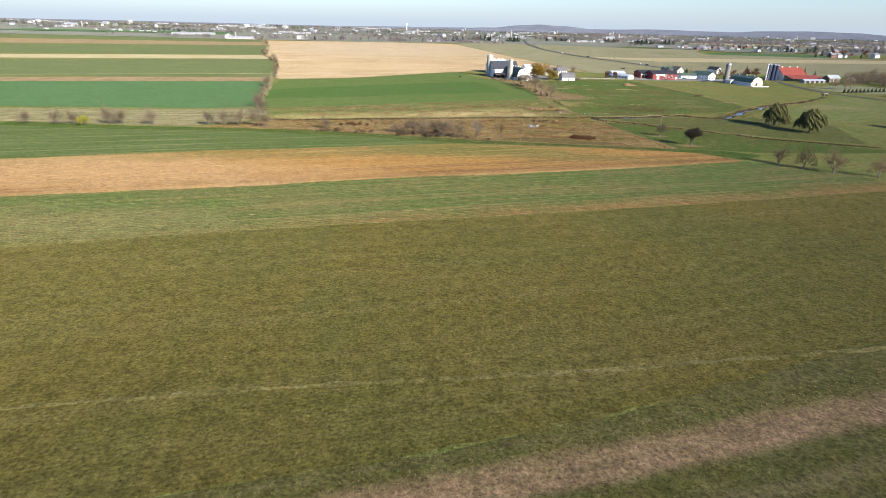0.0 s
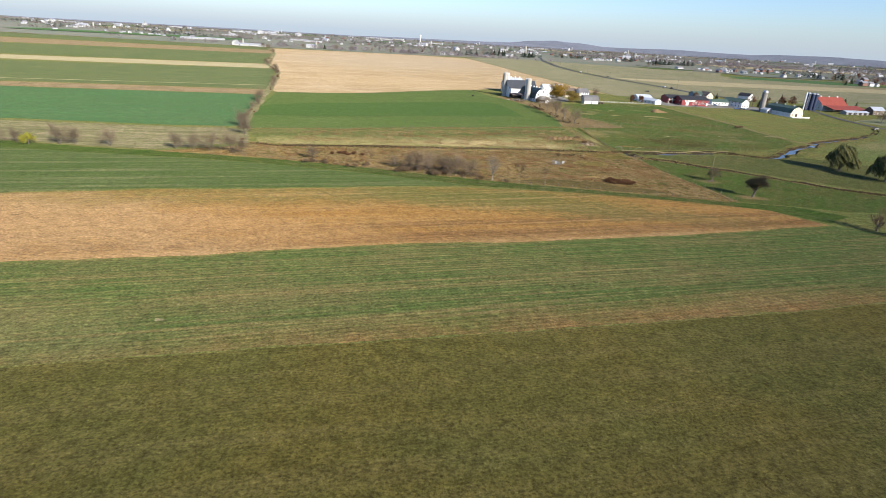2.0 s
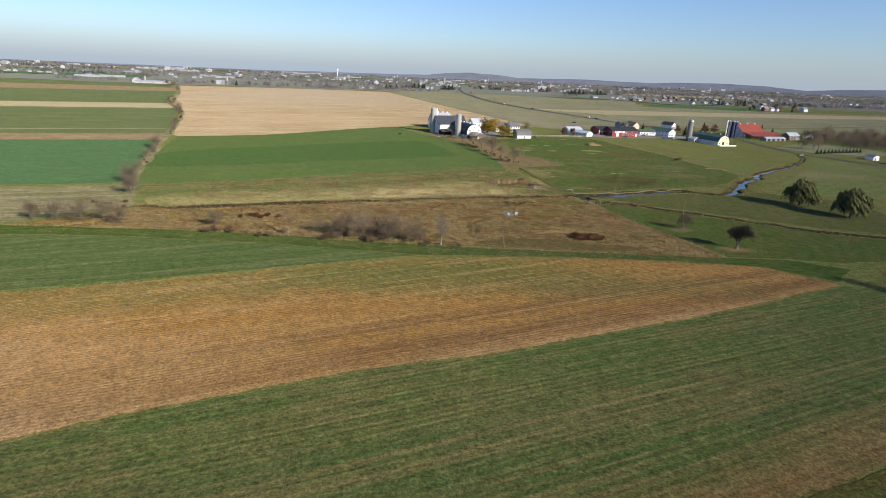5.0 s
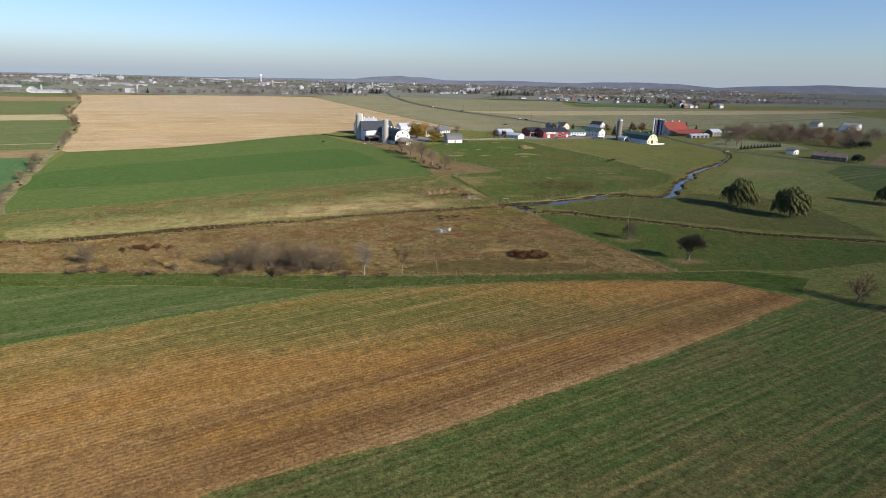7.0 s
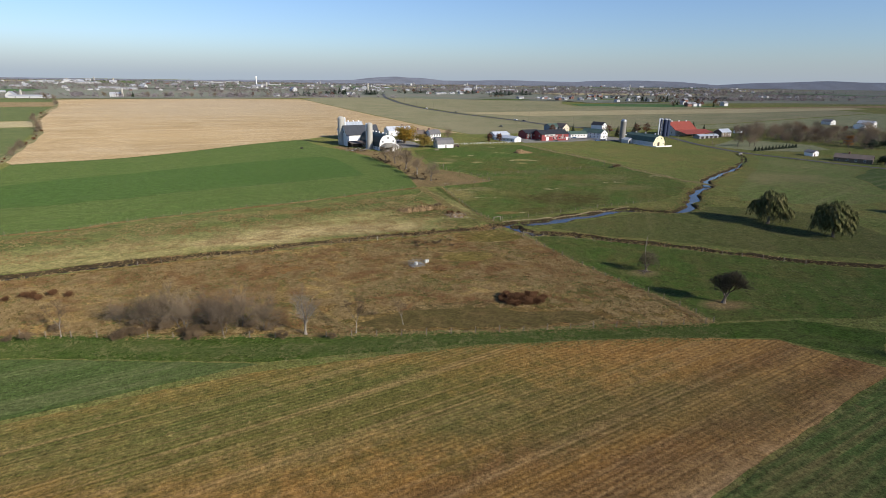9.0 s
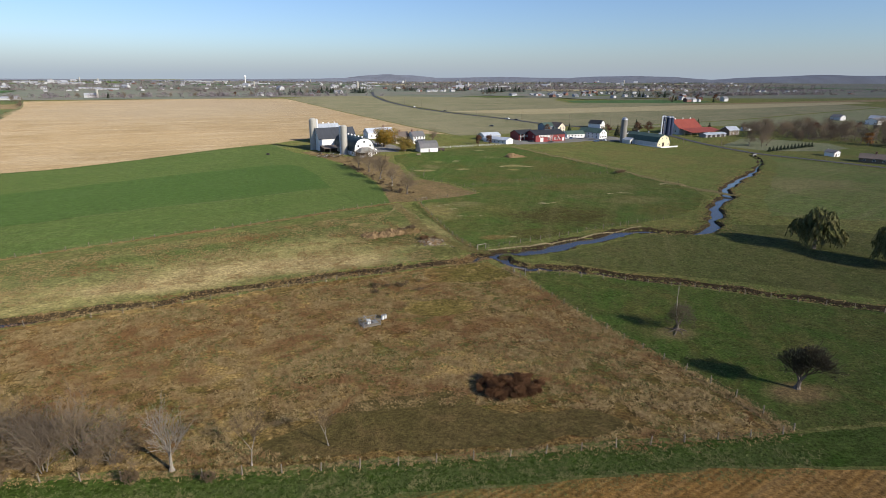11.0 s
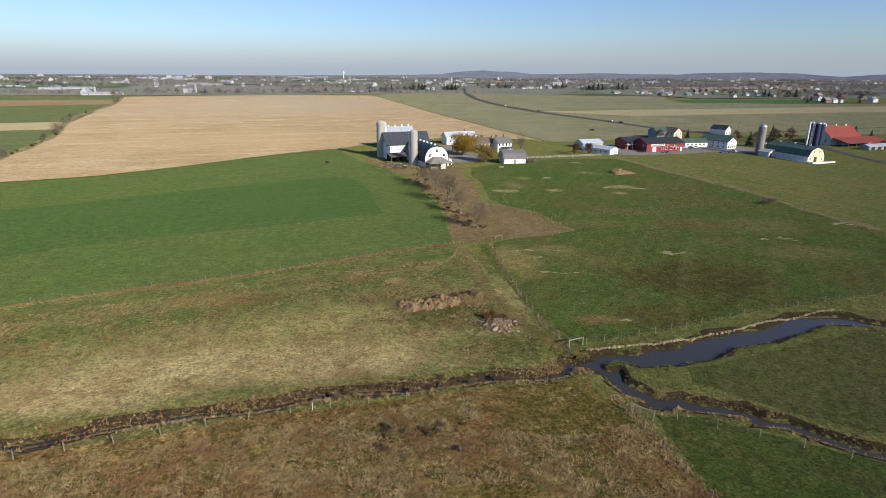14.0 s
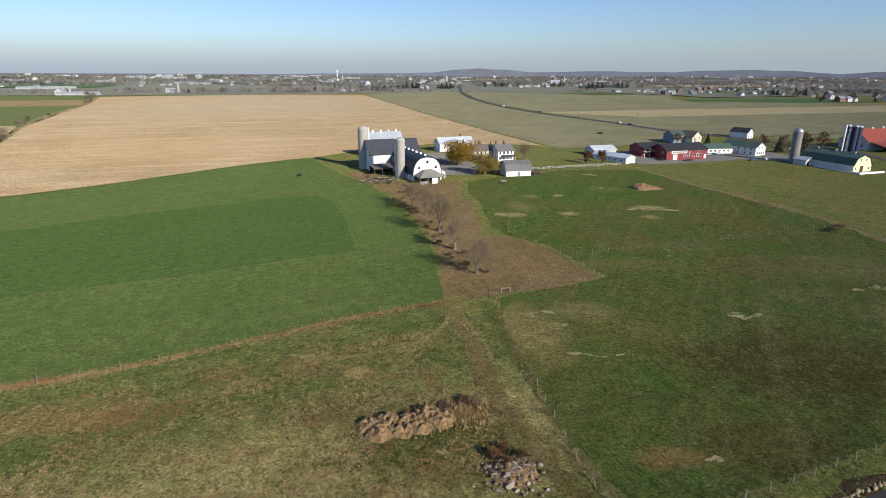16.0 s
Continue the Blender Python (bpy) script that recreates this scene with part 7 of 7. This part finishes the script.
# pump cage in the marsh
cage = put(thing("pump_cage", "galvanised steel cage round a pump in the marsh", "pump cage"), 44.5, 298.5, 16)
fr = Shape()
for a, b in (((-1.9, -1.3), (1.9, -1.3)), ((1.9, -1.3), (1.9, 1.3)), ((1.9, 1.3), (-1.9, 1.3)), ((-1.9, 1.3), (-1.9, -1.3))):
    for z in (0.15, 0.75, 1.35):
        fr.tube((*a, z), (*b, z), 0.045, 0.045, 6)
part("frame", fr, M["greymetal"], cage)
for x in (-1.9, -0.63, 0.63, 1.9):
    for y in (-1.3, 1.3):
        part("upright", Shape().tube((x, y, -0.3), (x, y, 1.5), 0.05, 0.05, 6, True), M["greymetal"], cage)
part("pump_box", Shape().box(-0.6, 0.1, -0.4, 0.3, 0.3, 1.05).box(-0.66, 0.16, -0.46, 0.36, 1.05, 1.15), M["whitegrey"], cage)
part("platform", Shape().box(-1.8, 1.8, -1.2, 1.2, 0.1, 0.25), M["wood"], cage)
part("panel", Shape().box(0.6, 1.7, -0.2, 0.9, 0.5, 0.56).box(0.6, 1.7, -0.9, -0.3, 0.5, 0.56), M["greymetal"], cage)
part("pipe", Shape().tube((-0.2, 0.3, 0.9), (-0.9, 1.1, 1.9), 0.06, 0.06, 8, True), M["steel"], cage)
drum = put(thing("drum", "white steel drum beside the pump cage", "drum", "drums by the pump cage"), 47.5, 300.6)
part("shell", Shape().lathe([(0.3, 0), (0.31, 0.02), (0.3, 0.3), (0.315, 0.33), (0.3, 0.36), (0.3, 0.62), (0.315, 0.65), (0.3, 0.68), (0.31, 0.95), (0.28, 1.0)], 16), M["whitegrey"], drum)
part("rim", Shape().lathe([(0.33, 0.93), (0.33, 0.98), (0.28, 1.0)], 16), M["steel"], drum)
again(drum, 48.1, 301.0, 40)
stake = put(thing("white_stake", "short white marker stake by the ditch", "stake"), 36.8, 327.2, 10)
part("shaft", Shape().tube((0, 0, -0.2), (0.05, 0, 1.3), 0.06, 0.05, 6, True), M["whitegrey"], stake)
part("cap", Shape().tube((0.05, 0, 1.3), (0.05, 0, 1.36), 0.08, 0.07, 6, True), M["whitegrey"], stake)
# brush piles and the spoil heap on the pasture
for _x, _y, _l in ((200, 463, 2.6), (196, 460, 2.0)):
    again(brush, _x, _y, _x, 1.1, "pile of cut brush on the pasture")
    again(brush, _x + 1.6, _y + 0.8, _x + 90, 0.9, "pile of cut brush on the pasture")
spoil = put(thing("spoil_heap", "heap of tan soil on the pasture", "mound"), 163, 527, 14)
sv, sf = [], []
for j in range(11):
    for i in range(21):
        u, v = i / 10 - 1, j / 5 - 1
        r = max(0, 1 - u * u) * max(0, 1 - v * v)
        sv.append((u * 6.5, v * 4, -0.06 + 3.2 * r * (0.6 + 0.7 * (0.4 - u) ** 2) * (0.8 + 0.5 * noise.noise(Vector((u * 3, v * 3, 1))))))
for j in range(10):
    for i in range(20):
        a = j * 21 + i
        sf.append((a, a + 1, a + 22, a + 21))
sh = Shape()
sh.v, sh.f = sv, sf
part("heap", sh, M["soil"], spoil)
for _k in range(24):
    part("clod", Shape().rock((rnd_.uniform(-5, -1), rnd_.gauss(0, 1.4), 0.7 + rnd_.uniform(0, 0.9)), rnd_.uniform(0.3, 0.7), rnd_), M["darkwood"], spoil)
# planks and scrap by the barn
pile = put(thing("scrap_pile", "jumble of old planks, beams and scrap by the barn", "scrap pile"), 50, 549, 0)
for _k in range(120):
    x, y, a = rnd_.gauss(0, 5.5), rnd_.gauss(0, 4.5), rnd_.uniform(0, 6.28)
    l = rnd_.uniform(1.0, 3.2)
    z = rnd_.uniform(0.1, 0.9)
    part("plank", Shape().beam((x, y, z), (x + l * math.cos(a), y + l * math.sin(a), z + rnd_.uniform(-0.2, 0.7)), rnd_.uniform(0.12, 0.4), 0.1), M[rnd_.choice(("wood", "darkwood", "wood", "whitegrey", "soil"))], pile)
for _x, _y in ((44, 556), (54, 541), (60, 536), (49, 541)):
    again(brush, _x, _y, _x * 9, 0.7, "dry brush by the scrap pile")
wagon = put(thing("farm_wagon", "dark timber farm wagon by the garage", "wagon"), 123, 560, 10)
part("bed", Shape().box(-2.2, 2.2, -1.0, 1.0, 0.9, 1.1).box(-2.2, 2.2, -1.0, -0.9, 1.1, 1.9).box(-2.2, 2.2, 0.9, 1.0, 1.1, 1.9).box(-2.2, -2.1, -0.9, 0.9, 1.1, 1.9), M["darkwood"], wagon)
for x in (-1.5, 1.5):
    for y in (-1.05, 1.05):
        part("wheel", Shape().tube((x, y - 0.08, 0.45), (x, y + 0.08, 0.45), 0.45, 0.45, 14, True), M["rubber"], wagon)
hd = put(thing("feeder", "dark round feeder ring on the wheat's edge", "feeder"), 12, 563, 0)
part("ring", Shape().lathe([(1.0, 0), (1.0, 0.8), (0.85, 0.8), (0.85, 0.05)], 16), M["shadow"], hd)
bench = put(thing("hay_rack", "small timber hay rack in the yard", "rack"), 104, 541, 10)
part("rack", Shape().box(-1.3, 1.3, -0.5, 0.5, 0.5, 0.62).box(-1.3, 1.3, -0.5, -0.42, 0.62, 1.2).box(-1.3, 1.3, 0.42, 0.5, 0.62, 1.2), M["wood"], bench)
for x in (-1.2, 1.2):
    part("leg", Shape().box(x - 0.07, x + 0.07, -0.45, 0.45, -0.1, 0.55), M["wood"], bench)
# pale stone wall along the creek's north bank
wall = tagged(new("creek_wall"), "low pale wall of earth and stones along the creek bank", "wall", kind="structure")
WALL = rounded([(85.5, 343.8), (91, 344.6), (98, 345.4), (104, 346.6), (111, 348.8), (120, 351.4), (128, 353.9), (136, 356.6), (146, 358.6)], 22)
for q in WALL:
    part("stone", Shape().rock((0, 0, 0), rnd_.uniform(0.22, 0.42), rnd_), M["banklip"], wall).matrix_basis = pose(q[0] + rnd_.gauss(0, 0.12), q[1] + rnd_.gauss(0, 0.12), gz(q[0], q[1]) + 0.14, rnd_.uniform(-20, 20), rnd_.uniform(-20, 20), rnd_.uniform(0, 360))
# stones and a culvert at the farm road
culvert = put(thing("culvert", "dark stone culvert under the farm road", "culvert"), 333, 517, 30)
part("parapet", Shape().box(-3, 3, -0.3, 0.3, -0.5, 0.9), M["concrete"], culvert)
# flat dark panel painting the shade of the culvert's opening
part("mouth", Shape().box(-1.2, 1.2, -0.36, -0.28, -0.6, 0.3), M["shadow"], culvert)

# ---- the distance: villages, farms and woods ----
def far_house(name, label, w, l, eave, ridge, wall, roof, rows=2, category="house"):
    ob = building(name, label, 0, 0, 0, l, GABLE(w, eave, ridge), wall, roof, category, over=0.4, simple=True,
                  windows=[("right", l * (k + 0.5) / 3, 1.0 + 2.6 * (rows - 1), 1.3, 1.5) for k in range(3)] + [("front", 0, 1.0 + 2.6 * r, 1.3, 1.5) for r in range(rows)])
    return ob


FAR = [far_house("village_house", "white two-storey village house with grey roof", 9, 12, 5.4, 8.4, "farwall", "farroof"),
       far_house("village_house", "pale village house with grey roof", 9, 13, 4.6, 7.6, "farwall", "farroof"),
       far_house("village_house", "red brick village house with dark roof", 9, 12, 5.2, 8.2, "brick", "farroof"),
       far_house("village_house", "low white bungalow with pale roof", 9, 16, 3.0, 5.4, "farwall", "farroof2", 1),
       far_house("village_house", "grey village house with dark roof", 9, 12, 5.0, 8.0, "farwall", "farroof")]
BARN = far_house("far_barn", "white farm barn with pale metal roof", 14, 26, 6.5, 12, "farwall", "farroof2", 1, "barn")
LONG = far_house("long_poultry_house", "long white poultry house with a pale roof", 11, 58, 3.0, 5.2, "farwall", "farroof2", 1, "barn")
HALL = far_house("warehouse", "large pale flat warehouse on the edge of town", 30, 80, 6.0, 7.2, "farwall", "farroof2", 1, "warehouse")
FSILO = silo("far_silo", "pale concrete farm silo in the distance", 0, 0, 2.8, 22, chute=None, hoops=False)
_used = set()


def far_put(ob, x, y, turn, size=1.0):
    if ob not in _used:
        _used.add(ob)
        ob.matrix_basis = pose(x, y, float(land(x, y)), 0, 0, turn)
        ob.scale = (size, size, size)
    else:
        c = copy_thing(ob, pose(x, y, float(land(x, y)), 0, 0, turn))
        c.scale = (size, size, size)


_rnd = random.Random(77)
CLUSTERS = [(590, 1450, 20, 80, 160), (560, 1300, 5, 30, 30), (760, 1230, 10, 60, 90), (700, 1085, 3, 25, 20), (138, 1690, 2, 12, 12), (54, 1524, 2, 10, 10), (-42, 1520, 2, 10, 8), (410, 1820, 9, 70, 30), (590, 1990, 10, 80, 60),
            (840, 1640, 10, 80, 60), (1180, 1890, 12, 120, 120), (1350, 2200, 12, 150, 150), (1500, 1700, 8, 120, 90), (250, 2200, 14, 160, 140), (-60, 2350, 10, 120, 120), (-320, 2050, 8, 120, 140), (-520, 1900, 6, 90, 100), (-720, 1650, 6, 60, 60), (-1000, 1850, 9, 150, 120)]
for cx, cy, n_, sx_, sy_ in CLUSTERS:
    for _ in range(n_):
        far_put(_rnd.choices(FAR, (4, 3, 2, 3, 3))[0], cx + _rnd.gauss(0, sx_ * 0.6), cy + _rnd.gauss(0, sy_ * 0.6), _rnd.choice((14, 18, 104, 108, 60, 200)), _rnd.uniform(0.6, 1.0))
for _ in range(150):
    y = _rnd.uniform(2100, 4300)
    x = y * _rnd.uniform(-0.75, 0.8) + 60
    far_put(_rnd.choices(FAR, (8, 2, 1, 4, 2))[0], x, y, _rnd.uniform(0, 180), _rnd.uniform(0.9, 1.3))
for _ in range(26):
    y = _rnd.uniform(1900, 4200)
    x = y * _rnd.uniform(-0.75, 0.6) + 40
    far_put(BARN, x, y, _rnd.uniform(0, 180), _rnd.uniform(0.9, 1.3))
    if _rnd.random() < 0.6:
        far_put(FSILO, x + 16, y + 6, 0, _rnd.uniform(0.8, 1.2))
for x, y, a in ((-447, 1226, 8), (-742, 1626, 5), (-700, 1660, 6), (-600, 2150, 4), (-520, 2030, 10), (300, 2600, 5), (-900, 2300, 0), (-1300, 2500, 8), (-200, 2700, 3), (820, 2500, 14)):
    far_put(LONG, x, y, a)
for _ in range(16):
    y = _rnd.uniform(3000, 4400)
    far_put(HALL, y * _rnd.uniform(-0.7, 0.2), y, _rnd.uniform(-20, 20), _rnd.uniform(0.7, 1.2))
far_put(BARN, -345, 1380, 10, 0.7)
far_put(FSILO, -322, 1375, 0, 0.75)
far_put(BARN, -455, 1246, 100, 0.8)
far_put(FSILO, -438, 1246, 0, 0.6)
# water tower
tower = thing("water_tower", "slim white water tower over the town", "water tower")
tower.matrix_basis = pose(-250, 3640, float(land(-250, 3640)))
part("column", Shape().lathe([(4.0, -1), (2.8, 4), (2.6, 24), (4.6, 28)], 20), M["white"], tower)
part("tank", Shape().lathe([(4.6, 28), (6.0, 31), (6.0, 36), (4.6, 38.5), (1.0, 40)], 20), M["white"], tower)
# trees near enough to tell apart
for x, y, o, s in ((-8, 1522, pine, 1.4), (13, 1590, pine, 1.8), (24, 1585, pine, 1.5), (38, 1591, pine, 1.9), (52, 1600, thicket, 1.6), (66, 1610, pine, 1.7), (76, 1540, russet, 1.0), (90, 1709, pine, 2.2), (104, 1720, pine, 2.4), (121, 1750, pine, 2.2), (112, 1700, pine, 2.0), (182, 1673, pine, 2.4), (172, 1690, pine, 2.0),
                   (194, 1700, pine, 2.2), (306, 1900, thicket, 1.8), (330, 1880, russet, 1.2), (356, 1900, pine, 2.0), (300, 1850, pine, 1.6), (494, 1875, pine, 2.0), (510, 1870, pine, 2.2), (542, 1734, pine, 2.3), (556, 1740, pine, 2.1), (570, 1745, pine, 2.4), (584, 1750, pine, 2.0), (637, 1780, pine, 2.3), (652, 1790, pine, 2.2),
                   (470, 1560, thicket, 1.0), (480, 1560, thicket, 1.0), (490, 1562, thicket, 0.9), (500, 1565, thicket, 1.1), (740, 1220, pine, 1.9), (728, 1226, pine, 1.6), (690, 1230, pine, 1.8), (702, 1236, pine, 1.5), (-340, 1330, thicket, 1.4), (-270, 1345, thicket, 1.5), (-300, 1360, pine, 1.4), (-240, 1350, thicket, 1.4),
                   (-200, 1380, thicket, 1.2), (-160, 1400, thicket, 1.3), (-120, 1400, thicket, 1.2), (-60, 1440, thicket, 1.3), (-90, 1420, russet, 0.9)):
    again(o, x, y, x * 17 % 360, s, {pine: "dark evergreen by the far village", thicket: "bare tree beyond the stubble field", russet: "russet tree by the far village"}[o])


for _ in range(26):
    x, y = _rnd.choice(((700, 1090), (630, 1320), (760, 1240), (880, 1400)))
    again(_rnd.choice((thicket, thicket, russet, pine)), x + _rnd.gauss(0, 40), y + _rnd.gauss(0, 25), _rnd.uniform(0, 360), _rnd.uniform(0.7, 1.2), "tree among the far village houses")


def woods(name, label, material, trees, rnd, height, clumps=16, clump=1.0):
    """Far woodland: every tree a loose heap of twig clumps."""
    sh = Shape()
    for x, y in trees:
        h = height * rnd.uniform(0.7, 1.25)
        z = float(land(x, y))
        for _ in range(clumps):
            a, r = rnd.uniform(0, 6.28), h * 0.42 * math.sqrt(rnd.random())
            c = Vector((x + r * math.cos(a), y + r * math.sin(a), z + h * rnd.uniform(0.15, 1.0) * (1 - 0.35 * r / (h * 0.42))))
            d = Vector((math.cos(a) * r / h + rnd.gauss(0, 0.3), math.sin(a) * r / h + rnd.gauss(0, 0.3), 0.55 + rnd.gauss(0, 0.2))).normalized()
            s = d.orthogonal().normalized() * h * rnd.uniform(0.1, 0.2) * clump
            u = d.cross(s)
            sh.face(c - s, c - u * 0.8, c + s, c + u * 0.9)
    return tagged(new(name, sh.mesh(name, M[material])), label, "woods", kind="stuff")


spots, dark = [], []
for _ in range(150):          # copses and tree rows
    y = _rnd.uniform(1700, 4400)
    x = y * _rnd.uniform(-0.8, 0.9) + 60
    if abs(x - 200) < 60 and y < 1900:
        continue
    wide, deep = _rnd.uniform(20, 130) * y / 2500, _rnd.uniform(8, 30)
    (dark if _rnd.random() < 0.22 else spots).extend((x + _rnd.gauss(0, wide), y + _rnd.gauss(0, deep)) for _ in range(int(wide * 0.28) + 5))
for cx, cy, n_, wx, wy in ((700, 1850, 70, 160, 30), (900, 1750, 60, 120, 40), (1250, 2000, 90, 180, 50), (1000, 2300, 80, 260, 40), (620, 2150, 70, 160, 40), (-80, 1900, 40, 140, 40), (150, 2050, 40, 100, 40), (1600, 1900, 60, 130, 40), (980, 1330, 40, 60, 30), (1250, 1420, 50, 110, 30), (500, 2500, 60, 300, 30), (1900, 2500, 90, 300, 50)):
    spots += [(cx + _rnd.gauss(0, wx), cy + _rnd.gauss(0, wy)) for _ in range(n_)]
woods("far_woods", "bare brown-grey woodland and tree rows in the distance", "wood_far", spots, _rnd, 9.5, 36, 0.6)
# belts of woodland on the far side of the fields
belts = []
for cx, cy, n_, wx, wy in ((1010, 1400, 70, 70, 22), (1180, 1440, 60, 90, 25), (1720, 1760, 110, 170, 40), (980, 2060, 120, 190, 50), (1300, 2150, 140, 260, 50), (700, 2250, 120, 260, 60), (1900, 2400, 160, 420, 60), (250, 2300, 110, 260, 70), (-250, 2500, 130, 380, 120), (-900, 2700, 140, 560, 160), (-1600, 3000, 130, 700, 160),
                           (300, 3100, 170, 700, 120), (1400, 3000, 190, 800, 120), (-600, 3500, 190, 1100, 160), (1000, 3800, 190, 1200, 130), (-400, 1950, 40, 200, 60), (-700, 2150, 40, 200, 60), (2400, 3000, 120, 420, 90), (-300, 1345, 60, 130, 26), (-60, 1425, 60, 110, 24), (-480, 1330, 40, 110, 30), (60, 1480, 30, 60, 20)):
    belts += [(cx + _rnd.gauss(0, wx), cy + _rnd.gauss(0, wy)) for _ in range(n_)]
woods("far_woods", "belts of bare woodland, coloured brown-grey for haze", "wood_haze", belts, _rnd, 10.5, 46, 0.55)
for cx, cy, n_, wx, wy in ((20, 1560, 26, 26, 22), (100, 1715, 34, 26, 18), (184, 1690, 20, 12, 16), (330, 1890, 22, 34, 14), (500, 1872, 18, 16, 10), (562, 1742, 40, 26, 14), (645, 1785, 24, 18, 12), (715, 1228, 16, 26, 10), (1000, 1400, 26, 44, 14), (860, 1560, 24, 60, 18)):
    dark += [(cx + _rnd.gauss(0, wx), cy + _rnd.gauss(0, wy)) for _ in range(n_)]
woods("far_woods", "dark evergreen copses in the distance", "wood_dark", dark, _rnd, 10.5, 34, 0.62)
scrub = [scrub_spot(_rnd) for _ in range(330)]
woods("scrub_woods", "dense bare scrub woodland beyond the farm road", "wood_scrub", scrub, _rnd, 9.0, 60, 0.24)
